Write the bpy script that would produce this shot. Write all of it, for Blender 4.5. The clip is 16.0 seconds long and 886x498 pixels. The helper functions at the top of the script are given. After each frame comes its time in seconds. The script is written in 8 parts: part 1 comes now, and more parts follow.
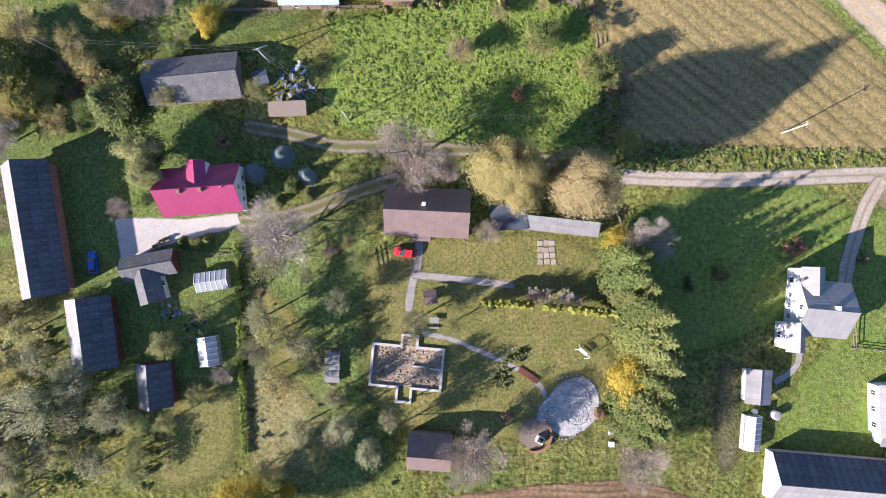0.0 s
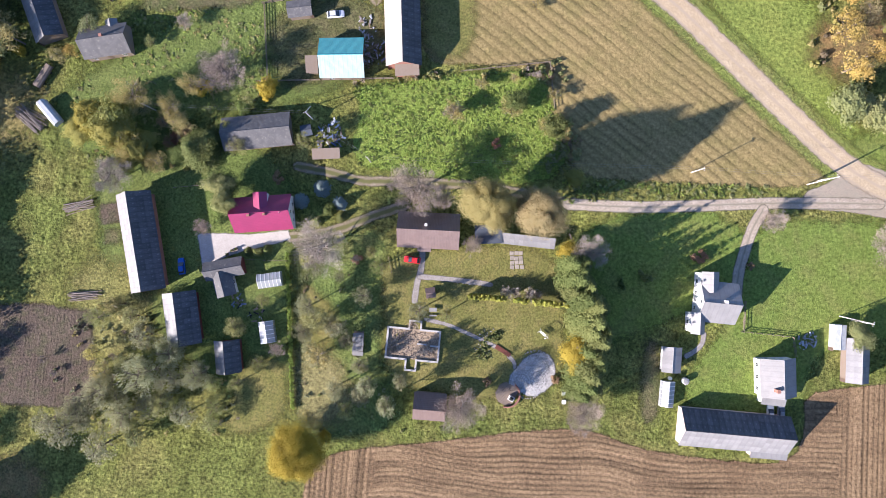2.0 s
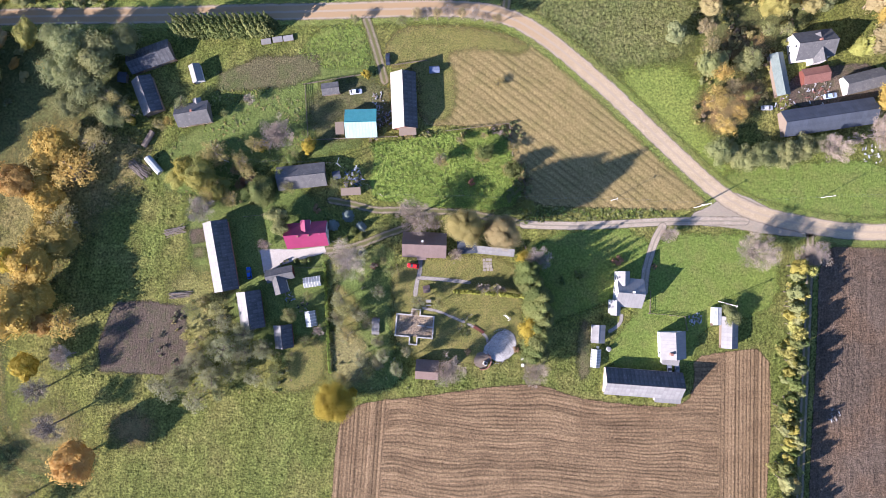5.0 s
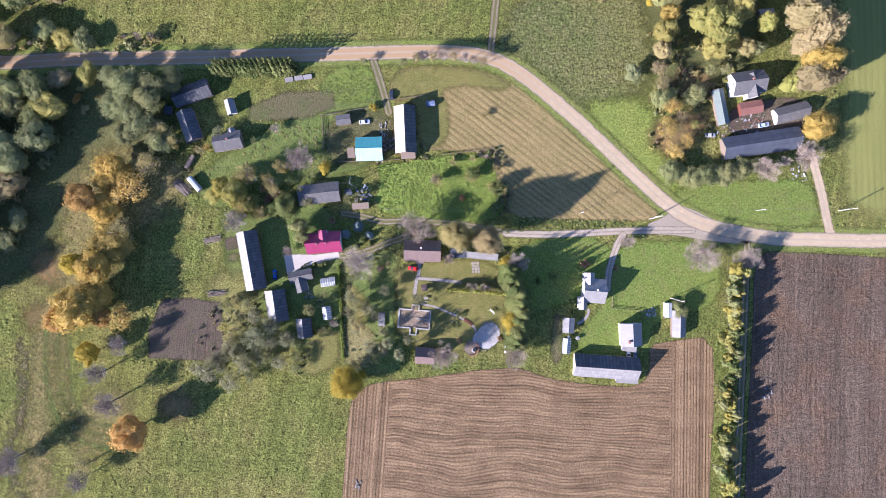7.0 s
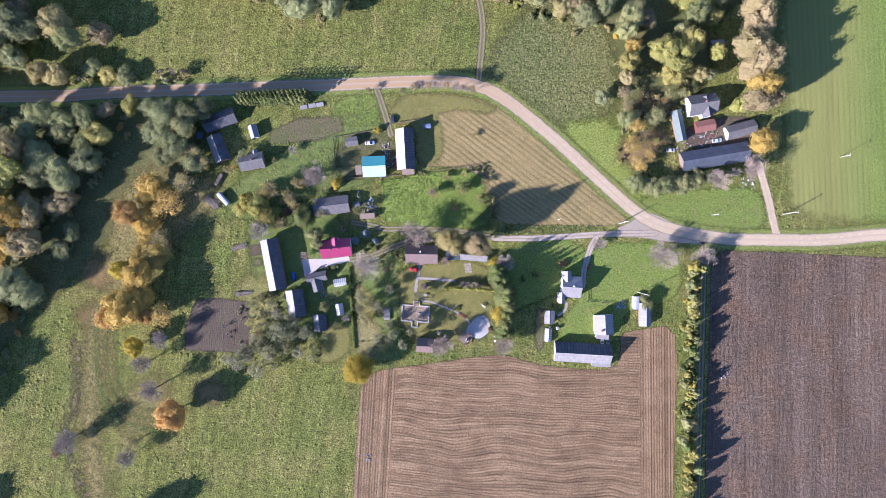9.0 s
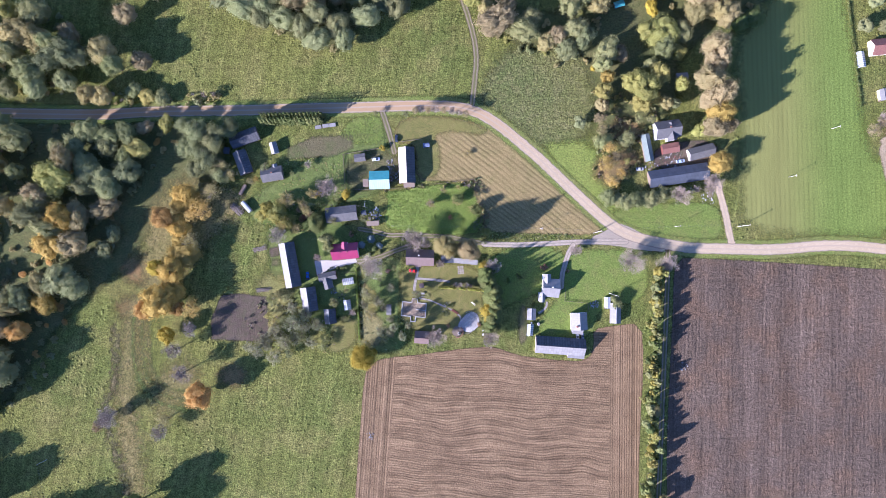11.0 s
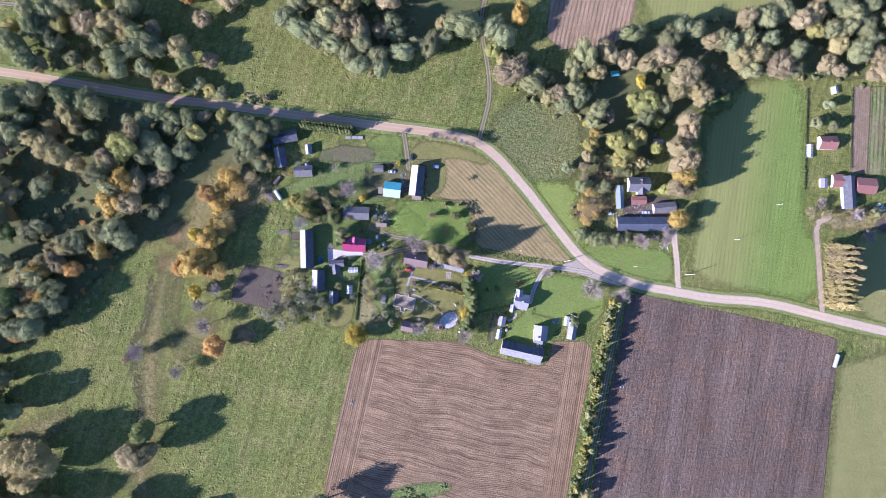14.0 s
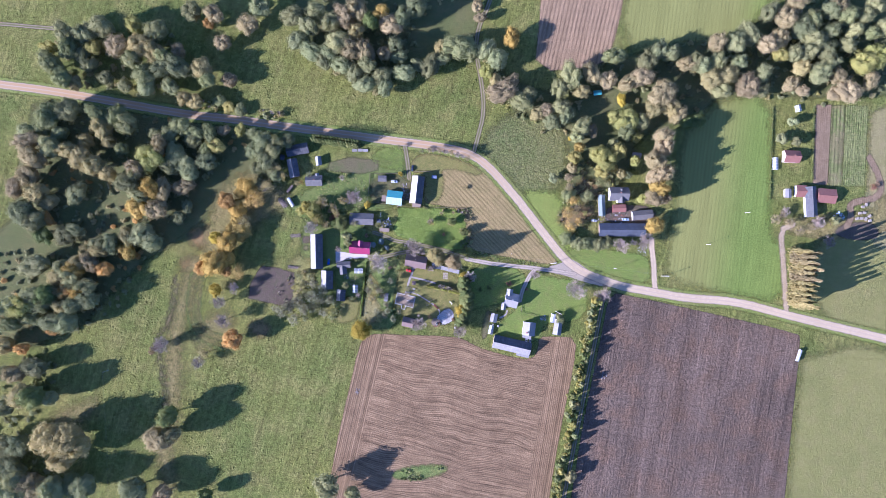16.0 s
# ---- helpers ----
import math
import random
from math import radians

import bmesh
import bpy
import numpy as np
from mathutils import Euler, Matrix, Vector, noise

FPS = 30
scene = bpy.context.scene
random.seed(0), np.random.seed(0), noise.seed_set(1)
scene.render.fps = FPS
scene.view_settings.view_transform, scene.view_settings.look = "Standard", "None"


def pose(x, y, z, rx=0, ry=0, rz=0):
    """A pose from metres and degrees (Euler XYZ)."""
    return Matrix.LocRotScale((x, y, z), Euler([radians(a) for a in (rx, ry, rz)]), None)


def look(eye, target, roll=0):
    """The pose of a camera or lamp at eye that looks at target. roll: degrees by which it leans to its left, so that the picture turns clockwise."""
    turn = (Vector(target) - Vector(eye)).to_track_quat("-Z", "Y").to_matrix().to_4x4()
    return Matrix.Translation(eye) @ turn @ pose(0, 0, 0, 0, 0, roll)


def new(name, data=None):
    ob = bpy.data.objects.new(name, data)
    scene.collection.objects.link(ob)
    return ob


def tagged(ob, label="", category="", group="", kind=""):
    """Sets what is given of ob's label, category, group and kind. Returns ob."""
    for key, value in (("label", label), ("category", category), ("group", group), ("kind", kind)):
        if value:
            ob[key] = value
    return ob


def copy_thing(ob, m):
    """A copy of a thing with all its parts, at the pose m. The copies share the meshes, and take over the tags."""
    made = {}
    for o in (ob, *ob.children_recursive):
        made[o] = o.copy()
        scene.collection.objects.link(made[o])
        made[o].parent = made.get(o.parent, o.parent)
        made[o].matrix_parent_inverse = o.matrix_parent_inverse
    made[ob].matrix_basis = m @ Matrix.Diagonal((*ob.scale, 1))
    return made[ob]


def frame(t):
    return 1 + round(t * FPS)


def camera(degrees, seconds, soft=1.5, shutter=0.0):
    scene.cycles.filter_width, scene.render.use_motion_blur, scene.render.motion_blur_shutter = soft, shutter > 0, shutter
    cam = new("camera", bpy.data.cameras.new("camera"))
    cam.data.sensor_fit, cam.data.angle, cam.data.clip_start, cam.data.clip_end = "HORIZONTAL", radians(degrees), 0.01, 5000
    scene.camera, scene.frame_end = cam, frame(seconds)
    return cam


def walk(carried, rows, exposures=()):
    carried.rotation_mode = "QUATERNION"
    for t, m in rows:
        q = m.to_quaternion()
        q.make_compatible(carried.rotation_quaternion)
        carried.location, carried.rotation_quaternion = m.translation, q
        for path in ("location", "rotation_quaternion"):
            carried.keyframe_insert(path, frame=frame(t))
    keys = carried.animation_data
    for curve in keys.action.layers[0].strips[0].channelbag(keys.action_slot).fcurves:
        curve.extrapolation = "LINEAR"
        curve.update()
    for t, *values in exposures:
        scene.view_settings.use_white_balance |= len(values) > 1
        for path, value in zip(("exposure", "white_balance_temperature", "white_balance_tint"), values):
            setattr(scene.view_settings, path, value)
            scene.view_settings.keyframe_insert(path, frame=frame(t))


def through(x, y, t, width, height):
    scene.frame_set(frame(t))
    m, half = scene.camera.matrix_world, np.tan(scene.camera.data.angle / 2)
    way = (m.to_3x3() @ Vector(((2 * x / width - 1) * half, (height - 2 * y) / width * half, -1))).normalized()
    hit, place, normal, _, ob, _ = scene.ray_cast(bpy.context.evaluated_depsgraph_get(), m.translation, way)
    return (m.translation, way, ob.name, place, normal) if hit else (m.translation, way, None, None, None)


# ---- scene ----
cam = camera(73.0, 16.0, soft=0.6)
# seconds, place of the eye, and its small tilts and turn in degrees: a drone that climbs looking straight down
PATH = [
    (0.0, 0.00, 0.00, 110.00, -0.033, -0.035, 0.000),
    (0.5, 0.12, 0.46, 119.85, -0.005, -0.109, 0.269),
    (1.0, 0.43, 0.97, 129.65, 0.031, -0.095, 0.198),
    (1.5, 0.56, 1.32, 139.21, 0.034, -0.008, 0.291),
    (2.0, 0.83, 1.87, 148.75, 0.049, 0.016, 0.244),
    (2.5, 1.20, 2.30, 158.36, 0.021, 0.020, -0.124),
    (3.0, 1.64, 2.99, 168.03, 0.038, 0.068, -0.447),
    (3.5, 2.14, 3.49, 178.09, 0.005, 0.081, -0.684),
    (4.0, 2.63, 4.09, 188.31, -0.021, 0.039, -0.592),
    (6.5, 4.36, 7.22, 238.52, -0.172, -0.175, -0.701),
    (7.0, 4.83, 7.78, 247.96, -0.145, -0.190, -0.713),
    (7.5, 5.36, 8.07, 256.88, -0.146, -0.130, -0.870),
    (8.0, 5.77, 8.50, 265.98, -0.091, -0.022, -1.118),
    (8.5, 6.39, 8.75, 275.43, -0.093, 0.004, -1.361),
    (9.0, 7.13, 9.12, 285.35, -0.085, -0.044, -1.508),
    (11.5, 10.07, 11.57, 334.75, -0.033, -0.026, -0.039),
    (12.0, 10.71, 12.05, 344.79, -0.063, -0.072, 2.993),
    (12.5, 11.34, 12.83, 354.95, -0.002, -0.112, 5.727),
    (13.0, 12.08, 13.54, 364.97, 0.028, -0.123, 6.900),
    (13.5, 12.77, 14.23, 374.87, 0.060, -0.071, 7.545),
    (14.0, 13.43, 14.91, 384.53, 0.092, 0.022, 7.985),
    (14.5, 14.21, 15.52, 394.00, 0.085, 0.062, 8.071),
    (15.0, 14.95, 16.11, 403.42, 0.072, 0.117, 8.264),
    (15.5, 15.68, 16.75, 412.85, 0.085, 0.184, 8.326),
    (16.0, 16.41, 17.43, 422.31, 0.087, 0.228, 8.205),
]
EXPOSURE = 1.78
walk(cam, [(t, pose(x, y, z, a, b, c)) for t, x, y, z, a, b, c in PATH], [(0, EXPOSURE, 5240, 23), (3.5, EXPOSURE, 5230, 25), (7, EXPOSURE, 5010, 29), (11.5, EXPOSURE, 4740, 33), (16, EXPOSURE, 4580, 36)])

# ---- light: a low autumn sun ----
SUN_FROM = Vector((-0.882, -0.471, 0.0))
SUN_UP = radians(23.0)
world = bpy.data.worlds.new("sky")
scene.world = world
world.use_nodes = True
sky = world.node_tree.nodes.new("ShaderNodeTexSky")
sky.sky_type, sky.sun_disc = "NISHITA", False
sky.sun_elevation, sky.sun_rotation = SUN_UP, math.atan2(SUN_FROM.x, SUN_FROM.y)
sky.air_density, sky.dust_density, sky.ozone_density = 1.0, 0.2, 1.6
back = world.node_tree.nodes["Background"]
back.inputs[1].default_value = 0.067
world.node_tree.links.new(sky.outputs[0], back.inputs[0])
sun = new("sun", bpy.data.lights.new("sun", "SUN"))
sun.data.energy, sun.data.angle, sun.data.color = 5.0, radians(0.53), (1.0, 0.84, 0.61)
sun.matrix_world = look(SUN_FROM * math.cos(SUN_UP) * 500 + Vector((0, 0, 500 * math.sin(SUN_UP))), (0, 0, 0))


# ---- materials ----
class Nodes:
    """A node material, with short ways to make and join nodes."""

    def __init__(self, name):
        self.mat = bpy.data.materials.new(name)
        self.mat.use_nodes = True
        self.tree = self.mat.node_tree
        self.tree.nodes.clear()
        self.out = self.node("OutputMaterial")

    def node(self, kind, **inputs):
        n = self.tree.nodes.new("ShaderNode" + kind)
        for k, v in inputs.items():
            self.set(n.inputs[k.replace("_", " ")], v)
        return n

    def set(self, socket, v):
        if isinstance(v, bpy.types.NodeSocket):
            self.tree.links.new(v, socket)
        else:
            socket.default_value = v

    def math(self, op, a, b=0.0, c=0.0):
        n = self.tree.nodes.new("ShaderNodeMath")
        n.operation = op
        for s, v in zip(n.inputs, (a, b, c)):
            self.set(s, v)
        return n.outputs[0]

    def noise(self, where, scale, detail=3.0, rough=0.55):
        return self.node("TexNoise", Vector=where, Scale=scale, Detail=detail, Roughness=rough).outputs["Fac"]

    def step(self, v, lo, hi):
        n = self.tree.nodes.new("ShaderNodeMapRange")
        n.interpolation_type = "SMOOTHSTEP"
        for s, x in zip(n.inputs, (v, lo, hi, 0.0, 1.0)):
            self.set(s, x)
        return n.outputs[0]

    def mix(self, fac, a, b, how="MIX"):
        n = self.tree.nodes.new("ShaderNodeMix")
        n.data_type, n.blend_type = "RGBA", how
        self.set(n.inputs[0], fac)
        for s, v in ((n.inputs[6], a), (n.inputs[7], b)):
            self.set(s, (*v, 1) if isinstance(v, tuple) and len(v) == 3 else v)
        return n.outputs[2]

    def grey(self, v):
        n = self.node("CombineColor")
        for s in n.inputs:
            self.set(s, v)
        return n.outputs[0]

    def attr(self, name):
        n = self.node("Attribute")
        n.attribute_name = name
        return n.outputs["Fac"]

    def bump(self, height, strength, distance):
        return self.node("Bump", Strength=strength, Distance=distance, Height=height).outputs[0]


def surface(name, a, b, c=None, scale=0.6, fine=7.0, rough=0.85, metal=0.0, bump=0.4, depth=0.05, vary=0.0, wave=None, wear=None, spec=0.3, coat=0.0, joints=None):
    """An opaque surface: two colours mixed at a broad scale, a third at a fine one, with relief. wave: (axis, period, depth)."""
    m = Nodes(name)
    at = m.node("TexCoord").outputs["Object"]
    n1, n2 = m.noise(at, scale, 4), m.noise(at, fine, 3)
    col = m.mix(m.step(n1, 0.35, 0.65), a, b)
    if c:
        col = m.mix(m.math("MULTIPLY", m.step(n2, 0.45, 0.75), 0.7), col, c)
    if wear:
        col = m.mix(m.step(m.noise(at, scale * 2.3, 5, 0.7), 0.56, 0.68), col, wear)
    if vary:
        r = m.node("ObjectInfo").outputs["Random"]
        col = m.mix(1.0, col, m.grey(m.math("MULTIPLY_ADD", r, vary, 1 - vary / 2)), "MULTIPLY")
    if joints:
        step_x, strength = joints
        u = m.node("SeparateXYZ", Vector=at).outputs[0]
        edge = m.step(m.math("COSINE", m.math("MULTIPLY", u, 2 * math.pi / step_x)), -0.72, -0.96)
        col = m.mix(m.math("MULTIPLY", edge, strength), col, m.mix(1.0, col, (0.45, 0.45, 0.47), "MULTIPLY"))
        streaks = m.node("CombineXYZ", X=m.math("MULTIPLY", u, 5.0), Y=m.math("MULTIPLY", m.node("SeparateXYZ", Vector=at).outputs[1], 0.5))
        col = m.mix(1.0, col, m.grey(m.math("MULTIPLY_ADD", m.noise(streaks.outputs[0], 1.0, 3), 1.2 * strength, 1 - 0.6 * strength)), "MULTIPLY")
    height = n2
    if wave:
        axis, period, amount = wave
        v = m.node("SeparateXYZ", Vector=at).outputs[axis]
        w = m.math("SINE", m.math("MULTIPLY", v, 2 * math.pi / period))
        height = m.math("MULTIPLY_ADD", w, amount, n2)
    bs = m.node("BsdfPrincipled", Base_Color=col, Roughness=rough, Metallic=metal, Normal=m.bump(height, bump, depth))
    m.set(bs.inputs["Specular IOR Level"], spec)
    m.set(bs.inputs["Coat Weight"], coat)
    m.set(m.out.inputs[0], bs.outputs[0])
    return m.mat


def land(name, a, b, c, broad=0.03, mid=0.25, fine=1.6, bump=0.9, depth=0.25, edge=(1.0, 0.8), rows=None, ruts=None, grit=1.0, west=None, tuft_shade=0.0, streak=0.0, clump=0.0, lanes=3.2, strips=0.0, sides=None, dots=0.0):
    """Ground seen from the air. edge: the ragged edge's width and noise in metres. rows: (period, warp, contrast, angle)
    and evenness of furrows; ruts: grass between and beside wheel tracks."""
    m = Nodes(name)
    at = m.node("NewGeometry").outputs["Position"]
    n1, n2, n3, n4 = m.noise(at, broad, 3), m.noise(at, mid, 4), m.noise(at, fine, 4, 0.65), m.noise(at, fine * 5.5, 3)
    col = m.mix(m.step(n1, 0.36, 0.64), a, b)
    col = m.mix(m.math("MULTIPLY", m.step(n2, 0.42, 0.68), 0.75), col, c)
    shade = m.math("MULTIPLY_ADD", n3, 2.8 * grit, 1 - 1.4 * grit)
    col = m.mix(1.0, col, m.grey(m.math("MULTIPLY", shade, m.math("MULTIPLY_ADD", n4, 2.2 * grit, 1 - 1.1 * grit))), "MULTIPLY")
    if tuft_shade:
        # dark tuft spots, with the shadows tufts throw put into the colour
        spots = m.step(m.noise(at, fine * 1.1, 2), 0.56, 0.68)
        col = m.mix(m.math("MULTIPLY", spots, tuft_shade), col, m.mix(1.0, col, (0.45, 0.52, 0.50), "MULTIPLY"))
    if streak:
        col = m.mix(1.0, col, m.grey(m.math("MULTIPLY_ADD", m.noise(at, 0.33, 3, 0.65), 1.5, 0.25)), "MULTIPLY")
        way = m.node("Mapping", Vector=at)
        way.inputs["Rotation"].default_value = (0, 0, radians(-80))
        long = m.node("Mapping", Vector=way.outputs[0])
        long.inputs["Scale"].default_value = (0.03, 0.45, 0.0)
        bent = m.node("VectorMath")
        m.set(bent.inputs[0], long.outputs[0])
        m.set(bent.inputs[1], m.grey(m.math("MULTIPLY", n1, 3.0)))
        col = m.mix(1.0, col, m.grey(m.math("MULTIPLY_ADD", m.noise(bent.outputs[0], 1.0, 3, 0.6), 2 * streak, 1 - streak)), "MULTIPLY")
    if clump:
        nb = m.noise(at, 0.42, 3, 0.6)
        col = m.mix(1.0, col, m.grey(m.math("MULTIPLY_ADD", nb, 3.2 * clump, 1 - 1.6 * clump)), "MULTIPLY")
    if dots:
        cell = m.node("TexVoronoi", Vector=at, Scale=0.30)
        spot = m.math("MULTIPLY", m.step(cell.outputs["Distance"], 0.30, 0.10), m.step(m.noise(at, 0.02, 3), 0.42, 0.60))
        col = m.mix(m.math("MULTIPLY", spot, dots), col, m.mix(1.0, col, (0.45, 0.50, 0.50), "MULTIPLY"))
    if west:
        other, x0, x1 = west
        col = m.mix(m.step(m.node("SeparateXYZ", Vector=at).outputs[0], x1, x0), col, other)
    height = m.math("ADD", m.math("MULTIPLY", n3, 1.0), m.math("MULTIPLY", n4, 0.6))
    if clump:
        height = m.math("MULTIPLY_ADD", nb, 5.0 * clump, height)
    if dots:
        height = m.math("MULTIPLY_ADD", spot, 2.0 * dots, height)
    cover = m.attr("cover")
    if rows:
        period, warp, contrast, angle, regular = rows
        xyz = m.node("SeparateXYZ", Vector=at)
        ca, sa = math.cos(radians(angle)), math.sin(radians(angle))
        v = m.math("ADD", m.math("MULTIPLY", xyz.outputs[0], -sa), m.math("MULTIPLY", xyz.outputs[1], ca))
        v = m.math("MULTIPLY_ADD", m.noise(at, 0.022, 2, 0.4), warp, v)
        if sides:
            (wx, wy, lean_w), (ex, ey, lean_e) = sides
            west_in = m.math("SUBTRACT", xyz.outputs[0], m.math("MULTIPLY_ADD", xyz.outputs[1], lean_w, wx - wy * lean_w))
            east_in = m.math("SUBTRACT", m.math("MULTIPLY_ADD", xyz.outputs[1], lean_e, ex - ey * lean_e), xyz.outputs[0])
            near = m.math("MINIMUM", west_in, east_in)
            along_side = m.math("LESS_THAN", near, m.math("MULTIPLY_ADD", n2, 6.0, 14.0))
            v = m.math("ADD", m.math("MULTIPLY", near, along_side), m.math("MULTIPLY", v, m.math("SUBTRACT", 1.0, along_side)))
        v = m.math("MULTIPLY_ADD", n3, 0.22 * period + 0.2, v)
        w = m.math("SINE", m.math("MULTIPLY", v, 2 * math.pi / period))
        w = m.math("SUBTRACT", m.math("MULTIPLY", m.math("POWER", m.math("MULTIPLY_ADD", w, 0.5, 0.5), 0.5), 3.0), 1.9)
        w2 = m.math("SINE", m.math("MULTIPLY", v, 2 * math.pi / (period * 4.3)))
        u = m.math("ADD", m.math("MULTIPLY", xyz.outputs[0], ca), m.math("MULTIPLY", xyz.outputs[1], sa))
        along = m.node("CombineXYZ", X=m.math("MULTIPLY", u, 0.035), Y=m.math("MULTIPLY", v, 0.75 / period))
        lane = m.math("SUBTRACT", m.noise(along.outputs[0], 1.0, 4, 0.62), 0.5)
        patchy = m.step(m.noise(at, 0.05, 3), 0.3, 0.7)
        both = m.math("ADD", m.math("MULTIPLY", w, m.math("MULTIPLY_ADD", patchy, 0.6 * regular, 0.3 * regular)), m.math("MULTIPLY_ADD", w2, 0.2 * regular, m.math("MULTIPLY", lane, lanes)))
        col = m.mix(1.0, col, m.grey(m.math("MULTIPLY_ADD", both, contrast, 1.0)), "MULTIPLY")
        height = m.math("MULTIPLY_ADD", both, 0.28, height)
        if strips:
            wide_lane = m.node("CombineXYZ", X=m.math("MULTIPLY", u, 0.006), Y=m.math("MULTIPLY", v, 0.075))
            tone = m.noise(wide_lane.outputs[0], 1.0, 4, 0.65)
            col = m.mix(1.0, col, m.grey(m.math("MULTIPLY_ADD", tone, 2.6 * strips, 1 - 1.3 * strips)), "MULTIPLY")
            pale = m.step(m.noise(m.node("CombineXYZ", X=m.math("MULTIPLY", u, 0.01), Y=m.math("MULTIPLY", v, 0.5)).outputs[0], 1.0, 2), 0.66, 0.74)
            col = m.mix(m.math("MULTIPLY", pale, 0.35), col, m.mix(1.0, col, (1.7, 1.65, 1.6), "MULTIPLY"))
    if ruts:
        grass, rut, width = ruts
        off = m.math("ABSOLUTE", m.math("ADD", m.attr("across"), m.math("MULTIPLY_ADD", n2, 0.6, -0.3)))
        track = m.math("ABSOLUTE", m.math("SUBTRACT", off, rut))
        col = m.mix(m.step(m.math("MULTIPLY_ADD", n3, 0.5, track), width, width + 0.55), col, grass)
    bs = m.node("BsdfPrincipled", Base_Color=col, Roughness=0.95, Normal=m.bump(height, bump, depth))
    m.set(bs.inputs["Specular IOR Level"], 0.08)
    if edge:
        width, rag = edge
        e = m.math("MULTIPLY_ADD", m.math("SUBTRACT", m.noise(at, 0.35, 5, 0.7), 0.5), rag * 4, cover)
        e = m.math("MULTIPLY_ADD", m.math("SUBTRACT", n4, 0.5), width * 1.5, e)
        clear = m.node("BsdfTransparent")
        both = m.node("MixShader", Fac=m.step(e, -width * 0.5, width * 0.5))
        m.set(both.inputs[1], clear.outputs[0])
        m.set(both.inputs[2], bs.outputs[0])
        m.set(m.out.inputs[0], both.outputs[0])
    else:
        m.set(m.out.inputs[0], bs.outputs[0])
    return m.mat


def leaves(name, a, b, c, through=0.48, vary=0.5):
    """Foliage: each leaf its own shade, each tree its own cast."""
    m = Nodes(name)
    geo = m.node("NewGeometry")
    cast = m.math("FRACT", m.math("ADD", m.node("ObjectInfo").outputs["Random"], m.attr("tint")))
    one = geo.outputs["Random Per Island"]
    col = m.mix(m.step(one, 0.2, 0.8), a, b)
    far = m.noise(m.node("TexCoord").outputs["Object"], 0.5, 2)
    col = m.mix(m.step(m.math("MULTIPLY_ADD", cast, 0.5, m.math("MULTIPLY", far, 0.6)), 0.35, 0.75), col, c)
    col = m.mix(1.0, col, m.grey(m.math("MULTIPLY_ADD", m.math("FRACT", m.math("MULTIPLY", cast, 7.3)), vary, 1 - vary / 2)), "MULTIPLY")
    d = m.node("BsdfPrincipled", Base_Color=col, Roughness=0.75)
    m.set(d.inputs["Specular IOR Level"], 0.2)
    t = m.node("BsdfTranslucent", Color=col)
    mixed = m.node("MixShader", Fac=through)
    m.set(mixed.inputs[1], d.outputs[0])
    m.set(mixed.inputs[2], t.outputs[0])
    m.set(m.out.inputs[0], mixed.outputs[0])
    return m.mat


def clear_glass(name, tint, rough, through):
    m = Nodes(name)
    n = m.noise(m.node("TexCoord").outputs["Object"], 1.4, 4)
    g = m.node("BsdfPrincipled", Base_Color=m.mix(n, tint, tuple(0.75 * v for v in tint)), Roughness=rough)
    t = m.node("BsdfTransparent", Color=(0.9, 0.93, 0.92, 1))
    mixed = m.node("MixShader", Fac=through)
    m.set(mixed.inputs[1], g.outputs[0])
    m.set(mixed.inputs[2], t.outputs[0])
    m.set(m.out.inputs[0], mixed.outputs[0])
    return m.mat


GRASS = (0.085, 0.105, 0.030)
M_MEADOW = land("meadow_grass", (0.150, 0.155, 0.036), (0.117, 0.137, 0.031), (0.186, 0.173, 0.051), broad=0.012, mid=0.07, fine=1.3, bump=1.0, depth=0.45, edge=None, tuft_shade=0.6, streak=0.55, clump=0.24, grit=1.4, dots=0.55)
M_LAWN = land("mown_lawn", (0.163, 0.152, 0.044), (0.135, 0.133, 0.038), (0.190, 0.163, 0.057), broad=0.05, mid=0.3, fine=1.8, bump=0.7, depth=0.15, edge=(3.0, 1.0), tuft_shade=0.65, clump=0.13, grit=0.8)
M_GREEN = land("fresh_grass", (0.127, 0.173, 0.034), (0.143, 0.180, 0.036), (0.155, 0.169, 0.045), broad=0.03, mid=0.2, fine=1.2, bump=0.8, depth=0.25, edge=(3.0, 1.2), tuft_shade=0.6, clump=0.16, grit=0.75)
M_ROUGH = land("rough_orchard_grass", (0.131, 0.171, 0.044), (0.165, 0.171, 0.052), (0.115, 0.155, 0.040), broad=0.05, mid=0.3, fine=1.5, bump=1.0, depth=0.35, edge=(4.0, 1.5), tuft_shade=0.8, clump=0.3)
M_WEED = land("tall_weeds", (0.194, 0.259, 0.045), (0.162, 0.226, 0.040), (0.232, 0.275, 0.060), broad=0.06, mid=0.5, fine=2.2, bump=1.0, depth=0.5, edge=(1.5, 0.8), tuft_shade=0.4)
M_STUBBLE = land("stubble", (0.229, 0.175, 0.073), (0.203, 0.160, 0.066), (0.181, 0.148, 0.056), broad=0.03, mid=0.2, fine=1.4, bump=0.8, depth=0.15, edge=(1.6, 0.8), rows=(2.3, 5.0, 0.15, -38.0, 1.1), lanes=2.2, grit=0.65)
M_HARROW = land("harrowed_soil", (0.199, 0.136, 0.073), (0.179, 0.122, 0.066), (0.142, 0.095, 0.051), broad=0.02, mid=0.12, fine=1.3, bump=1.0, depth=0.22, edge=(0.8, 0.35), rows=(1.3, 15.0, 0.55, -3.0, 0.4), lanes=3.8, grit=0.75, strips=0.2, sides=((-34.0, -56.4, 0.085), (116.5, -40.0, 0.02)))
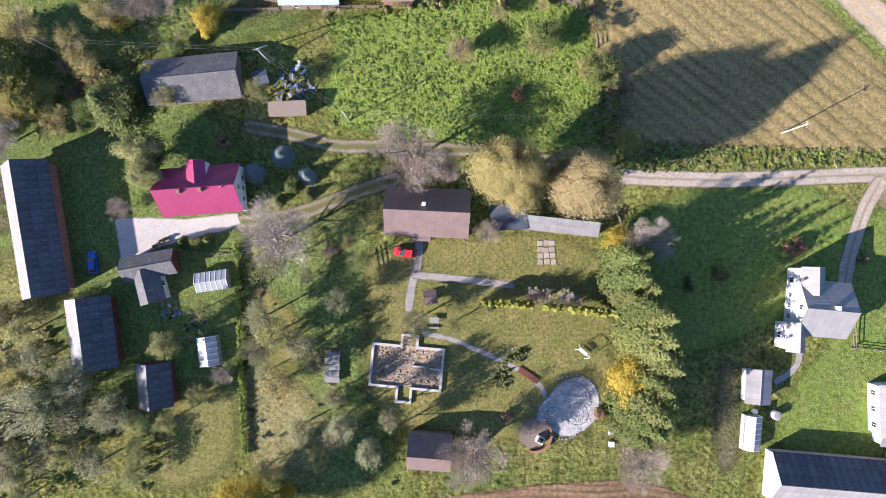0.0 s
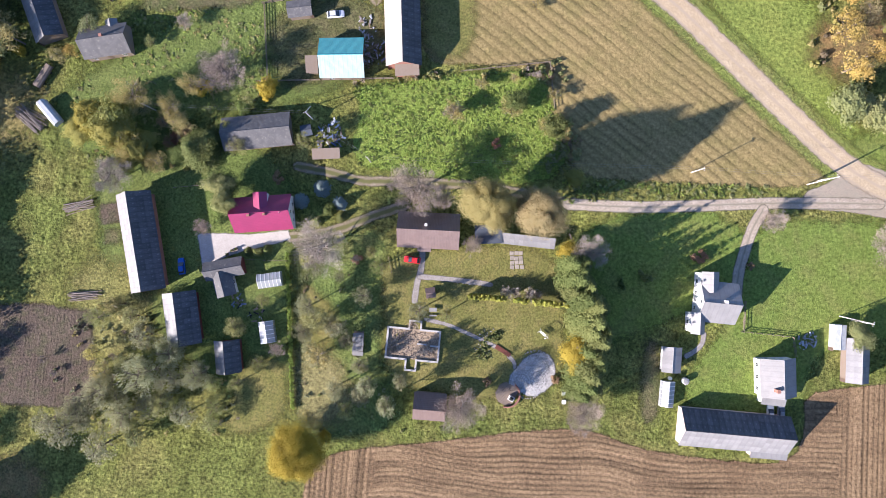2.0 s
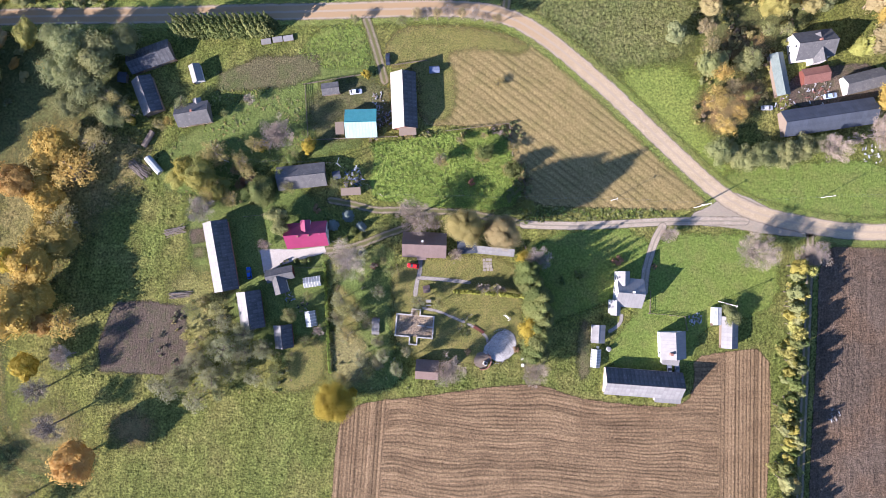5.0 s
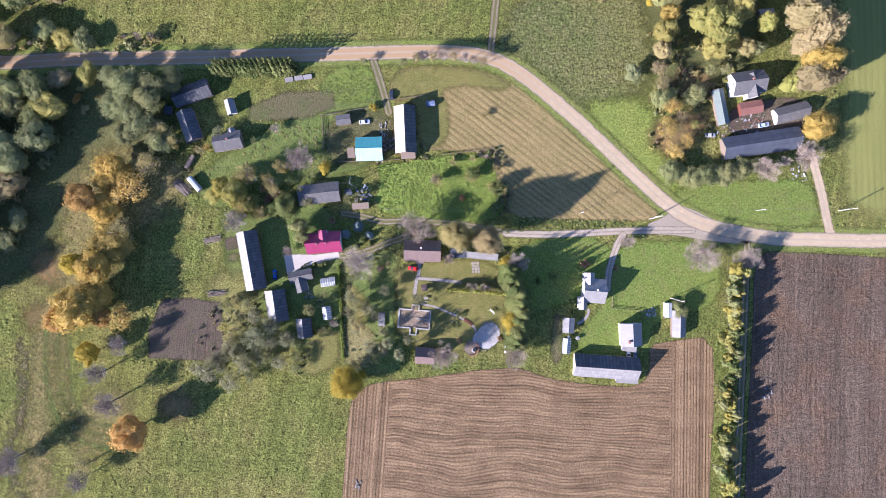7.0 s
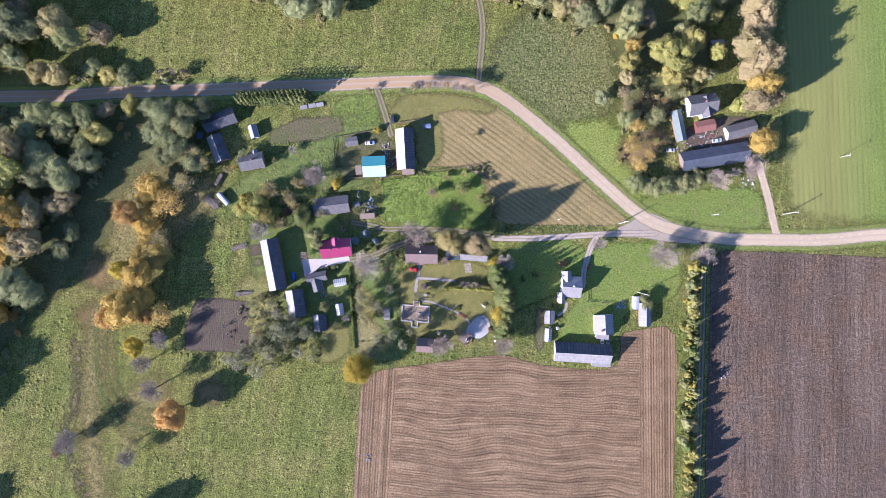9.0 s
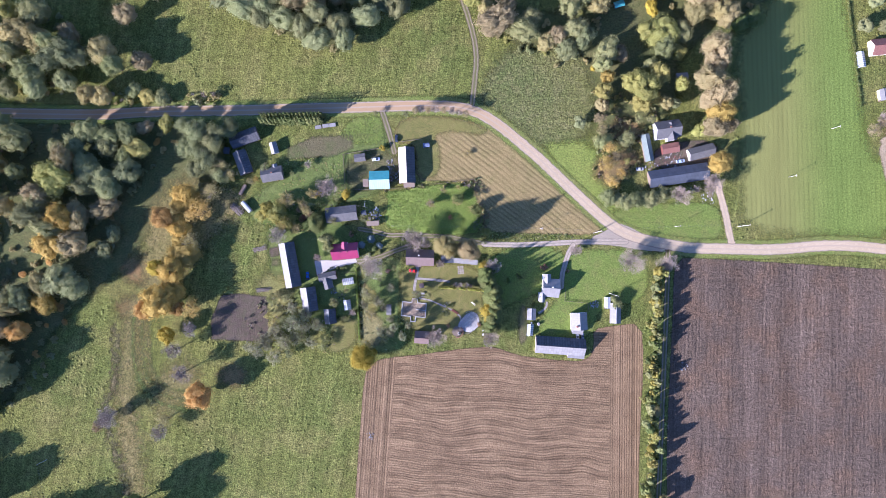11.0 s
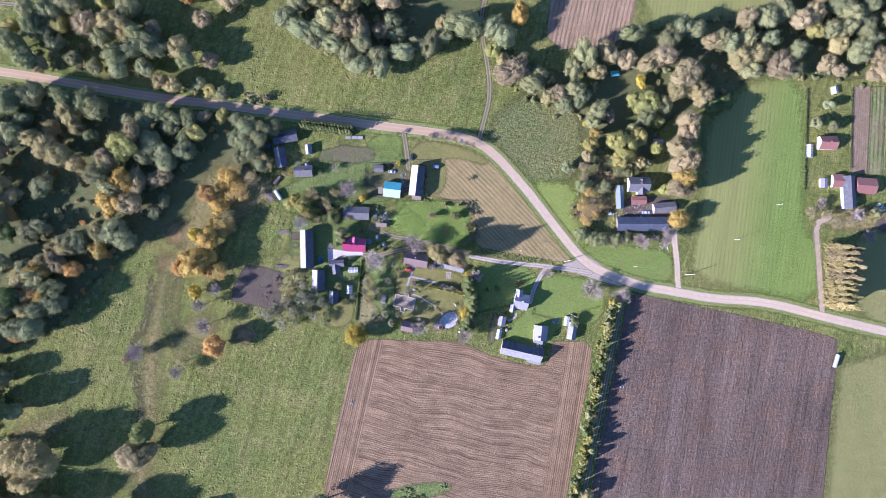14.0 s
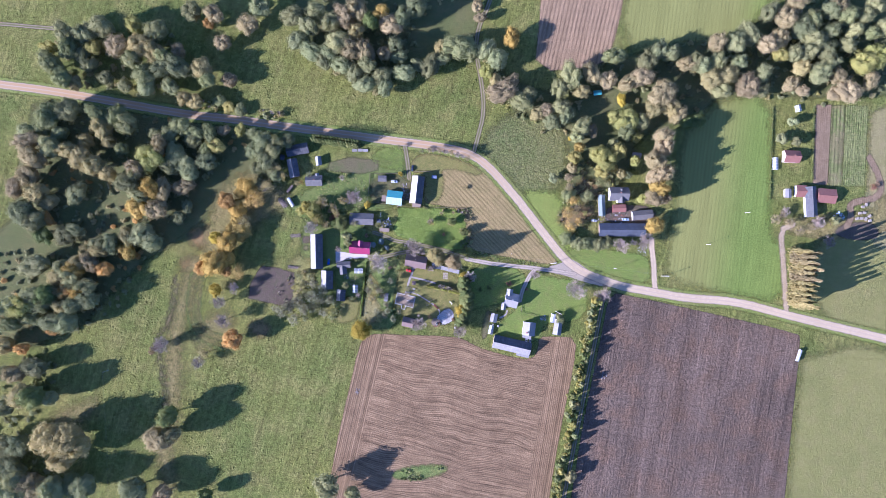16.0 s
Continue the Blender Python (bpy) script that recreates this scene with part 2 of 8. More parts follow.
M_PLOUGH = land("ploughed_soil", (0.105, 0.079, 0.056), (0.132, 0.098, 0.069), (0.136, 0.090, 0.055), broad=0.014, mid=0.06, fine=1.5, bump=1.0, depth=0.55, edge=(0.8, 0.4), rows=(2.0, 1.5, 0.25, 88.5, 0.25), lanes=3.4, grit=0.9, strips=0.5, clump=0.34)
M_REDSOIL = land("reddish_field_soil", (0.252, 0.176, 0.098), (0.224, 0.157, 0.088), (0.192, 0.136, 0.076), broad=0.02, mid=0.15, fine=1.2, edge=(1.5, 0.7), rows=(2.8, 2.0, 0.22, 86.0, 1.0), lanes=2.0)
M_BED = land("garden_soil", (0.095, 0.072, 0.054), (0.113, 0.088, 0.063), (0.081, 0.077, 0.041), broad=0.06, mid=0.4, fine=1.8, edge=(1.4, 0.6), rows=(0.9, 1.0, 0.10, 84.0, 0.2))
M_DRYWEED = land("dry_weeds", (0.128, 0.114, 0.058), (0.102, 0.116, 0.040), (0.145, 0.123, 0.065), broad=0.06, mid=0.4, fine=1.8, depth=0.45, edge=(2.0, 1.0))
M_PASTURE = land("pasture_grass", (0.205, 0.196, 0.060), (0.182, 0.180, 0.054), (0.228, 0.206, 0.072), broad=0.015, mid=0.12, fine=1.7, bump=1.0, depth=0.3, edge=(9.0, 3.0), tuft_shade=0.7, grit=1.2, clump=0.22)
M_CROP = land("green_crop", (0.127, 0.171, 0.034), (0.138, 0.182, 0.038), (0.118, 0.159, 0.032), broad=0.02, mid=0.1, fine=1.1, bump=0.6, depth=0.15, edge=(9.0, 3.0), rows=(2.6, 0.8, 0.085, 91.0, 0.6), lanes=3.0, grit=0.8, strips=0.2, west=((0.176, 0.180, 0.051), 190.0, 226.0))
M_CABBAGE = land("cabbage_rows", (0.160, 0.172, 0.057), (0.118, 0.140, 0.039), (0.195, 0.192, 0.076), broad=0.05, mid=0.5, fine=1.4, bump=1.0, depth=0.4, edge=(1.4, 0.6), rows=(1.6, 1.0, 0.16, 95.0, 0.6), clump=0.5)
M_OLDSOIL = land("littered_soil", (0.290, 0.222, 0.150), (0.235, 0.178, 0.120), (0.340, 0.268, 0.185), broad=0.12, mid=0.7, fine=2.4, depth=0.2, edge=(0.5, 0.2), tuft_shade=0.5)
M_LITTER = land("fallen_leaves", (0.230, 0.150, 0.062), (0.180, 0.135, 0.055), (0.130, 0.120, 0.045), broad=0.08, mid=0.4, fine=2.0, edge=(8.0, 2.5))
M_DRYGRASS = land("long_dry_grass", (0.190, 0.160, 0.058), (0.160, 0.148, 0.048), (0.215, 0.176, 0.070), broad=0.04, mid=0.2, fine=1.0, bump=1.0, depth=0.4, edge=(12.0, 6.0), tuft_shade=0.7, clump=0.3)
M_DITCH = land("withered_growth", (0.114, 0.098, 0.045), (0.090, 0.092, 0.036), (0.142, 0.121, 0.059), broad=0.06, mid=0.35, fine=1.2, bump=1.0, depth=0.5, edge=(5.0, 4.0), clump=0.5)
M_RANK = land("rank_grass", (0.143, 0.146, 0.046), (0.116, 0.132, 0.040), (0.168, 0.161, 0.062), broad=0.03, mid=0.2, fine=1.1, bump=1.0, depth=0.5, edge=(9.0, 4.0), tuft_shade=0.8, clump=0.42, grit=1.3)
M_YARD = land("yard_grass", (0.119, 0.154, 0.038), (0.136, 0.161, 0.045), (0.106, 0.138, 0.034), broad=0.05, mid=0.3, fine=1.6, bump=0.9, depth=0.25, edge=(4.0, 1.5), tuft_shade=0.7, clump=0.26, grit=0.85)
M_PALETRACK = land("pale_earth_track", (0.300, 0.240, 0.150), (0.260, 0.205, 0.125), (0.330, 0.270, 0.180), broad=0.08, mid=0.4, fine=2.0, bump=0.5, depth=0.08, edge=(1.6, 0.9), grit=0.6)
M_TANFIELD = land("tan_fallow", (0.215, 0.190, 0.078), (0.190, 0.174, 0.068), (0.240, 0.208, 0.095), broad=0.03, mid=0.15, fine=1.3, bump=0.8, depth=0.25, edge=(6.0, 2.5), grit=1.0, clump=0.2)
M_ROWS = land("weedy_vegetable_rows", (0.157, 0.143, 0.061), (0.117, 0.138, 0.041), (0.181, 0.152, 0.074), broad=0.05, mid=0.3, fine=1.5, edge=(1.4, 0.6), rows=(2.6, 1.5, 0.30, 95.0, 0.9), lanes=3.5, clump=0.3)
M_BROWNBED = land("turned_brown_soil", (0.195, 0.141, 0.083), (0.166, 0.120, 0.069), (0.224, 0.164, 0.098), broad=0.06, mid=0.4, fine=1.8, edge=(1.4, 0.6), rows=(1.4, 1.0, 0.16, 95.0, 0.4), clump=0.2)
M_SHEDYARD = land("worn_yard_grass", (0.108, 0.106, 0.040), (0.092, 0.094, 0.036), (0.128, 0.115, 0.055), broad=0.06, mid=0.3, fine=1.6, bump=0.8, depth=0.2, edge=(5.0, 2.0), tuft_shade=0.5, clump=0.3)
M_FRESH = land("bright_grass", (0.165, 0.205, 0.040), (0.190, 0.215, 0.046), (0.150, 0.185, 0.038), broad=0.04, mid=0.2, fine=1.2, bump=0.8, depth=0.25, edge=(5.0, 2.0), tuft_shade=0.5, clump=0.25)
M_FLOOR = land("woodland_floor", (0.100, 0.110, 0.036), (0.120, 0.116, 0.044), (0.085, 0.098, 0.034), broad=0.05, mid=0.3, fine=1.2, edge=(6.0, 2.0))
M_ROAD = land("gravel_road", (0.396, 0.313, 0.199), (0.359, 0.283, 0.177), (0.428, 0.343, 0.227), broad=0.03, mid=0.4, fine=2.2, bump=0.4, depth=0.05, edge=(0.9, 0.4), ruts=((0.335, 0.270, 0.190), 1.25, 0.9), grit=0.38, west=((0.324, 0.225, 0.120), 10.0, 75.0))
M_TRACK = land("earth_track", (0.205, 0.168, 0.115), (0.175, 0.148, 0.095), (0.240, 0.198, 0.145), broad=0.08, mid=0.5, fine=2.2, bump=0.5, depth=0.08, edge=(0.8, 0.5), ruts=((0.115, 0.112, 0.042), 0.85, 0.34), grit=0.6)
M_VERGE = land("road_verge", (0.165, 0.195, 0.042), (0.175, 0.180, 0.052), (0.130, 0.160, 0.036), broad=0.06, mid=0.4, fine=1.6, edge=(2.0, 0.8), tuft_shade=0.6)
M_CONCRETE_YARD = land("worn_concrete", (0.420, 0.385, 0.350), (0.390, 0.355, 0.320), (0.350, 0.325, 0.290), broad=0.12, mid=0.8, fine=3.0, bump=0.2, depth=0.03, edge=(0.5, 0.15), grit=0.22)
M_PATH = land("paved_path", (0.260, 0.235, 0.205), (0.230, 0.205, 0.180), (0.290, 0.265, 0.240), broad=0.2, mid=1.0, fine=4.0, bump=0.4, depth=0.04, edge=(0.35, 0.15), grit=0.4)
M_PEBBLE = land("pale_pebbles", (0.390, 0.375, 0.350), (0.305, 0.293, 0.276), (0.475, 0.456, 0.428), broad=0.2, mid=1.0, fine=4.5, bump=1.0, depth=0.12, edge=(0.5, 0.3))

# dark tone paints shade on slopes turned from the sun; also plain dark roofs
M_SLATE = surface("shade_darkened_fibre_cement", (0.070, 0.070, 0.074), (0.052, 0.053, 0.058), (0.040, 0.040, 0.043), scale=0.5, fine=5, rough=0.6, bump=0.3, depth=0.006, vary=0.5, wave=(0, 0.18, 1.0), wear=(0.190, 0.190, 0.190), spec=0.4, joints=(1.25, 0.5))
# pale sheet; beside M_SLATE it also carries the brightness of sunlit slopes
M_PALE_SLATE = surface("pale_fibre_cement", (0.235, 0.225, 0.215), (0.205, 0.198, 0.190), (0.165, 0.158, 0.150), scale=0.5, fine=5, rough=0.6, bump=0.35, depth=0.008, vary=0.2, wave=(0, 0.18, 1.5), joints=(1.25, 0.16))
M_LANE = land("grey_gravel_lane", (0.330, 0.276, 0.210), (0.290, 0.240, 0.180), (0.365, 0.310, 0.242), broad=0.05, mid=0.5, fine=2.2, bump=0.4, depth=0.05, edge=(0.5, 0.2), ruts=((0.190, 0.172, 0.120), 0.75, 0.55), grit=0.5)
# cream sheet whose paleness also holds the sun on one barn slope
M_CREAMROOF = surface("cream_fibre_cement", (0.335, 0.300, 0.255), (0.300, 0.268, 0.228), (0.250, 0.222, 0.190), scale=0.5, fine=5, rough=0.6, bump=0.35, depth=0.008, vary=0.2, wave=(0, 0.18, 1.5), joints=(1.4, 0.16))
# pale wear patches also stand in for streaks of sun on the barn roof
M_SHINGLE = surface("old_wood_shingle", (0.118, 0.114, 0.112), (0.092, 0.090, 0.090), (0.068, 0.067, 0.068), scale=0.8, fine=6, rough=0.9, bump=0.35, depth=0.008, wave=(0, 0.3, 0.8), wear=(0.20, 0.188, 0.165))
M_DARKROOF = surface("dark_felt_roof", (0.056, 0.066, 0.086), (0.046, 0.054, 0.072), (0.078, 0.088, 0.108), scale=0.6, fine=5, rough=0.8, bump=0.4, depth=0.03, vary=0.2)
M_RED = surface("raspberry_red_metal", (0.235, 0.026, 0.082), (0.21, 0.023, 0.073), (0.18, 0.022, 0.064), scale=0.5, fine=4, rough=0.42, bump=0.35, depth=0.008, wave=(0, 0.22, 2.0), spec=0.5)
M_BROWN = surface("brown_metal_tile", (0.158, 0.112, 0.097), (0.135, 0.095, 0.083), (0.180, 0.135, 0.118), scale=0.7, fine=5, rough=0.5, bump=0.35, depth=0.008, wave=(1, 0.35, 1.6), spec=0.45, joints=(0.36, 0.3))
M_TEAL = surface("teal_metal", (0.085, 0.32, 0.30), (0.075, 0.28, 0.265), (0.12, 0.36, 0.34), scale=0.6, fine=4, rough=0.25, bump=0.35, depth=0.008, wave=(0, 0.22, 2.0), spec=0.9)
# paler than M_TEAL, for the workshop's south slope
M_PALETEAL = surface("pale_teal_metal", (0.33, 0.43, 0.41), (0.29, 0.39, 0.375), (0.25, 0.36, 0.345), scale=0.6, fine=4, rough=0.4, bump=0.35, depth=0.008, wave=(0, 0.22, 2.0), joints=(1.1, 0.3), spec=0.6)
M_RUST = surface("rusty_red_roof", (0.190, 0.088, 0.066), (0.160, 0.074, 0.056), (0.235, 0.135, 0.105), scale=0.8, fine=5, rough=0.7, wave=(0, 0.2, 1.0), depth=0.008)
M_GREENROOF = surface("mossy_green_roof", (0.16, 0.19, 0.17), (0.13, 0.16, 0.14), (0.20, 0.22, 0.20), scale=0.8, fine=5, rough=0.7, wave=(0, 0.2, 1.0), depth=0.008)
M_WHITE = surface("white_plaster", (0.62, 0.60, 0.57), (0.57, 0.55, 0.52), (0.50, 0.48, 0.45), scale=0.5, fine=4, rough=0.9, bump=0.15, depth=0.02)
M_PLANK = surface("grey_boards", (0.185, 0.148, 0.115), (0.18, 0.14, 0.105), (0.14, 0.11, 0.085), scale=0.8, fine=7, rough=0.9, bump=0.35, depth=0.008, vary=0.15, wave=(0, 0.16, 0.8))
M_REDWOOD = surface("rust_red_boards", (0.135, 0.045, 0.03), (0.115, 0.038, 0.026), (0.09, 0.035, 0.026), scale=0.8, fine=7, rough=0.85, bump=0.35, depth=0.008, wave=(0, 0.16, 0.8))
M_PINKBRICK = surface("pinkish_limewashed_brick", (0.42, 0.34, 0.30), (0.37, 0.29, 0.255), (0.46, 0.39, 0.35), scale=1.0, fine=8, rough=0.9, bump=0.5, depth=0.02)
M_BRICK = surface("weathered_brick", (0.26, 0.125, 0.09), (0.22, 0.105, 0.075), (0.30, 0.18, 0.14), scale=1.0, fine=8, rough=0.9, bump=0.5, depth=0.02)
M_CREAM = surface("cream_boards", (0.56, 0.50, 0.38), (0.52, 0.46, 0.35), (0.46, 0.41, 0.31), scale=0.6, fine=6, rough=0.85, bump=0.35, depth=0.008, wave=(2, 0.16, 0.8))
M_CONCRETE = surface("pale_concrete", (0.42, 0.40, 0.37), (0.37, 0.35, 0.325), (0.31, 0.29, 0.265), scale=0.9, fine=6, rough=0.9, bump=0.3, depth=0.02)
M_STONE = surface("grey_stone", (0.30, 0.29, 0.28), (0.25, 0.24, 0.23), (0.20, 0.19, 0.18), scale=1.2, fine=8, rough=0.9, bump=0.5, depth=0.03, vary=0.5)
M_SLAB = surface("flagstone", (0.30, 0.262, 0.210), (0.26, 0.228, 0.182), (0.22, 0.192, 0.152), scale=1.2, fine=8, rough=0.9, bump=0.4, depth=0.02, vary=0.3)
M_BARK = surface("bark", (0.15, 0.12, 0.095), (0.12, 0.095, 0.075), (0.19, 0.16, 0.13), scale=1.5, fine=9, rough=0.95, bump=0.6, depth=0.03)
M_PALEBARK = surface("pale_bark", (0.21, 0.18, 0.15), (0.17, 0.145, 0.125), (0.13, 0.11, 0.095), scale=1.5, fine=9, rough=0.9, bump=0.4, depth=0.02)
M_POLE = surface("pale_pole", (0.60, 0.57, 0.52), (0.52, 0.49, 0.44), (0.42, 0.39, 0.34), scale=1.0, fine=9, rough=0.8)
M_WIRE = surface("grey_wire", (0.22, 0.22, 0.22), (0.18, 0.18, 0.18), rough=0.45, metal=0.6)
M_PANE = surface("window_glass", (0.03, 0.035, 0.045), (0.04, 0.045, 0.055), rough=0.08, bump=0.0, spec=0.8)
M_FRAME = surface("white_window_frame", (0.72, 0.71, 0.69), (0.68, 0.67, 0.65), rough=0.5, bump=0.1)
M_DOOR = surface("brown_door", (0.12, 0.085, 0.062), (0.10, 0.07, 0.052), rough=0.6, bump=0.2, depth=0.01)
M_TYRE = surface("tyre_rubber", (0.02, 0.02, 0.02), (0.028, 0.028, 0.028), rough=0.9)
M_CHROME = surface("wheel_rim", (0.5, 0.5, 0.51), (0.44, 0.44, 0.45), rough=0.35, metal=0.9, bump=0.0)
M_GHOUSE = clear_glass("milky_plastic", (0.50, 0.52, 0.53), 0.3, 0.52)
M_TARP = surface("blue_grey_sheet", (0.13, 0.16, 0.24), (0.10, 0.12, 0.19), (0.22, 0.25, 0.33), scale=1.2, fine=5, rough=0.55, bump=0.6, depth=0.08)
M_SKYTARP = surface("sky_blue_sheet", (0.50, 0.62, 0.70), (0.42, 0.55, 0.66), (0.66, 0.70, 0.73), scale=1.2, fine=5, rough=0.45, bump=0.6, depth=0.08)
M_WHITETARP = surface("white_sheet", (0.40, 0.41, 0.42), (0.33, 0.345, 0.36), (0.25, 0.27, 0.29), scale=1.2, fine=5, rough=0.45, bump=0.6, depth=0.08)

LEAF = {
    "olive": leaves("olive_leaves", (0.277, 0.280, 0.109), (0.343, 0.330, 0.140), (0.242, 0.260, 0.101), vary=0.35),
    "grey": leaves("grey_green_leaves", (0.218, 0.240, 0.102), (0.272, 0.286, 0.128), (0.254, 0.250, 0.104), vary=0.45),
    "silver": leaves("silvery_leaves", (0.248, 0.258, 0.142), (0.310, 0.312, 0.178), (0.280, 0.270, 0.150), vary=0.35),
    "green": leaves("green_leaves", (0.115, 0.150, 0.042), (0.158, 0.195, 0.056), (0.200, 0.212, 0.066)),
    "lime": leaves("lime_leaves", (0.297, 0.308, 0.078), (0.370, 0.364, 0.106), (0.386, 0.342, 0.099), vary=0.35),
    "yellow": leaves("yellow_leaves", (0.455, 0.362, 0.044), (0.525, 0.425, 0.060), (0.410, 0.325, 0.044), vary=0.3),
    "orange": leaves("orange_leaves", (0.451, 0.288, 0.079), (0.528, 0.350, 0.106), (0.413, 0.264, 0.079)),
    "rust": leaves("rust_leaves", (0.300, 0.205, 0.115), (0.360, 0.260, 0.145), (0.290, 0.150, 0.090)),
    "straw": leaves("straw_leaves", (0.380, 0.319, 0.123), (0.435, 0.373, 0.152), (0.344, 0.304, 0.123), vary=0.3),
    "tan": leaves("tan_leaves", (0.333, 0.270, 0.136), (0.393, 0.328, 0.169), (0.318, 0.270, 0.123), vary=0.4),
    "bright": leaves("bright_hedge_leaves", (0.320, 0.350, 0.060), (0.400, 0.415, 0.085), (0.350, 0.340, 0.070), vary=0.25),
    "gold": leaves("gold_leaves", (0.430, 0.302, 0.064), (0.505, 0.362, 0.084), (0.395, 0.300, 0.074), vary=0.35),
    "amber": leaves("amber_leaves", (0.495, 0.350, 0.092), (0.566, 0.412, 0.116), (0.450, 0.340, 0.094), vary=0.3),
    "mustard": leaves("mustard_leaves", (0.300, 0.262, 0.052), (0.365, 0.315, 0.070), (0.270, 0.250, 0.060), vary=0.3),
    "twig": leaves("bare_twigs", (0.290, 0.232, 0.186), (0.365, 0.300, 0.245), (0.310, 0.250, 0.195), through=0.0, vary=0.35),
    "lilac": leaves("bare_lilac_twigs", (0.320, 0.272, 0.225), (0.395, 0.342, 0.285), (0.335, 0.285, 0.235), through=0.0, vary=0.25),
    "spruce": leaves("spruce_needles", (0.088, 0.112, 0.028), (0.120, 0.142, 0.038), (0.135, 0.146, 0.042), through=0.25),
    "blue": leaves("blue_spruce_needles", (0.156, 0.198, 0.186), (0.210, 0.246, 0.228), (0.180, 0.222, 0.198), through=0.1, vary=0.3),
    "weed": leaves("weed_leaves", (0.270, 0.340, 0.064), (0.340, 0.395, 0.090), (0.230, 0.300, 0.058), vary=0.3),
    "dry": leaves("dry_stalks", (0.204, 0.156, 0.096), (0.252, 0.198, 0.126), (0.168, 0.132, 0.078), vary=0.3),
}

# ---- ways to build ----


def mesh_of(name, verts, faces, mat, smooth=False):
    me = bpy.data.meshes.new(name)
    me.from_pydata([tuple(v) for v in verts], [], faces)
    me.materials.append(mat)
    if smooth:
        me.polygons.foreach_set("use_smooth", [True] * len(me.polygons))
    me.update()
    return me


def part(name, verts, faces, mat, parent, label="", smooth=False):
    ob = new(name, mesh_of(name, verts, faces, mat, smooth))
    ob.parent = parent
    return tagged(ob, label)


def thing(name, x, y, angle, label, category, group="", kind="", z=0.0):
    ob = new(name)
    ob.empty_display_size = 0.5
    ob.matrix_basis = pose(x, y, z, 0, 0, angle)
    return tagged(ob, label, category, group, kind)


BOX = [(0, 3, 2, 1), (4, 5, 6, 7), (0, 1, 5, 4), (1, 2, 6, 5), (2, 3, 7, 6), (3, 0, 4, 7)]


def box(x0, x1, y0, y1, z0, z1):
    return [(x0, y0, z0), (x1, y0, z0), (x1, y1, z0), (x0, y1, z0), (x0, y0, z1), (x1, y0, z1), (x1, y1, z1), (x0, y1, z1)], BOX


def join(*pieces):
    verts, faces = [], []
    for v, f in pieces:
        n = len(verts)
        verts += list(v)
        faces += [tuple(i + n for i in q) for q in f]
    return verts, faces


def slab(p, thick):
    """A plate of that thickness whose upper face has the corners p."""
    p = [Vector(q) for q in p]
    n = (p[1] - p[0]).cross(p[-1] - p[0]).normalized() * thick
    k = len(p)
    faces = [tuple(range(k)), tuple(reversed(range(k, 2 * k)))] + [(i, i + k, (i + 1) % k + k, (i + 1) % k) for i in range(k)]
    return [tuple(q) for q in p] + [tuple(q - n) for q in p], faces


def tube(a, b, ra, rb, sides=6):
    a, b = Vector(a), Vector(b)
    d = (b - a).normalized()
    u = d.orthogonal().normalized()
    w = d.cross(u)
    verts = []
    for c, r in ((a, ra), (b, rb)):
        verts += [tuple(c + (u * math.cos(t) + w * math.sin(t)) * r) for t in (2 * math.pi * i / sides for i in range(sides))]
    faces = [(i, (i + 1) % sides, (i + 1) % sides + sides, i + sides) for i in range(sides)]
    return verts, faces + [tuple(reversed(range(sides))), tuple(range(sides, 2 * sides))]


def inside_distance(poly, x, y):
    """Signed distance in metres from the points (x, y) to a polygon's edge, positive inside."""
    best = np.full(x.shape, 1e9)
    within = np.zeros(x.shape, bool)
    for (ax, ay), (bx, by) in zip(poly, poly[1:] + poly[:1]):
        dx, dy = bx - ax, by - ay
        t = np.clip(((x - ax) * dx + (y - ay) * dy) / (dx * dx + dy * dy + 1e-9), 0, 1)
        best = np.minimum(best, np.hypot(x - ax - t * dx, y - ay - t * dy))
        cross = (ay > y) != (by > y)
        within ^= cross & (x < (bx - ax) * (y - ay) / (by - ay + 1e-12) + ax)
    return np.where(within, best, -best)


def line_distance(line, x, y):
    """Distance from a line, and the signed distance across it."""
    best, side = np.full(x.shape, 1e9), np.zeros(x.shape)
    for (ax, ay), (bx, by) in zip(line, line[1:]):
        dx, dy = bx - ax, by - ay
        t = np.clip(((x - ax) * dx + (y - ay) * dy) / (dx * dx + dy * dy + 1e-9), 0, 1)
        d = np.hypot(x - ax - t * dx, y - ay - t * dy)
        s = np.sign(dx * (y - ay) - dy * (x - ax)) * d
        side = np.where(d < best, s, side)
        best = np.minimum(best, d)
    return best, side


def smooth_line(p, rounds=2, closed=False):
    for _ in range(rounds):
        q = list(zip(p, p[1:] + p[:1])) if closed else list(zip(p, p[1:]))
        cut = [c for a, b in q for c in ((0.75 * a[0] + 0.25 * b[0], 0.75 * a[1] + 0.25 * b[1]), (0.25 * a[0] + 0.75 * b[0], 0.25 * a[1] + 0.75 * b[1]))]
        p = cut if closed else [p[0]] + cut[1:-1] + [p[-1]]
    return p


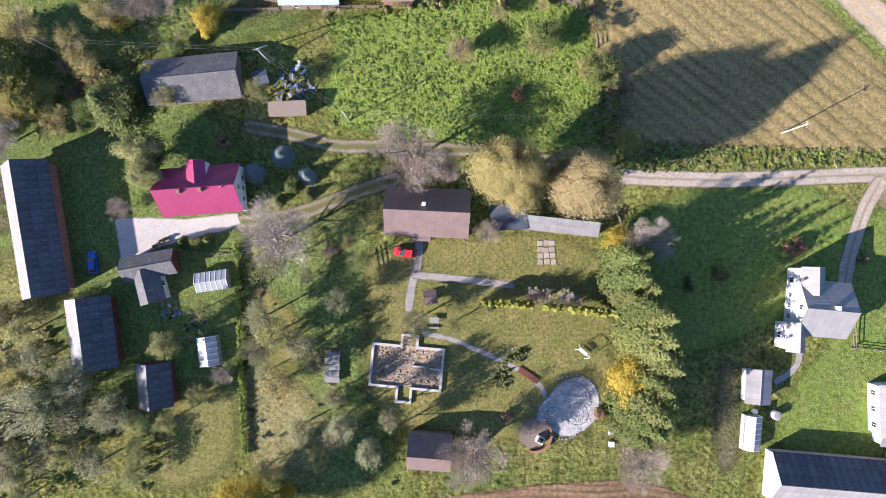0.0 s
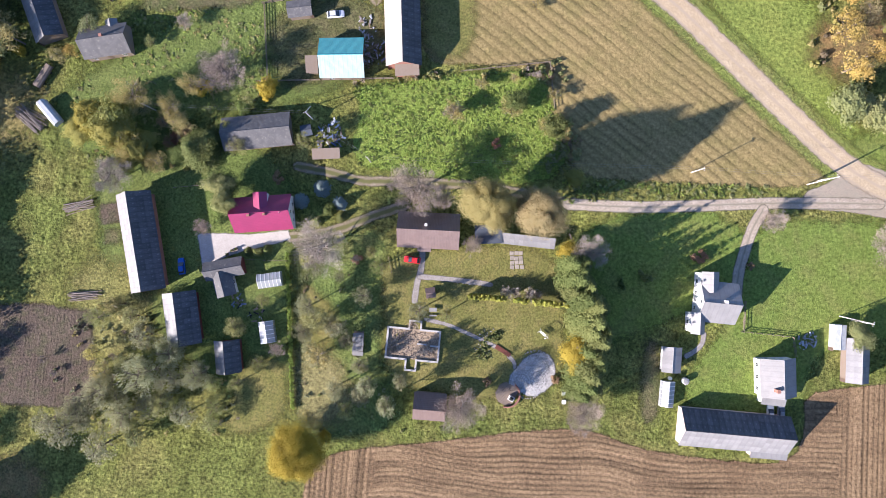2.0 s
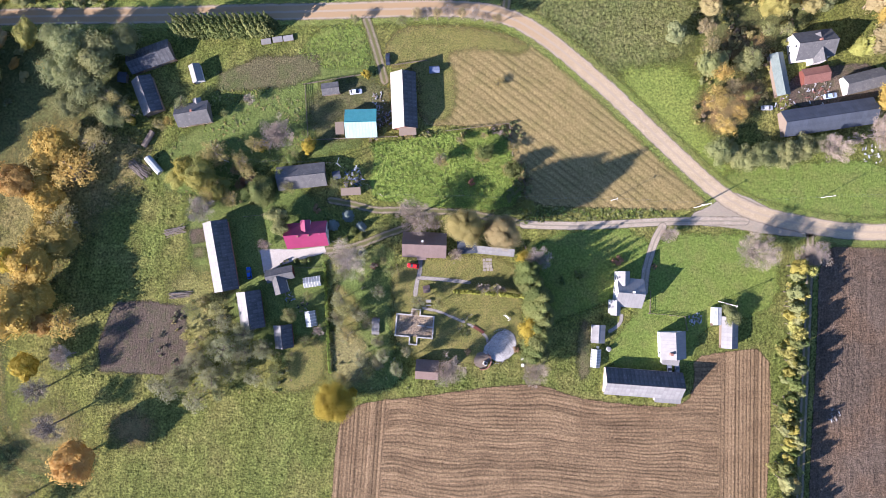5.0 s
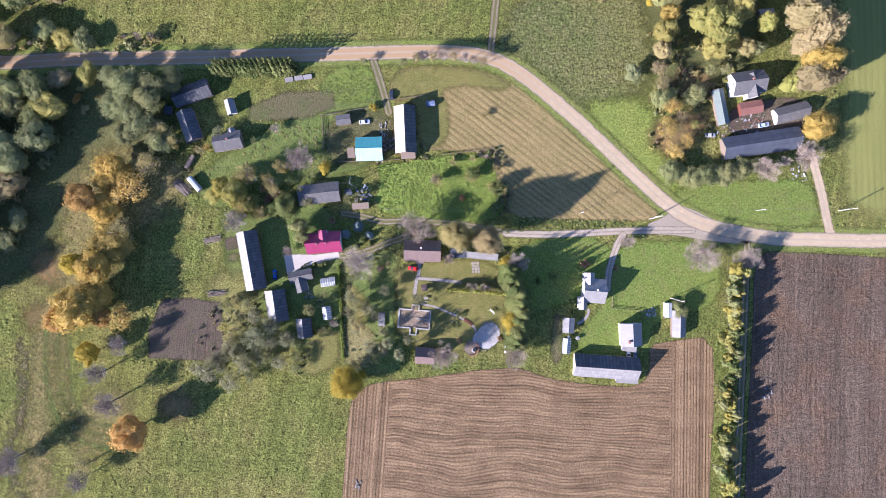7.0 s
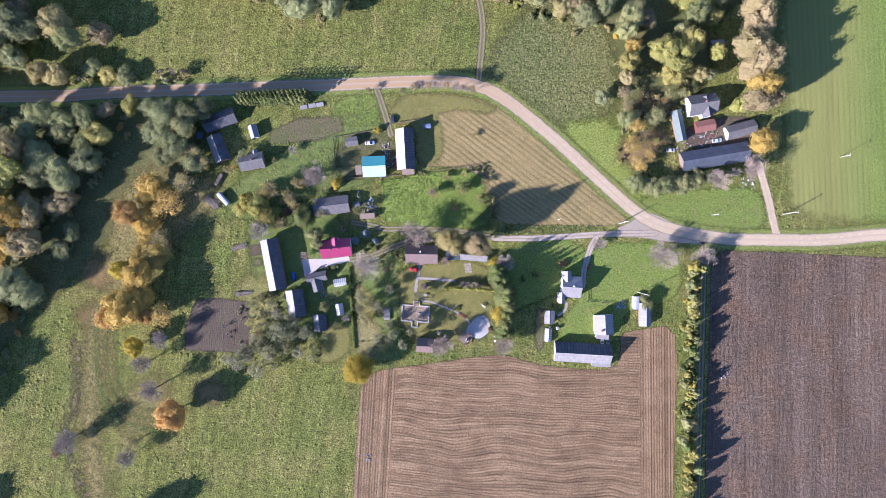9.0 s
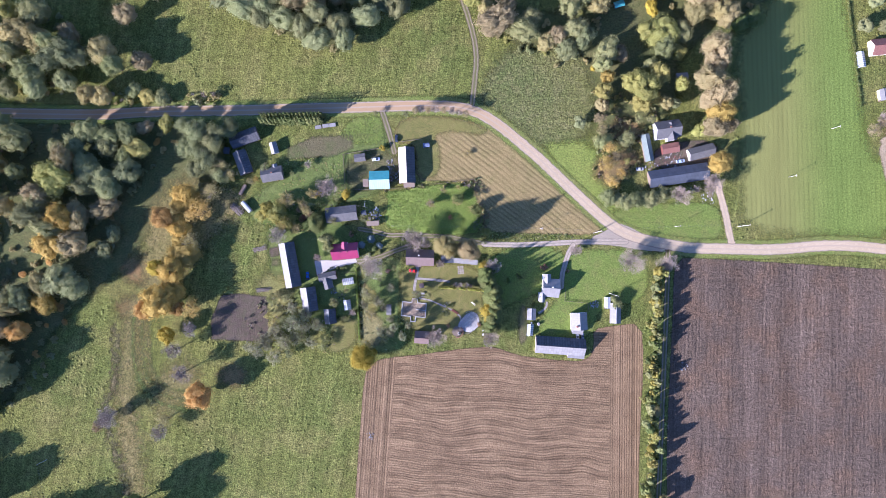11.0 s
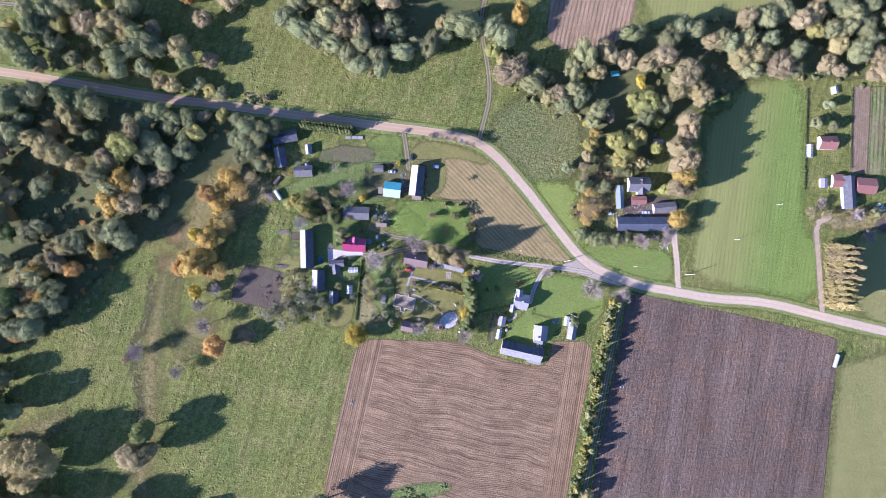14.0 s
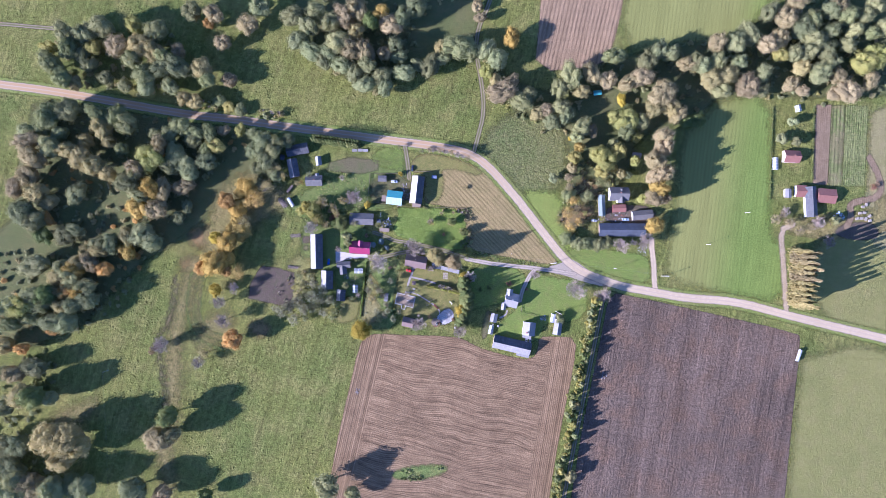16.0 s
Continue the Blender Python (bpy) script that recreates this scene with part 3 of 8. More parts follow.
def sheet(name, shape, mat, z, label, category, cell=1.5, margin=2.0, width=0.0, rounds=1):
    """A thin sheet of ground: a polygon, or with a width a strip along a line. Its edge is left to the ragged material."""
    shape = smooth_line(list(shape), rounds, closed=not width)
    xs, ys = [p[0] for p in shape], [p[1] for p in shape]
    pad = margin + width / 2
    gx = np.arange(min(xs) - pad, max(xs) + pad + cell, cell)
    gy = np.arange(min(ys) - pad, max(ys) + pad + cell, cell)
    x, y = np.meshgrid(gx, gy)
    if width:
        d, across = line_distance(shape, x, y)
        cover = width / 2 - d
    else:
        cover = inside_distance(shape, x, y)
        across = cover * 0 + 1.25
    keep = cover > -margin
    quad = keep[:-1, :-1] & keep[1:, :-1] & keep[:-1, 1:] & keep[1:, 1:]
    index = np.arange(x.size).reshape(x.shape)
    faces = np.stack([index[:-1, :-1][quad], index[:-1, 1:][quad], index[1:, 1:][quad], index[1:, :-1][quad]], 1)
    used, back_index = np.unique(faces, return_inverse=True)
    verts = np.stack([x.ravel()[used], y.ravel()[used], np.full(len(used), z)], 1)
    me = bpy.data.meshes.new(name)
    me.from_pydata(verts.tolist(), [], back_index.reshape(faces.shape).tolist())
    me.materials.append(mat)
    me.attributes.new("cover", "FLOAT", "POINT").data.foreach_set("value", cover.ravel()[used].astype(np.float32))
    me.attributes.new("across", "FLOAT", "POINT").data.foreach_set("value", across.ravel()[used].astype(np.float32))
    return tagged(new(name, me), label, category, kind="structure")


# ---- the ground ----
ground = new("ground", mesh_of("ground", [(-3000, -3000, 0), (3000, -3000, 0), (3000, 3000, 0), (-3000, 3000, 0)], [(0, 1, 2, 3)], M_MEADOW))
tagged(ground, "wide autumn meadow of tufted olive-green grass", "meadow", kind="structure")
sheet("woodland_floor_west", [(-287.3, 83.8), (-210.8, 86.6), (-137.1, 80.2), (-108.7, 79.1), (-104.7, 51.4), (-131.5, 41.5), (-150.7, 20.6), (-166.0, 0.3), (-198.7, -24.6), (-234.9, -82.3), (-323.8, -111.4), (-335.9, -28.3), (-286.0, -9.0), (-292.6, 22.4), (-287.9, 59.4)], M_FLOOR, 0.02, "dark leaf-strewn floor under the western wood", "woodland floor", cell=3, margin=5)
sheet("woodland_floor_north", [(-118.2, 172.5), (-105.8, 226.7), (12.7, 243.6), (17.9, 179.8), (13.7, 153.0), (-21.6, 146.0), (-46.1, 120.3), (-62.7, 124.0), (-93.3, 139.8)], M_FLOOR, 0.02, "dark leaf-strewn floor under the northern wood", "woodland floor", cell=3, margin=5)
sheet("woodland_floor_east", [(20.2, 164.0), (43.3, 143.2), (80.5, 136.4), (85.5, 157.3), (139.0, 177.0), (188.4, 196.1), (232.8, 222.5), (347.8, 259.0), (359.0, 180.3), (273.5, 162.0), (194.4, 154.7), (177.5, 132.2), (139.3, 118.7), (136.8, 80.1), (110.4, 68.2), (97.4, 74.4), (88.4, 109.4), (42.2, 122.9)], M_FLOOR, 0.02, "dark leaf-strewn floor under the eastern wood", "woodland floor", cell=3, margin=5)
sheet("orchard_grass", [(-35.6, -4.1), (-12.8, 11.5), (-13.8, -12.4), (-14.9, -29.0), (-8.7, -43.6), (-34.6, -45.6), (-35.6, -27.0)], M_ROUGH, 0.025, "rough uneven grass under old fruit trees", "grass", cell=2, margin=4)
sheet("village_grass", [(-68.8, 56.7), (-45.1, 68.1), (-21.4, 77.9), (-18.2, 67.8), (-20.2, 44.3), (-35.4, 37.7), (-55.6, 36.3), (-74.2, 28.1), (-87.7, 23.2), (-99.4, 35.2), (-87.4, 45.1)], M_YARD, 0.025, "dull green uneven grass between sheds", "grass", cell=2, margin=4)
sheet("garden_lawn", [(-14.9, 1.6), (31.8, 3.2), (31.3, -18.7), (30.8, -33.2), (8.0, -36.3), (-13.8, -31.1), (-13.8, -12.4)], M_LAWN, 0.03, "yellowish mown lawn of the middle garden", "lawn", cell=2, margin=4)
sheet("east_lawn", [(35.8, 10.8), (76.9, 12.0), (75.8, -10.6), (51.4, -17.1), (37.9, -23.6), (35.5, -6.8)], M_GREEN, 0.03, "green grass in the shade of a tree row", "lawn", cell=2, margin=4)
sheet("farm_lawn", [(78.6, 9.5), (117.2, 9.0), (122.0, -7.8), (116.0, -19.5), (93.3, -22.6), (89.7, -39.4), (62.9, -39.1), (59.6, -30.6), (71.5, -17.3), (75.0, -3.9)], M_GREEN, 0.035, "bright green lawn between white farm buildings", "lawn", cell=2, margin=4)
sheet("roadside_grass", [(99.9, 28.5), (110.5, 33.0), (150.4, 34.9), (159.8, 31.2), (162.4, 14.8), (145.5, 13.8), (122.0, 16.5), (106.8, 22.0)], M_GREEN, 0.03, "bright green grass beside a farm drive", "grass", cell=2, margin=4)
sheet("orchard_leaf_carpet", [(-35.4, -24.0), (-29.0, -22.5), (-22.6, -29.5), (-22.0, -37.0), (-27.0, -42.0), (-35.0, -41.0)], M_TANFIELD, 0.0285, "grass strewn with tan fallen leaves", "leaf litter", cell=1.5, margin=4)
sheet("hedge_side_grass", [(-35.8, -6.0), (-29.5, -9.0), (-25.0, -15.0), (-27.0, -23.0), (-35.2, -24.0)], M_LAWN, 0.029, "dry yellowish grass beside a clipped hedge", "grass", cell=1.5, margin=4)
sheet("barn_glade", [(-49.5, -25.5), (-38.4, -24.5), (-38.0, -39.0), (-46.0, -44.0), (-54.0, -44.0), (-51.0, -34.0)], M_LAWN, 0.0295, "sunlit yellowish grass behind small barns", "grass", cell=1.5, margin=4)
# paler pasture colour puts the sun's brightness into this patch
sheet("barn_west_grass", [(-90.0, 0.0), (-73.5, -3.0), (-71.5, -12.0), (-75.0, -21.0), (-82.0, -30.0), (-92.0, -20.0)], M_PASTURE, 0.03, "sunlit yellow-green grass beside a long barn", "grass", cell=2, margin=4)
sheet("shed_yard_grass", [(-43.0, 62.5), (-14.0, 65.5), (-13.6, 48.0), (-32.0, 42.5), (-41.0, 42.5)], M_SHEDYARD, 0.031, "worn olive-brown grass of a shed yard", "grass", cell=1.5, margin=4)
sheet("rough_meadow", [(36.9, 108.0), (28.5, 91.0), (38.9, 84.9), (52.7, 74.6), (66.0, 63.0), (82.0, 68.0), (94.3, 75.6), (91.0, 108.0), (80.0, 118.0), (50.0, 122.0)], M_RANK, 0.028, "rank olive-brown grass of an unmown meadow", "meadow", cell=3, margin=8)
sheet("barn_yard_grass", [(-82.0, 34.0), (-60.0, 34.0), (-36.5, 22.0), (-37.0, 0.0), (-36.8, -38.0), (-46.0, -40.0), (-58.0, -30.0), (-72.0, -16.0), (-84.0, -6.0), (-86.0, 18.0)], M_YARD, 0.0245, "dull green grass round old barns", "grass", cell=2, margin=4)
sheet("orchard_verge_grass", [(65.0, 65.1), (70.9, 68.1), (91.9, 68.1), (97.0, 45.6), (105.2, 29.2), (103.7, 26.9), (91.8, 35.9), (78.4, 48.7)], M_FRESH, 0.0295, "bright green grass between road and orchard", "grass", cell=2, margin=5)
sheet("weed_patch", [(-21.9, 42.3), (-11.8, 43.3), (-1.7, 44.9), (26.1, 47.1), (28.6, 43.7), (29.3, 33.6), (32.6, 26.8), (28.3, 19.3), (18.2, 18.3), (4.8, 18.8), (-12.0, 21.0), (-20.4, 22.8), (-22.0, 29.2), (-19.4, 35.9)], M_WEED, 0.04, "lush bright green patch of tall weeds", "weeds", cell=1.5, margin=3)
sheet("stubble_field", [(-15.5, 77.8), (-7.9, 83.1), (10.3, 82.9), (26.2, 79.6), (33.7, 77.2), (46.4, 69.6), (59.2, 57.7), (75.4, 42.1), (87.0, 31.0), (96.7, 20.8), (93.9, 18.0), (79.8, 17.5), (56.4, 18.9), (34.1, 19.7), (29.5, 28.1), (26.7, 46.9), (5.2, 48.1), (-4.6, 48.2), (-4.4, 68.3), (-15.6, 68.4)], M_STUBBLE, 0.045, "straw-coloured mown stubble field with swaths", "field", cell=2, margin=3)
sheet("field_head_grass", [(-15.5, 77.5), (-7.9, 82.8), (10.3, 82.6), (26.2, 79.2), (36.0, 74.5), (30.0, 72.5), (16.0, 75.0), (5.0, 73.0), (9.0, 66.0), (8.0, 50.0), (-4.2, 49.0), (-4.2, 68.6), (-15.2, 68.8)], M_LAWN, 0.0475, "short olive-green grass along a stubble field", "grass", cell=1.5, margin=3)
sheet("harrowed_field", [(-34.0, -56.4), (-29.7, -50.1), (-22.9, -47.8), (-2.7, -46.2), (12.4, -43.9), (30.9, -42.4), (39.3, -43.0), (47.7, -46.8), (62.7, -49.5), (88.7, -51.5), (91.1, -39.4), (90.1, -33.7), (101.6, -32.0), (116.7, -30.4), (117.8, -51.5), (114.7, -96.1), (113.7, -144.5), (113.8, -192.7), (-41.9, -215.5), (-40.7, -134.8), (-37.3, -94.0)], M_HARROW, 0.05, "brown harrowed field with wavy furrows", "field", cell=3, margin=3, rounds=1)
sheet("ploughed_field", [(134.9, 4.2), (147.7, 4.4), (204.5, 0.2), (270.6, -5.1), (272.9, -9.6), (275.1, -72.7), (280.0, -168.4), (127.5, -190.7), (129.0, -142.2), (129.7, -93.9), (131.5, -61.5), (133.6, -29.0)], M_PLOUGH, 0.05, "dark purplish ploughed field", "field", cell=3, margin=3)
sheet("pasture", [(275.4, -5.2), (426.8, -14.6), (445.3, -144.2), (282.7, -168.0), (277.1, -72.5)], M_PASTURE, 0.03, "pale green tufted pasture", "pasture", cell=4, margin=8)
sheet("east_meadow", [(272.8, 55.4), (282.3, 72.9), (371.4, 93.7), (384.8, -0.6), (328.3, 3.2), (279.5, 8.2)], M_PASTURE, 0.028, "pale grazed meadow beyond a poplar row", "pasture", cell=4, margin=8)
sheet("crop_field", [(169.4, 119.0), (179.5, 132.5), (193.1, 149.3), (225.9, 158.8), (235.0, 106.3), (241.0, 58.9), (252.3, 52.5), (256.7, 13.8), (218.4, 15.4), (173.0, 18.5), (172.0, 44.9), (173.4, 77.3)], M_CROP, 0.03, "fresh green field of winter crop", "field", cell=3, margin=8)
sheet("north_soil_field", [(53.0, 257.4), (118.1, 266.6), (113.7, 171.3), (105.1, 160.9), (60.4, 150.4), (59.3, 185.7)], M_REDSOIL, 0.04, "reddish ploughed field beyond the wood", "field", cell=3, margin=3)
sheet("north_crop_field", [(120.0, 266.9), (224.3, 281.7), (215.7, 202.0), (158.1, 183.7), (115.5, 172.8)], M_CROP, 0.03, "green crop field beyond the wood", "field", cell=3, margin=8)
sheet("vegetable_plot_west", [(-110.8, -12.2), (-100.7, -11.9), (-86.3, -13.7), (-85.5, -28.9), (-86.6, -38.3), (-116.2, -36.5), (-116.8, -26.2)], M_BED, 0.045, "bare purplish-brown vegetable plot", "garden bed", cell=1.5, rounds=0)
sheet("weedy_plot", [(-74.0, 66.8), (-59.9, 72.5), (-38.9, 73.4), (-38.5, 66.4), (-50.7, 61.8), (-74.1, 60.9)], M_DRYWEED, 0.045, "plot of brown withered weeds", "garden bed", cell=1.5, margin=3, rounds=0)
sheet("crop_plot", [(-38.8, 82.7), (-23.5, 86.1), (-20.7, 68.5), (-36.6, 68.2), (-45.9, 73.5)], M_GREEN, 0.042, "small plot of bright green crop", "garden bed", cell=1.5)
sheet("vegetable_plot_east", [(260.3, 156.1), (271.0, 157.2), (276.3, 100.9), (265.5, 100.6)], M_BROWNBED, 0.045, "long bare brown vegetable bed beside a farm", "garden bed", cell=1.5, rounds=0)
sheet("weedy_plot_east", [(271.0, 157.2), (280.5, 158.2), (286.2, 101.6), (276.3, 100.9)], M_ROWS, 0.046, "long vegetable bed with pale green rows", "garden bed", cell=1.5, rounds=0)
sheet("crop_plot_east", [(280.5, 158.2), (296.2, 160.1), (301.9, 103.8), (286.2, 101.6)], M_CABBAGE, 0.044, "long green vegetable bed beside a farm", "garden bed", cell=1.5, rounds=0)
sheet("fallow_east", [(298.0, 170.0), (420.0, 187.0), (432.0, 90.0), (330.0, 60.0), (309.0, 66.0), (303.0, 112.0)], M_TANFIELD, 0.0285, "pale tan fallow field beyond vegetable beds", "field", cell=4, margin=6)
sheet("trodden_yard_far", [(288.0, 74.3), (300.0, 78.0), (311.4, 80.1), (318.7, 70.1), (303.3, 64.9), (284.9, 66.7)], M_BED, 0.0435, "dark trodden soil behind a far farm", "yard", cell=1.5, margin=3)
sheet("field_island", [(0.9, -144.0), (11.3, -137.7), (30.8, -133.2), (42.1, -133.2), (34.1, -142.0), (4.8, -148.3)], M_ROUGH, 0.058, "island of rough green grass in a field", "grass", cell=1.5)
sheet("barn_bed_upper", [(-84.4, 12.6), (-79.6, 13.4), (-79.0, 8.4), (-84.0, 7.6)], M_BED, 0.0455, "small dark garden bed beside a long barn", "garden bed", cell=0.8, margin=1.5, rounds=0)
sheet("barn_bed_lower", [(-83.6, 6.4), (-79.0, 7.0), (-78.8, 3.2), (-83.0, 2.8)], M_DRYWEED, 0.0455, "small weedy garden bed beside a long barn", "garden bed", cell=0.8, margin=1.5, rounds=0)
sheet("potato_plot", [(50.5, -20.7), (54.7, -20.7), (54.7, -41.0), (50.0, -41.0)], M_DRYWEED, 0.045, "narrow brown vegetable strip", "garden bed", cell=1.0)
sheet("yard_soil", [(124.9, 66.8), (160.2, 68.7), (157.7, 53.5), (124.7, 50.4)], M_BED, 0.04, "trodden brown farmyard soil", "yard", cell=1.5)
sheet("far_yard_soil", [(245.8, 75.7), (308.6, 84.7), (316.8, 106.0), (330.5, 71.8), (256.2, 59.1)], M_DRYGRASS, 0.04, "trodden dry grass of a far farmyard", "yard", cell=2)
LITTER = [(-128.0, 40.9, 8.6), (-139.3, 27.8, 5.5), (-154.3, 1.7, 7.8), (-160.4, -18.9, 5.5), (-105.2, -56.6, 5.5), (109.7, 73.3, 7.0), (110.4, 57.8, 5.5), (101.4, 52.5, 7.2)]
for k, (x, y, r) in enumerate(LITTER):
    ring = [(x + r * math.cos(a) * 1.3, y + r * math.sin(a)) for a in (2 * math.pi * i / 9 for i in range(9))]
    sheet("leaf_litter_%d" % (k + 1), ring, M_LITTER, 0.0335 + 0.0006 * k, "carpet of fallen tan and orange leaves", "leaf litter", cell=2, margin=6)

sheet("dry_grass_west", [(-149.1, 35.0), (-132.5, 53.5), (-106.0, 46.0), (-98.0, 38.0), (-108.0, 24.0), (-119.7, 15.9), (-130.9, -0.3), (-149.8, -18.7), (-154.2, 2.4)], M_DRYGRASS, 0.048, "long pale dry grass strewn with leaves", "grass", cell=3, margin=8)
sheet("dry_grass_south", [(-246.7, -140.5), (-209.3, -119.0), (-215.0, -135.9), (-236.4, -155.2)], M_DRYGRASS, 0.048, "patch of pale dry grass", "grass", cell=3, margin=8)
sheet("dry_grass_slope", [(-150.4, -62.0), (-137.4, -49.3), (-125.7, -49.4), (-126.0, -65.8), (-139.0, -77.3), (-147.1, -74.9)], M_DRYGRASS, 0.047, "slope of pale dry grass", "grass", cell=3, margin=8)
sheet("dry_grass_strip", [(-157.2, -18.6), (-160.2, -39.3), (-164.4, -72.1), (-160.2, -103.8), (-159.3, -123.8), (-160.6, -148.2), (-153.2, -171.3)], M_DRYGRASS, 0.049, "pale strip of long dry grass along a ditch", "grass", width=10.0, cell=3, margin=16)
sheet("ditch_growth", [(-169.2, -30.5), (-168.5, -60.6), (-177.4, -74.0), (-170.6, -93.2), (-163.8, -112.4), (-164.0, -125.0)], M_DITCH, 0.0525, "brown withered growth along an old ditch", "ditch", width=2.4, cell=1.5, margin=8)
for k in range(5):
    ring = [(-149.6 - 2.3 * k, -24.0), (-150.5 - 2.3 * k, -43.5), (-148.4 - 2.0 * k, -55.3 - 0.8 * k), (-142.4 - 1.2 * k, -63.0 - 2.0 * k), (-128.3, -65.4 - 2.4 * k)]
    sheet("mown_track_%d" % (k + 1), ring, M_DRYGRASS if k % 2 else M_ROUGH, 0.0505 + 0.0004 * k, "curved wheel track in mown grass", "track", width=0.9, cell=0.8, margin=3, rounds=2)
# roads and tracks
ROAD = [(-434.7, 93.0), (-336.7, 88.8), (-312.3, 88.3), (-271.9, 89.2), (-176.3, 85.9), (-153.0, 87.3), (-129.7, 87.7), (-106.4, 87.5), (-83.0, 87.7), (-59.7, 88.1), (-36.4, 88.3), (-22.3, 88.6), (-8.3, 88.9), (10.4, 88.7), (19.7, 87.7), (27.2, 85.7), (34.9, 81.9), (44.2, 75.2), (53.4, 67.2), (61.6, 60.1), (70.8, 51.1), (80.1, 42.0), (91.7, 30.9), (101.0, 22.6), (110.3, 17.1), (122.0, 13.7), (138.4, 10.4), (150.1, 9.3), (166.6, 8.9), (189.6, 7.9), (223.0, 10.9), (263.8, 5.9), (332.0, -0.3), (466.5, -12.8)]
sheet("road_verge", ROAD, M_VERGE, 0.055, "bright green grass verge along the gravel road", "verge", width=10.5, cell=1.5)
sheet("track_village_east", [(109.1, 13.6), (93.8, 13.8), (79.8, 13.7), (65.7, 13.0), (46.9, 12.5), (48.5, 12.7), (41.2, 12.8), (31.8, 13.3)], M_LANE, 0.0625, "grey gravel village track", "track", width=2.9, cell=0.8, rounds=2)
sheet("track_village_west", [(33.9, 13.1), (22.5, 15.4), (10.0, 17.9), (-2.4, 18.3), (-14.9, 18.9), (-19.0, 18.5), (-27.3, 21.0), (-35.6, 22.4)], M_TRACK, 0.0605, "earth track with a grassy middle through the village", "track", width=2.5, cell=0.8, rounds=2)
sheet("foundation_soil", [(-12.8, -17.4), (0.3, -18.4), (-0.2, -25.9), (-13.6, -25.0)], M_OLDSOIL, 0.06, "brown littered soil inside a foundation", "soil", cell=0.8, margin=0.5, rounds=0)
sheet("track_red_house", [(-8.7, 12.7), (-12.8, 11.5), (-19.0, 9.2), (-25.3, 6.7), (-31.5, 5.4), (-37.2, 4.7)], M_TRACK, 0.061, "earth drive leading to the red-roofed house", "track", width=2.7, cell=0.8, rounds=2)
sheet("track_white_house", [(80.3, 12.0), (77.7, 7.8), (76.0, 2.8), (74.0, -3.9), (73.6, -10.6)], M_LANE, 0.063, "pale gravel drive leading to the white house", "track", width=2.8, cell=0.8, rounds=2)
sheet("track_meadow", [(29.3, 254.0), (23.5, 196.8), (16.5, 175.6), (17.9, 157.7), (25.3, 136.6), (29.7, 117.1), (27.6, 98.6), (26.3, 87.6)], M_TRACK, 0.06, "two-rut earth track across the meadow", "track", width=3.4, cell=0.8, rounds=2)
sheet("track_barn", [(-22.4, 86.0), (-19.7, 77.8), (-17.4, 69.6), (-16.1, 63.8)], M_TRACK, 0.061, "two-rut track to the long barn", "track", width=3.2, cell=0.8)
sheet("track_hedge", [(131.8, 9.0), (131.0, -13.3), (129.4, -41.6), (127.6, -74.1), (125.7, -110.5), (123.5, -151.1)], M_TRACK, 0.061, "overgrown track between hedge and ploughed field", "track", width=3.0, cell=1.0)
sheet("track_farm", [(166.6, 11.2), (164.8, 18.3), (163.2, 27.7), (160.5, 38.3), (159.0, 45.3)], M_ROAD, 0.064, "pale gravel drive to the eastern farm", "track", width=3.6, cell=0.8, rounds=2)
sheet("track_far_farm", [(260.6, 6.5), (259.5, 11.6), (255.7, 28.9), (251.7, 48.4), (248.0, 64.9), (256.0, 70.0)], M_PALETRACK, 0.064, "pale earth drive to the far farm", "track", width=3.6, cell=1.0)
sheet("track_far_yard", [(302.5, 124.0), (310.2, 113.9), (314.5, 103.3), (310.9, 96.2), (298.2, 93.0), (293.2, 88.9), (296.1, 81.8), (293.4, 73.9)], M_BROWNBED, 0.0615, "brown trodden track round a far farmyard", "track", width=4.6, cell=1.0, rounds=2)
sheet("track_northwest", [(-342.5, 128.4), (-318.5, 131.0), (-294.3, 132.1), (-258.2, 134.4)], M_TRACK, 0.06, "faint two-rut track in the far meadow", "track", width=3.0, cell=1.0)
sheet("road_main", ROAD, M_ROAD, 0.075, "pale gravel country road, reddish along the village", "road", width=5.7, cell=0.8, rounds=2)
sheet("road_junction", [(89.5, 16.2), (97.6, 19.1), (102.3, 23.6), (107.8, 23.2), (122.3, 15.5), (133.9, 10.5), (133.9, 7.5), (118.4, 8.6), (103.0, 11.6), (92.0, 12.2)], M_LANE, 0.061, "worn gravel where the tracks meet the road", "road", cell=0.8)
sheet("concrete_yard", [(-60.2, 5.5), (-55.6, 5.7), (-47.1, 5.4), (-37.7, 6.5), (-36.9, 4.2), (-45.0, 2.1), (-50.2, 0.9), (-53.1, -0.2), (-58.9, -2.8)], M_CONCRETE_YARD, 0.07, "pale concrete yard before the red-roofed house", "yard", cell=0.5, margin=0.6, rounds=0)
sheet("path_garden", [(-4.3, 1.1), (-4.4, -2.0), (-5.0, -4.6), (-5.7, -6.7), (-6.2, -10.9)], M_PATH, 0.065, "worn paved garden path", "path", width=1.5, cell=0.35, margin=0.6)
sheet("path_cross", [(-5.0, -4.9), (1.7, -5.4), (6.9, -6.0), (12.6, -6.8)], M_PATH, 0.067, "worn paved garden path", "path", width=1.3, cell=0.35, margin=0.6)
sheet("path_brook", [(-3.5, -15.5), (2.4, -16.8), (6.9, -18.9), (12.1, -21.2), (14.0, -22.3)], M_PATH, 0.066, "pale gravel garden path", "path", width=0.9, cell=0.3, margin=0.5)
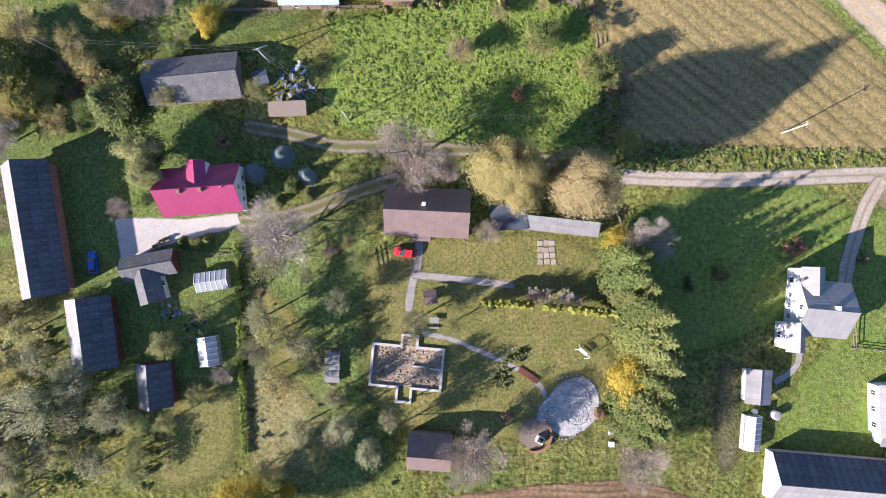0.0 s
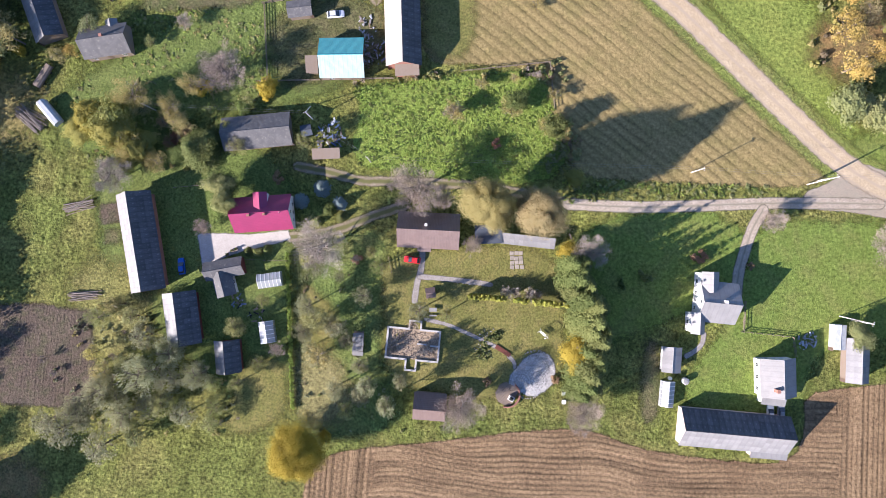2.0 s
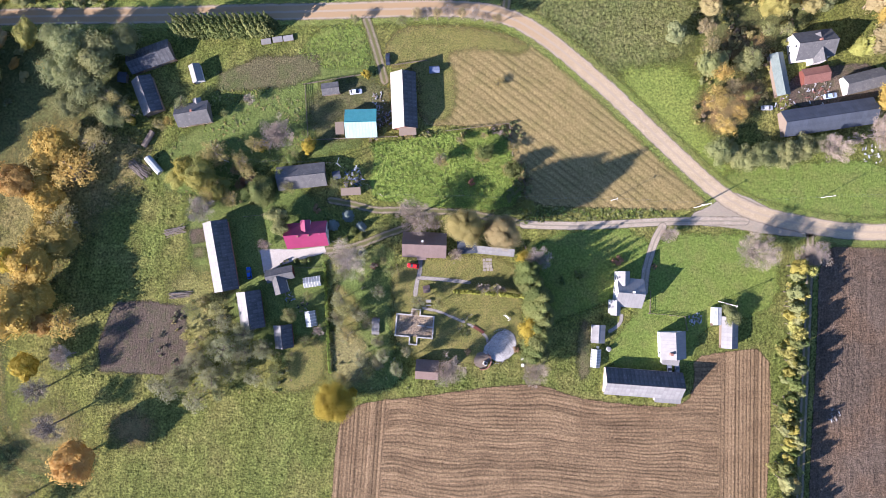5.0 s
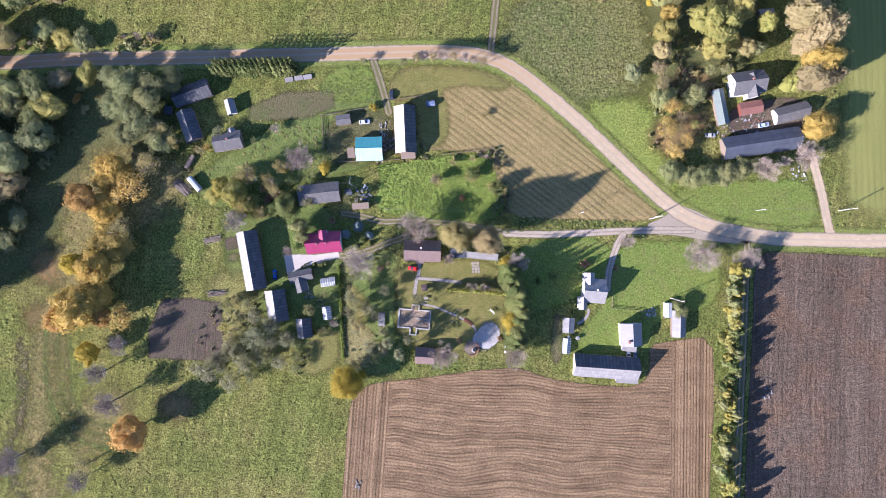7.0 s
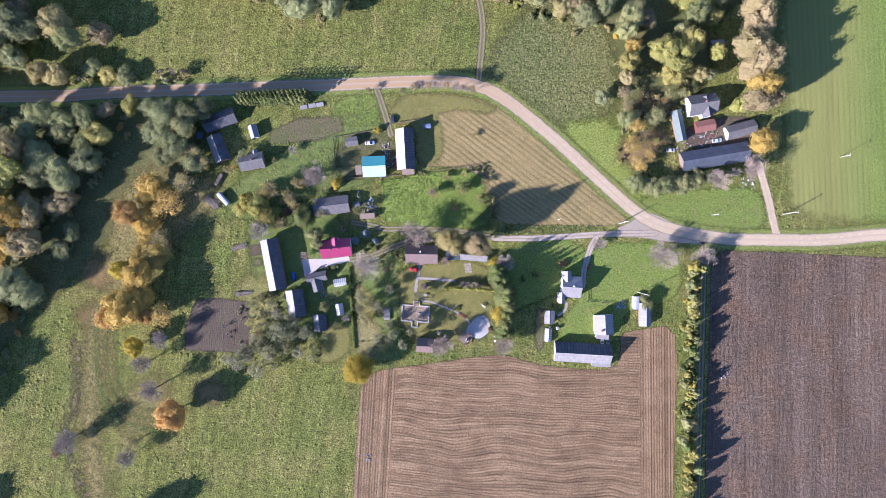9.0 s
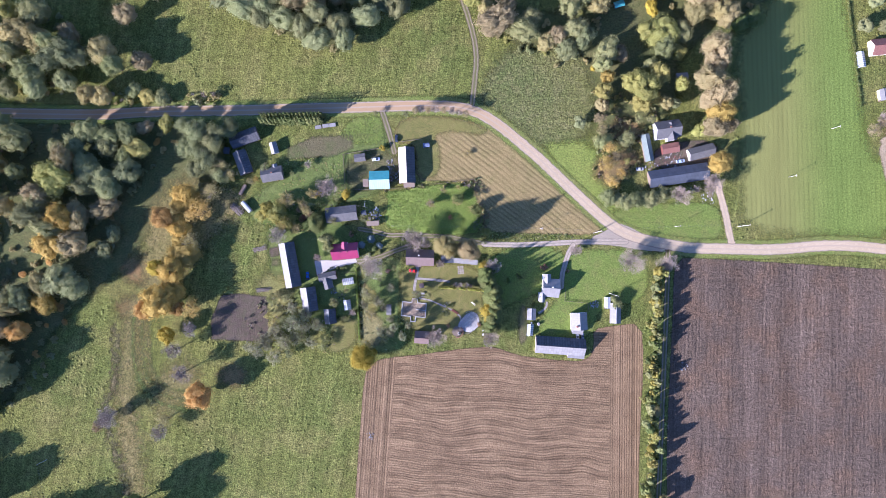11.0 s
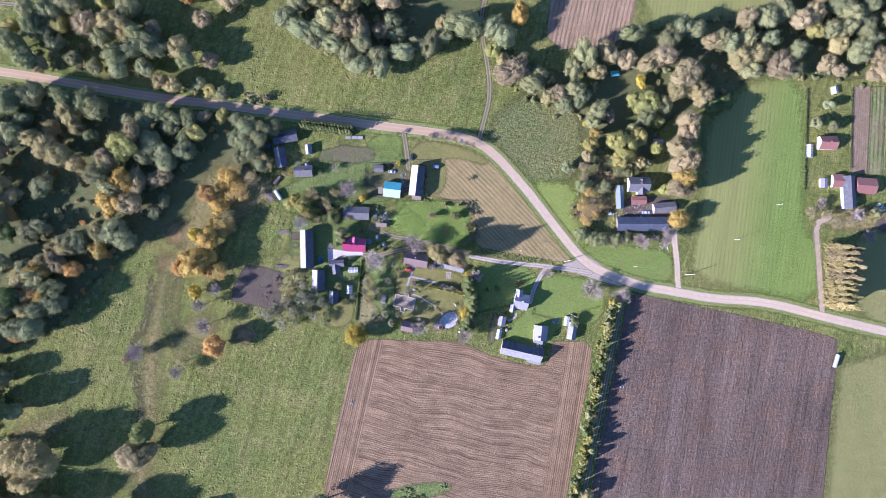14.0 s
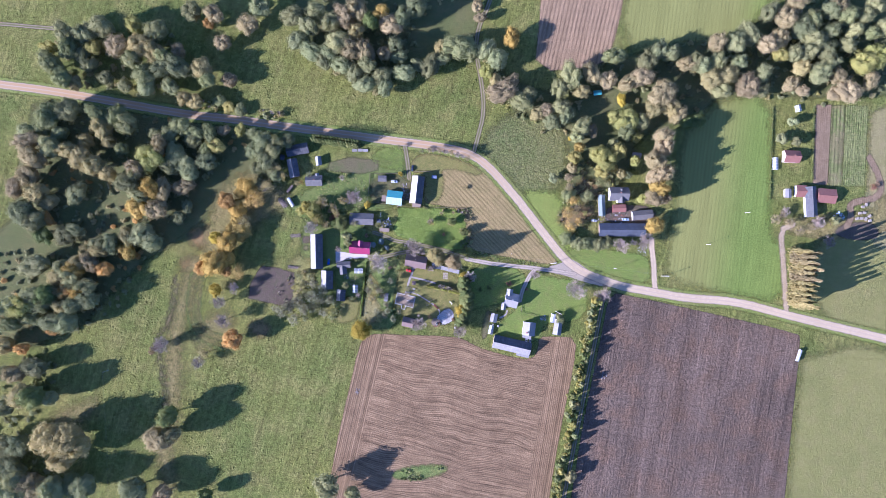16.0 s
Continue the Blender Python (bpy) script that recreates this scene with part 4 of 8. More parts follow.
sheet("path_pond", [(17.3, -24.7), (18.6, -25.9), (18.8, -27.5)], M_PATH, 0.066, "pale gravel garden path", "path", width=1.0, cell=0.3, margin=0.5)
sheet("path_white_house", [(65.6, -18.9), (65.3, -21.4), (63.1, -23.4), (61.4, -24.3)], M_PATH, 0.066, "curved garden path by the white house", "path", width=1.2, cell=0.3, margin=0.5, rounds=2)
sheet("pebble_bed", [(23.3, -23.6), (26.7, -23.6), (28.7, -25.9), (28.9, -29.6), (27.2, -32.9), (22.5, -34.9), (19.9, -33.2), (17.1, -32.2), (17.3, -29.6), (18.9, -27.5), (20.9, -25.4)], M_PEBBLE, 0.07, "pale pebble bed laid in swirls", "pebble bed", cell=0.4, margin=0.8)

# ---- trees ----
def rand_dirs(rng, n):
    v = rng.normal(size=(n, 3))
    return v / np.linalg.norm(v, axis=1)[:, None]


def leaf_cards(rng, at, normal, size, long=1.3):
    """One small four-cornered leaf clump at each place, bent about its middle line."""
    n = len(at)
    side = np.cross(normal, rand_dirs(rng, n))
    side /= np.linalg.norm(side, axis=1)[:, None] + 1e-9
    up = np.cross(normal, side)
    s = size * rng.uniform(0.6, 1.35, n)[:, None]
    a, b = at - side * s * 0.5 - normal * s * 0.14, at + side * s * 0.5 - normal * s * 0.14
    c, d = at + up * s * 0.5 * long, at - up * s * 0.5 * long
    verts = np.stack([a, d, b, c], 1).reshape(-1, 3)
    i = np.arange(n)[:, None] * 4
    faces = np.concatenate([i + [0, 1, 3], i + [1, 2, 3]], 1).reshape(-1, 3)
    return verts.tolist(), faces.tolist()


def lumpy(rng, n, lumps, flat, low, size):
    """Leaves on the skins of many rounded lumps that fill a crown of radius 1 and height 2 * flat."""
    d = rand_dirs(rng, lumps)
    d[:, 2] = np.abs(d[:, 2]) * 1.25 - low
    centre = d * rng.uniform(0.35, 0.78, lumps)[:, None] * [1, 1, flat]
    rad = rng.uniform(0.16, 0.34, lumps) * (1.0 if lumps > 40 else 1.15)
    which = rng.integers(0, lumps, n)
    v = rand_dirs(rng, n)
    v[:, 2] = np.where(rng.random(n) < 0.7, np.abs(v[:, 2]), v[:, 2])
    at = centre[which] + v * (rad[which] * rng.uniform(0.55, 1.08, n))[:, None]
    normal = v * 1.0 + rand_dirs(rng, n) * 0.75 + [0, 0, 0.3]
    normal /= np.linalg.norm(normal, axis=1)[:, None]
    return leaf_cards(rng, at, normal, size)


def hull_radius(lumps, d):
    """How far a crown of rounded lumps reaches along the directions d."""
    far = np.full(len(d), 0.3)
    for c, r in lumps:
        b = d @ c
        q = b * b - c @ c + r * r
        far = np.maximum(far, np.where(q > 0, b + np.sqrt(np.maximum(q, 0)), 0))
    return far


def full_crown(rng, n, lumps, size, rings, segs, ruffle=0.85, inner=0.84, spread=0.1, near=0.36, far=0.80, flat=0.9):
    """A full crown: a lumpy dark inside, thickly set with leaf clumps that stand out from it unevenly."""
    d = rand_dirs(rng, lumps)
    d[:, 2] = d[:, 2] * 0.9 + 0.04
    blobs = [(c, r) for c, r in zip(d * rng.uniform(near, far, lumps)[:, None], rng.uniform(0.16, 0.38, lumps))]
    verts, faces = [], []
    for i in range(rings + 1):
        t = math.pi * (0.02 + 0.90 * i / rings)
        for j in range(segs):
            a = 2 * math.pi * (j + 0.5 * (i % 2)) / segs
            verts.append((math.sin(t) * math.cos(a), math.sin(t) * math.sin(a), math.cos(t)))
    for i in range(rings):
        for j in range(segs):
            a, b = i * segs + j, i * segs + (j + 1) % segs
            faces += [(a, a + segs, b), (b, a + segs, b + segs)]
    v = np.array(verts)
    v = v * (hull_radius(blobs, v) * inner * rng.uniform(0.93, 1.05, len(v)))[:, None] * [1, 1, flat]
    p = rand_dirs(rng, n)
    p[:, 2] = np.where(rng.random(n) < 0.55, np.abs(p[:, 2]), p[:, 2])
    at = p * (hull_radius(blobs, p) * np.abs(rng.normal(0.93, spread, n)))[:, None] * [1, 1, flat]
    e = 0.06
    side = np.cross(p, [0.3, 0.2, 0.93])
    side /= np.linalg.norm(side, axis=1)[:, None] + 1e-9
    up = np.cross(p, side)
    slope_a = (hull_radius(blobs, p + side * e) - hull_radius(blobs, p - side * e)) / (2 * e)
    slope_b = (hull_radius(blobs, p + up * e) - hull_radius(blobs, p - up * e)) / (2 * e)
    normal = p - side * np.clip(slope_a, -1.5, 1.5)[:, None] - up * np.clip(slope_b, -1.5, 1.5)[:, None]
    normal /= np.linalg.norm(normal, axis=1)[:, None]
    normal = normal + rand_dirs(rng, n) * ruffle
    normal /= np.linalg.norm(normal, axis=1)[:, None]
    return join((v.tolist(), faces), leaf_cards(rng, at, normal, size, 1.5))


def limbs(rng, height, base, spread, count, levels=2, thick=0.045, sides=5, reach=1.0):
    """A tapered trunk from the ground, with limbs that fork."""
    pieces = [tube((0, 0, -0.15), (0, 0, height * 0.55), thick, thick * 0.65, 7), tube((0, 0, height * 0.55), (0.03, 0.02, height * 0.9), thick * 0.65, thick * 0.2, 6)]
    tips = []

    def fork(a, d, length, r, level):
        b = a + d * length
        pieces.append(tube(a, b, r, r * 0.5, sides if level > 1 else 3))
        tips.append((b, d))
        if level > 1:
            for _ in range(3):
                e = (d + Vector(rng.normal(size=3) * 0.55) + Vector((0, 0, 0.12))).normalized()
                fork(a + d * length * rng.uniform(0.45, 1.0), e, length * rng.uniform(0.5, 0.75), r * 0.5, level - 1)

    for k in range(count):
        t = 2 * math.pi * (k + rng.uniform(-0.3, 0.3)) / count * 1.618
        d = Vector((math.cos(t) * spread, math.sin(t) * spread, rng.uniform(0.35, 1.1))).normalized()
        fork(Vector((0, 0, height * rng.uniform(base, 0.8))), d, reach * rng.uniform(0.5, 0.75), thick * 0.5, levels)
    return join(*pieces), tips


def twig_crown(rng, n, lumps, length, width, flat):
    """Fine bare twigs through the whole crown, thickest near its skin, all growing outwards and up."""
    d = rand_dirs(rng, lumps)
    d[:, 2] = d[:, 2] * 0.75 + 0.25
    centre = d * rng.uniform(0.25, 0.80, lumps)[:, None] * [1, 1, flat]
    which = rng.integers(0, lumps, n)
    at = centre[which] + rand_dirs(rng, n) * (rng.uniform(0.12, 0.30, lumps)[which] * rng.uniform(0.1, 1.0, n) ** 0.6)[:, None]
    out = at + [0, 0, 0.75]
    out /= np.linalg.norm(out, axis=1)[:, None]
    way = out + rand_dirs(rng, n) * 0.62
    way /= np.linalg.norm(way, axis=1)[:, None]
    half = way * (length * rng.uniform(0.4, 1.2, n) / 2)[:, None]
    w = np.cross(way, rand_dirs(rng, n)) * width
    verts = np.stack([at - half - w, at - half + w, at + half], 1).reshape(-1, 3)
    return verts.tolist(), np.arange(n * 3).reshape(-1, 3).tolist()


def spruce_crown(rng, layers, boughs, size, height):
    """Drooping boughs in rings, wide at the foot and pointed at the top, each a fan of needle sprays."""
    at, normal = [], []
    for k in range(layers):
        t = k / (layers - 1)
        z, r = height * (0.10 + 0.88 * t), 1.0 * (1 - t) ** 0.85 + 0.04
        m = max(4, int(boughs * (1 - t * 0.75)))
        turn = rng.uniform(0, 7)
        for j in range(m):
            a = turn + 2 * math.pi * (j + rng.uniform(-0.3, 0.3)) / m
            rr = r * rng.uniform(0.75, 1.12)
            steps = max(2, int(rr / (size * 0.42)))
            for s in range(steps):
                q = (s + 0.6) / steps
                spread = rng.normal(0, 0.035 + 0.05 * q)
                at.append((math.cos(a + spread) * rr * q, math.sin(a + spread) * rr * q, z - 0.22 * rr * q * q + rng.normal(0, 0.02)))
                normal.append((math.cos(a) * 0.35 + rng.normal(0, 0.3), math.sin(a) * 0.35 + rng.normal(0, 0.3), 1))
    normal = np.array(normal)
    normal /= np.linalg.norm(normal, axis=1)[:, None]
    return leaf_cards(rng, np.array(at), normal, size, 1.9)


WORDS = {
    "olive": "olive-green broad-leaved tree turning in autumn", "grey": "grey-green willow with dusty foliage", "green": "green broad-leaved tree still in full leaf",
    "lime": "yellow-green broad-leaved tree lit by the sun", "yellow": "bright yellow autumn maple", "orange": "orange autumn tree shedding leaves", "rust": "rust-red autumn tree",
    "straw": "straw-coloured willow with a wide crown", "twig": "bare brown-grey tree without leaves", "lilac": "bare lilac-grey tree with fine twigs", "spruce": "dark green spruce with drooping boughs",
    "blue": "blue-grey ornamental spruce", "tan": "tan autumn tree with thinning leaves", "dry": "withered brown bush", "amber": "amber autumn tree with thinning leaves",
}
MODELS, ARRAYS = {}, {}


def model(kind, grain, variant):
    """Meshes of a tree whose crown has radius 1: its trunk and its crown."""
    key = (kind, grain, variant)
    if key in MODELS:
        return MODELS[key]
    rng = np.random.default_rng(sum(map(ord, kind)) * 31 + variant * 7 + len(grain))
    bark = M_PALEBARK if kind in ("lilac", "twig", "straw") else M_BARK
    fine = grain in ("fine", "best")
    if kind in ("twig", "lilac") and grain != "thin":
        wood, _ = limbs(rng, 1.75, 0.2, 0.95, 9 if fine else 6, 3 if fine else 2, 0.04, 4, 0.66)
        crown = twig_crown(rng, 15000 if fine else 1300, 90 if fine else 26, 0.105 if fine else 0.26, 0.0046 if fine else 0.012, 0.8)
        crown = ([(x, y, z + 1.1) for x, y, z in crown[0]], crown[1])
    elif kind in ("spruce", "blue"):
        wood = tube((0, 0, -0.1), (0, 0, 2.9), 0.06, 0.01, 7)
        crown = spruce_crown(rng, 20 if fine else 9, 22 if fine else 10, 0.072 if fine else 0.3, 3.0)
    elif grain == "thin":
        wood, _ = limbs(rng, 1.75, 0.2, 0.9, 8, 3, 0.05, 4, 0.62)
        crown = twig_crown(rng, 4600, 52, 0.11, 0.0125, 0.75)
        crown = ([(x, y, z + 1.15) for x, y, z in crown[0]], crown[1])
    elif grain == "airy":
        wood, _ = limbs(rng, 1.75, 0.2, 0.9, 8, 3, 0.05, 4, 0.62)
        crown = lumpy(rng, 1350, 44, 0.85, 0.35, 0.058)
        crown = ([(x, y, z + 1.12) for x, y, z in crown[0]], crown[1])
    elif grain == "column":
        wood = tube((0, 0, -0.05), (0, 0, 1.9), 0.07, 0.01, 6)
        z = rng.uniform(0.08, 2.05, 1500)
        a, q = rng.uniform(0, 2 * math.pi, 1500), np.sqrt(rng.random(1500)) * (1.05 - 0.42 * z) * (0.75 + 0.35 * np.sin(z * 9 + rng.uniform(0, 7)))
        at = np.stack([np.cos(a) * q, np.sin(a) * q, z], 1)
        crown = leaf_cards(rng, at, rand_dirs(rng, 1500), 0.15, 1.2)
    elif grain == "tuft":
        wood = tube((0, 0, -0.05), (0, 0, 0.3), 0.04, 0.02, 3)
        crown = lumpy(rng, 60, 5, 0.5, 0.2, 0.34)
        crown = ([(x, y, max(0.02, z + 0.3)) for x, y, z in crown[0]], crown[1])
    elif grain == "bush":
        wood, _ = limbs(rng, 0.6, 0.05, 1.1, 5, 1, 0.05, 4, 0.5)
        crown = lumpy(rng, 460, 9, 0.55, 0.15, 0.17)
        crown = ([(x, y, max(0.02, z + 0.35)) for x, y, z in crown[0]], crown[1])
    else:
        wood, _ = limbs(rng, 1.75, 0.3, 0.8, 7, 2 if fine else 1, 0.06, 5, 0.75)
        setting = {"billow": (2100, 74, 0.062, 11, 20, 0.42, 0.87, 0.08, 0.44, 0.86), "best": (30000, 70, 0.026, 26, 52, 0.75, 0.84, 0.12, 0.40, 0.72), "fine": (3900, 44, 0.054, 14, 26, 0.55, 0.78, 0.12), "mid": (2000, 32, 0.076, 11, 20, 0.55, 0.82, 0.11), "coarse": (420, 18, 0.125, 8, 14, 0.5, 0.90, 0.07, 0.4, 0.7)}[grain]
        crown = full_crown(rng, *setting)
        if grain == "best":
            taper = [1.08 - 0.58 * max(0.0, z) ** 1.25 for x, y, z in crown[0]]
            crown = ([(x * k, y * k, z * (1.25 if z > 0 else 1.0)) for (x, y, z), k in zip(crown[0], taper)], crown[1])
        crown = ([(x, y, z + 1.12) for x, y, z in crown[0]], crown[1])
    ARRAYS[key] = (wood, crown, bark)
    MODELS[key] = (mesh_of("trunk", *wood, bark), mesh_of("crown", *crown, LEAF[kind])) if grain != "tuft" else None
    return MODELS[key]


def stand(name, items, label, category, grain="coarse"):
    """Many trees or shrubs that nobody could count, as one mesh. items: kind, x, y, radius, tallness."""
    rng = np.random.default_rng(len(items))
    mats, verts, tris, slots, tints, base = [], [], [], [], [], 0
    for kind, x, y, r, tall in items:
        key = (kind, grain, int(rng.integers(0, 3)))
        model(*key)
        wood_part, crown, bark = ARRAYS[key]
        a, w = rng.uniform(0, 2 * math.pi), rng.uniform(0.8, 1.25)
        ca, sa = math.cos(a), math.sin(a)
        tint = rng.random()
        for (v, f), mat in ((crown, LEAF[kind]), (wood_part, bark)):
            v = np.asarray(v) * [r * w, r / w, r]
            if mat is bark or grain != "coarse":
                v[:, 2] *= tall
            else:
                v[:, 2] += 1.12 * r * (tall - 1)
            verts.append(np.stack([v[:, 0] * ca - v[:, 1] * sa + x, v[:, 0] * sa + v[:, 1] * ca + y, v[:, 2]], 1))
            if mat not in mats:
                mats.append(mat)
            q = [(p[0], p[i], p[i + 1]) for p in f for i in range(1, len(p) - 1)]
            tris.append(np.asarray(q) + base)
            slots += [mats.index(mat)] * len(q)
            tints.append(np.full(len(v), tint))
            base += len(v)
    verts, tris = np.concatenate(verts), np.concatenate(tris)
    me = bpy.data.meshes.new(name)
    me.from_pydata(verts.tolist(), [], tris.tolist())
    for mat in mats:
        me.materials.append(mat)
    me.polygons.foreach_set("material_index", slots)
    me.attributes.new("tint", "FLOAT", "POINT").data.foreach_set("value", np.concatenate(tints).astype(np.float32))
    return tagged(new(name, me), label, category, kind="stuff")


TREE_RNG = np.random.default_rng(11)
FIRST = {}


def plant(kind, x, y, r, grain="coarse", tall=1.0, name="tree", label="", group="", z=0.0):
    """A tree of crown radius r; tall stretches it."""
    v = int(TREE_RNG.integers(0, {"coarse": 3, "billow": 4}.get(grain, 2)))
    key = (kind, grain, v, name, label, group)
    turn = TREE_RNG.uniform(0, 360)
    wide = TREE_RNG.uniform(0.9, 1.1)
    m = pose(x, y, z, 0, 0, turn) @ Matrix.Diagonal((r * wide, r / wide, r * tall, 1))
    if key not in FIRST:
        trunk, crown = model(kind, grain, v)
        ob = new(name)
        tagged(ob, label or WORDS[kind], "bush" if name == "bush" else "tree", group)
        for n, me in (("trunk", trunk), ("crown", crown)):
            child = new(n, me)
            child.parent = ob
        ob.matrix_basis = m
        FIRST[key] = ob
        return ob
    src = FIRST[key]
    keep = src.matrix_basis.copy()
    src.matrix_basis = Matrix()
    ob = copy_thing(src, m)
    src.matrix_basis = keep
    return ob


def trees(kind, rows, grain="coarse", tall=1.0, name="tree", label="", group=""):
    for x, y, r in rows:
        plant(kind, x, y, r, grain, tall * TREE_RNG.uniform(0.9, 1.1), name, label, group)


WOODS = {}


def grove(kind, rows, grain, label, group):
    """Trees of a given height, each on its own spot. rows: x, y, crown radius, height. Those of a wood are gathered for one mesh."""
    for x, y, r, h in rows:
        tall = h / (2.07 * r) * TREE_RNG.uniform(0.93, 1.07)
        if "wood" in group:
            WOODS.setdefault(group, []).append((kind, x, y, r * 1.16, tall * 0.86))
        else:
            plant(kind, x, y, r, grain, tall, "tree", label, group)


def wood(poly, kinds, spacing, seed, low, high, label="", tall=1.0):
    """Trees that fill a polygon, none too near another."""
    items = []
    rng = np.random.default_rng(seed)
    xs, ys = [p[0] for p in poly], [p[1] for p in poly]
    for i, gy in enumerate(np.arange(min(ys), max(ys), spacing * 0.87)):
        for gx in np.arange(min(xs) + (i % 2) * spacing / 2, max(xs), spacing):
            x, y = gx + rng.uniform(-0.33, 0.33) * spacing, gy + rng.uniform(-0.33, 0.33) * spacing
            r = spacing * rng.uniform(low, high)
            if inside_distance(poly, np.array([x]), np.array([y]))[0] > 0:
                patch = noise.noise(Vector((x * 0.02, y * 0.02, seed)))
                k = kinds[int(np.clip((patch * 0.9 + 0.5 + rng.normal(0, 0.22)) * len(kinds), 0, len(kinds) - 1))]
                items.append((k, x, y, r, tall * rng.uniform(0.85, 1.2)))
    return stand("undergrowth", items, label, "undergrowth", "bush")


def scatter(poly, kinds, spacing, seed, low, high, name, label, category, tall=1.0, bare=-0.12):
    """Low growth over a polygon, as one mesh."""
    rng = np.random.default_rng(seed)
    xs, ys = [p[0] for p in poly], [p[1] for p in poly]
    n = int((max(xs) - min(xs)) * (max(ys) - min(ys)) / spacing ** 2)
    x, y = rng.uniform(min(xs), max(xs), n), rng.uniform(min(ys), max(ys), n)
    d = inside_distance(poly, x, y)
    items = []
    for px, py, e in zip(x, y, d):
        if e > 0 and noise.noise(Vector((px * 0.09, py * 0.09, seed))) > bare:
            items.append((kinds[int(rng.integers(0, len(kinds)))], px, py, rng.uniform(low, high), tall * rng.uniform(0.8, 1.3)))
    return stand(name, items, label, category, "tuft")


# the gardens
trees("twig", [(-5.8, 16.5, 7.9), (7.9, 2.9, 3.3)], "fine", 0.95, label="bare grey birch with a pale forked trunk")
trees("straw", [(11.3, 12.0, 6.3)], "best", 1.85, label="large straw-coloured willow with a dense rounded crown")
trees("tan", [(22.9, 10.7, 6.0)], "best", 1.85, label="large pale tan willow with a dense crown")
trees("lilac", [(-28.0, 2.4, 8.3)], "fine", 0.9, label="bare lilac-grey tree with dense fine twigs")
trees("lilac", [(35.9, 1.2, 5.4)], "fine", 0.9, label="bare pinkish tree at the end of a windbreak")
trees("twig", [(5.2, -35.9, 7.3), (34.7, -37.1, 6.2), (0.7, 14.9, 4.0)], "fine", 0.9, label="bare brown-grey tree in a garden")
# the last five are added to close gaps in the row's shadow
trees("spruce", [(32.3, -4.9, 4.7), (34.0, -9.8, 4.5), (36.0, -14.7, 4.9), (37.1, -19.2, 4.7), (35.0, -27.0, 4.9), (34.9, -22.0, 3.4), (31.7, -8.0, 3.4), (35.1, -6.7, 3.6), (34.1, -14.9, 3.6), (38.6, -12.0, 3.2), (36.7, -23.4, 3.8), (39.0, -17.2, 3.2), (36.7, -31.5, 3.4), (33.5, -32.2, 3.4), (31.5, -1.5, 3.4), (33.9, -0.8, 3.4), (33.2, -3.2, 3.8), (36.2, -11.2, 4.2), (35.2, -17.0, 4.2), (37.2, -25.2, 4.2), (34.4, -29.6, 4.2)], "fine", 1.36, label="green spruce in a garden windbreak", group="spruce windbreak")
trees("yellow", [(33.2, -22.6, 5.0), (31.3, 1.5, 3.0), (-27.8, -44.1, 2.0), (-42.0, 41.4, 3.0)], "fine", 1.0, label="bright yellow autumn garden tree")
trees("yellow", [(-103.7, 50.6, 2.0), (-42.9, 40.2, 2.6), (-58.5, 41.5, 3.0), (-22.4, 66.1, 2.2)], "bush", 1.1, "bush", "golden yellow autumn garden shrub")
trees("silver", [(-18.3, -9.5, 3.4), (-24.7, -5.0, 2.2), (-4.8, -12.9, 3.6), (-31.7, -11.9, 3.8), (-32.7, -17.9, 3.8), (-26.8, -16.0, 3.4), (-22.4, -20.0, 3.0), (-30.6, -25.2, 2.6), (-19.4, -26.1, 3.0), (-25.3, -32.0, 3.4), (-31.5, -22.1, 3.0), (-18.5, -34.3, 2.6)], "thin", 1.1, label="old grey-green fruit tree in an orchard", group="orchard trees")
trees("olive", [(-14.4, -2.0, 3.0), (-32.6, 27.8, 2.8), (-16.6, 1.1, 2.2), (-42.8, -10.6, 2.4), (-49.2, -17.0, 3.2), (1.7, -13.6, 2.6), (-48.8, -30.7, 2.6), (-22.4, -37.1, 3.0)], "thin", 1.35, label="olive-green fruit tree in autumn leaf", group="orchard trees")
trees("twig", [(-58.1, 7.1, 3.0), (-39.7, -22.7, 2.6), (-20.7, -0.5, 1.6), (24.0, 45.0, 1.4), (3.2, 35.7, 3.0), (-6.4, -16.8, 1.8)], "fine", 0.75, label="bare twiggy grey garden shrub")
trees("lilac", [(16.2, -8.6, 2.1), (18.8, -8.8, 2.0), (21.9, -9.1, 2.2), (24.0, -9.3, 1.8)], "fine", 1.1, label="bare pale shrub above a clipped hedge")
trees("spruce", [(-59.4, 25.8, 5.3), (-55.7, 28.5, 3.6)], "fine", 0.62, label="broad green conifer beside an old barn")
trees("olive", [(-52.3, 16.9, 3.7), (-51.5, 13.0, 3.1)], "fine", 1.55, label="tall olive-green tree beside a house")
trees("straw", [(-72.9, 38.3, 5.9), (-65.1, 35.8, 4.7), (-74.9, 26.0, 4.9), (-69.2, 23.3, 3.8), (-60.2, 41.2, 3.9)], "thin", 0.9, label="thin pale yellowing tree beside old sheds")
trees("green", [(-26.8, 11.7, 1.8), (18.7, 37.8, 3.4), (28.1, 31.5, 3.6), (-44.8, 0.9, 1.4)], "fine", 0.9, label="green leafy garden tree")
trees("blue", [(-34.4, 13.7, 2.0), (-29.2, 16.8, 2.2), (-24.8, 13.1, 1.8)], "fine", 0.62, label="small blue-grey ornamental garden spruce", group="blue spruces")
trees("spruce", [(-27.7, 11.3, 1.6), (-24.4, 9.8, 1.4), (-30.1, 8.7, 1.2), (-42.8, 1.6, 1.4), (-47.4, 1.1, 1.3)], "fine", 0.6, label="small dark green garden conifer")
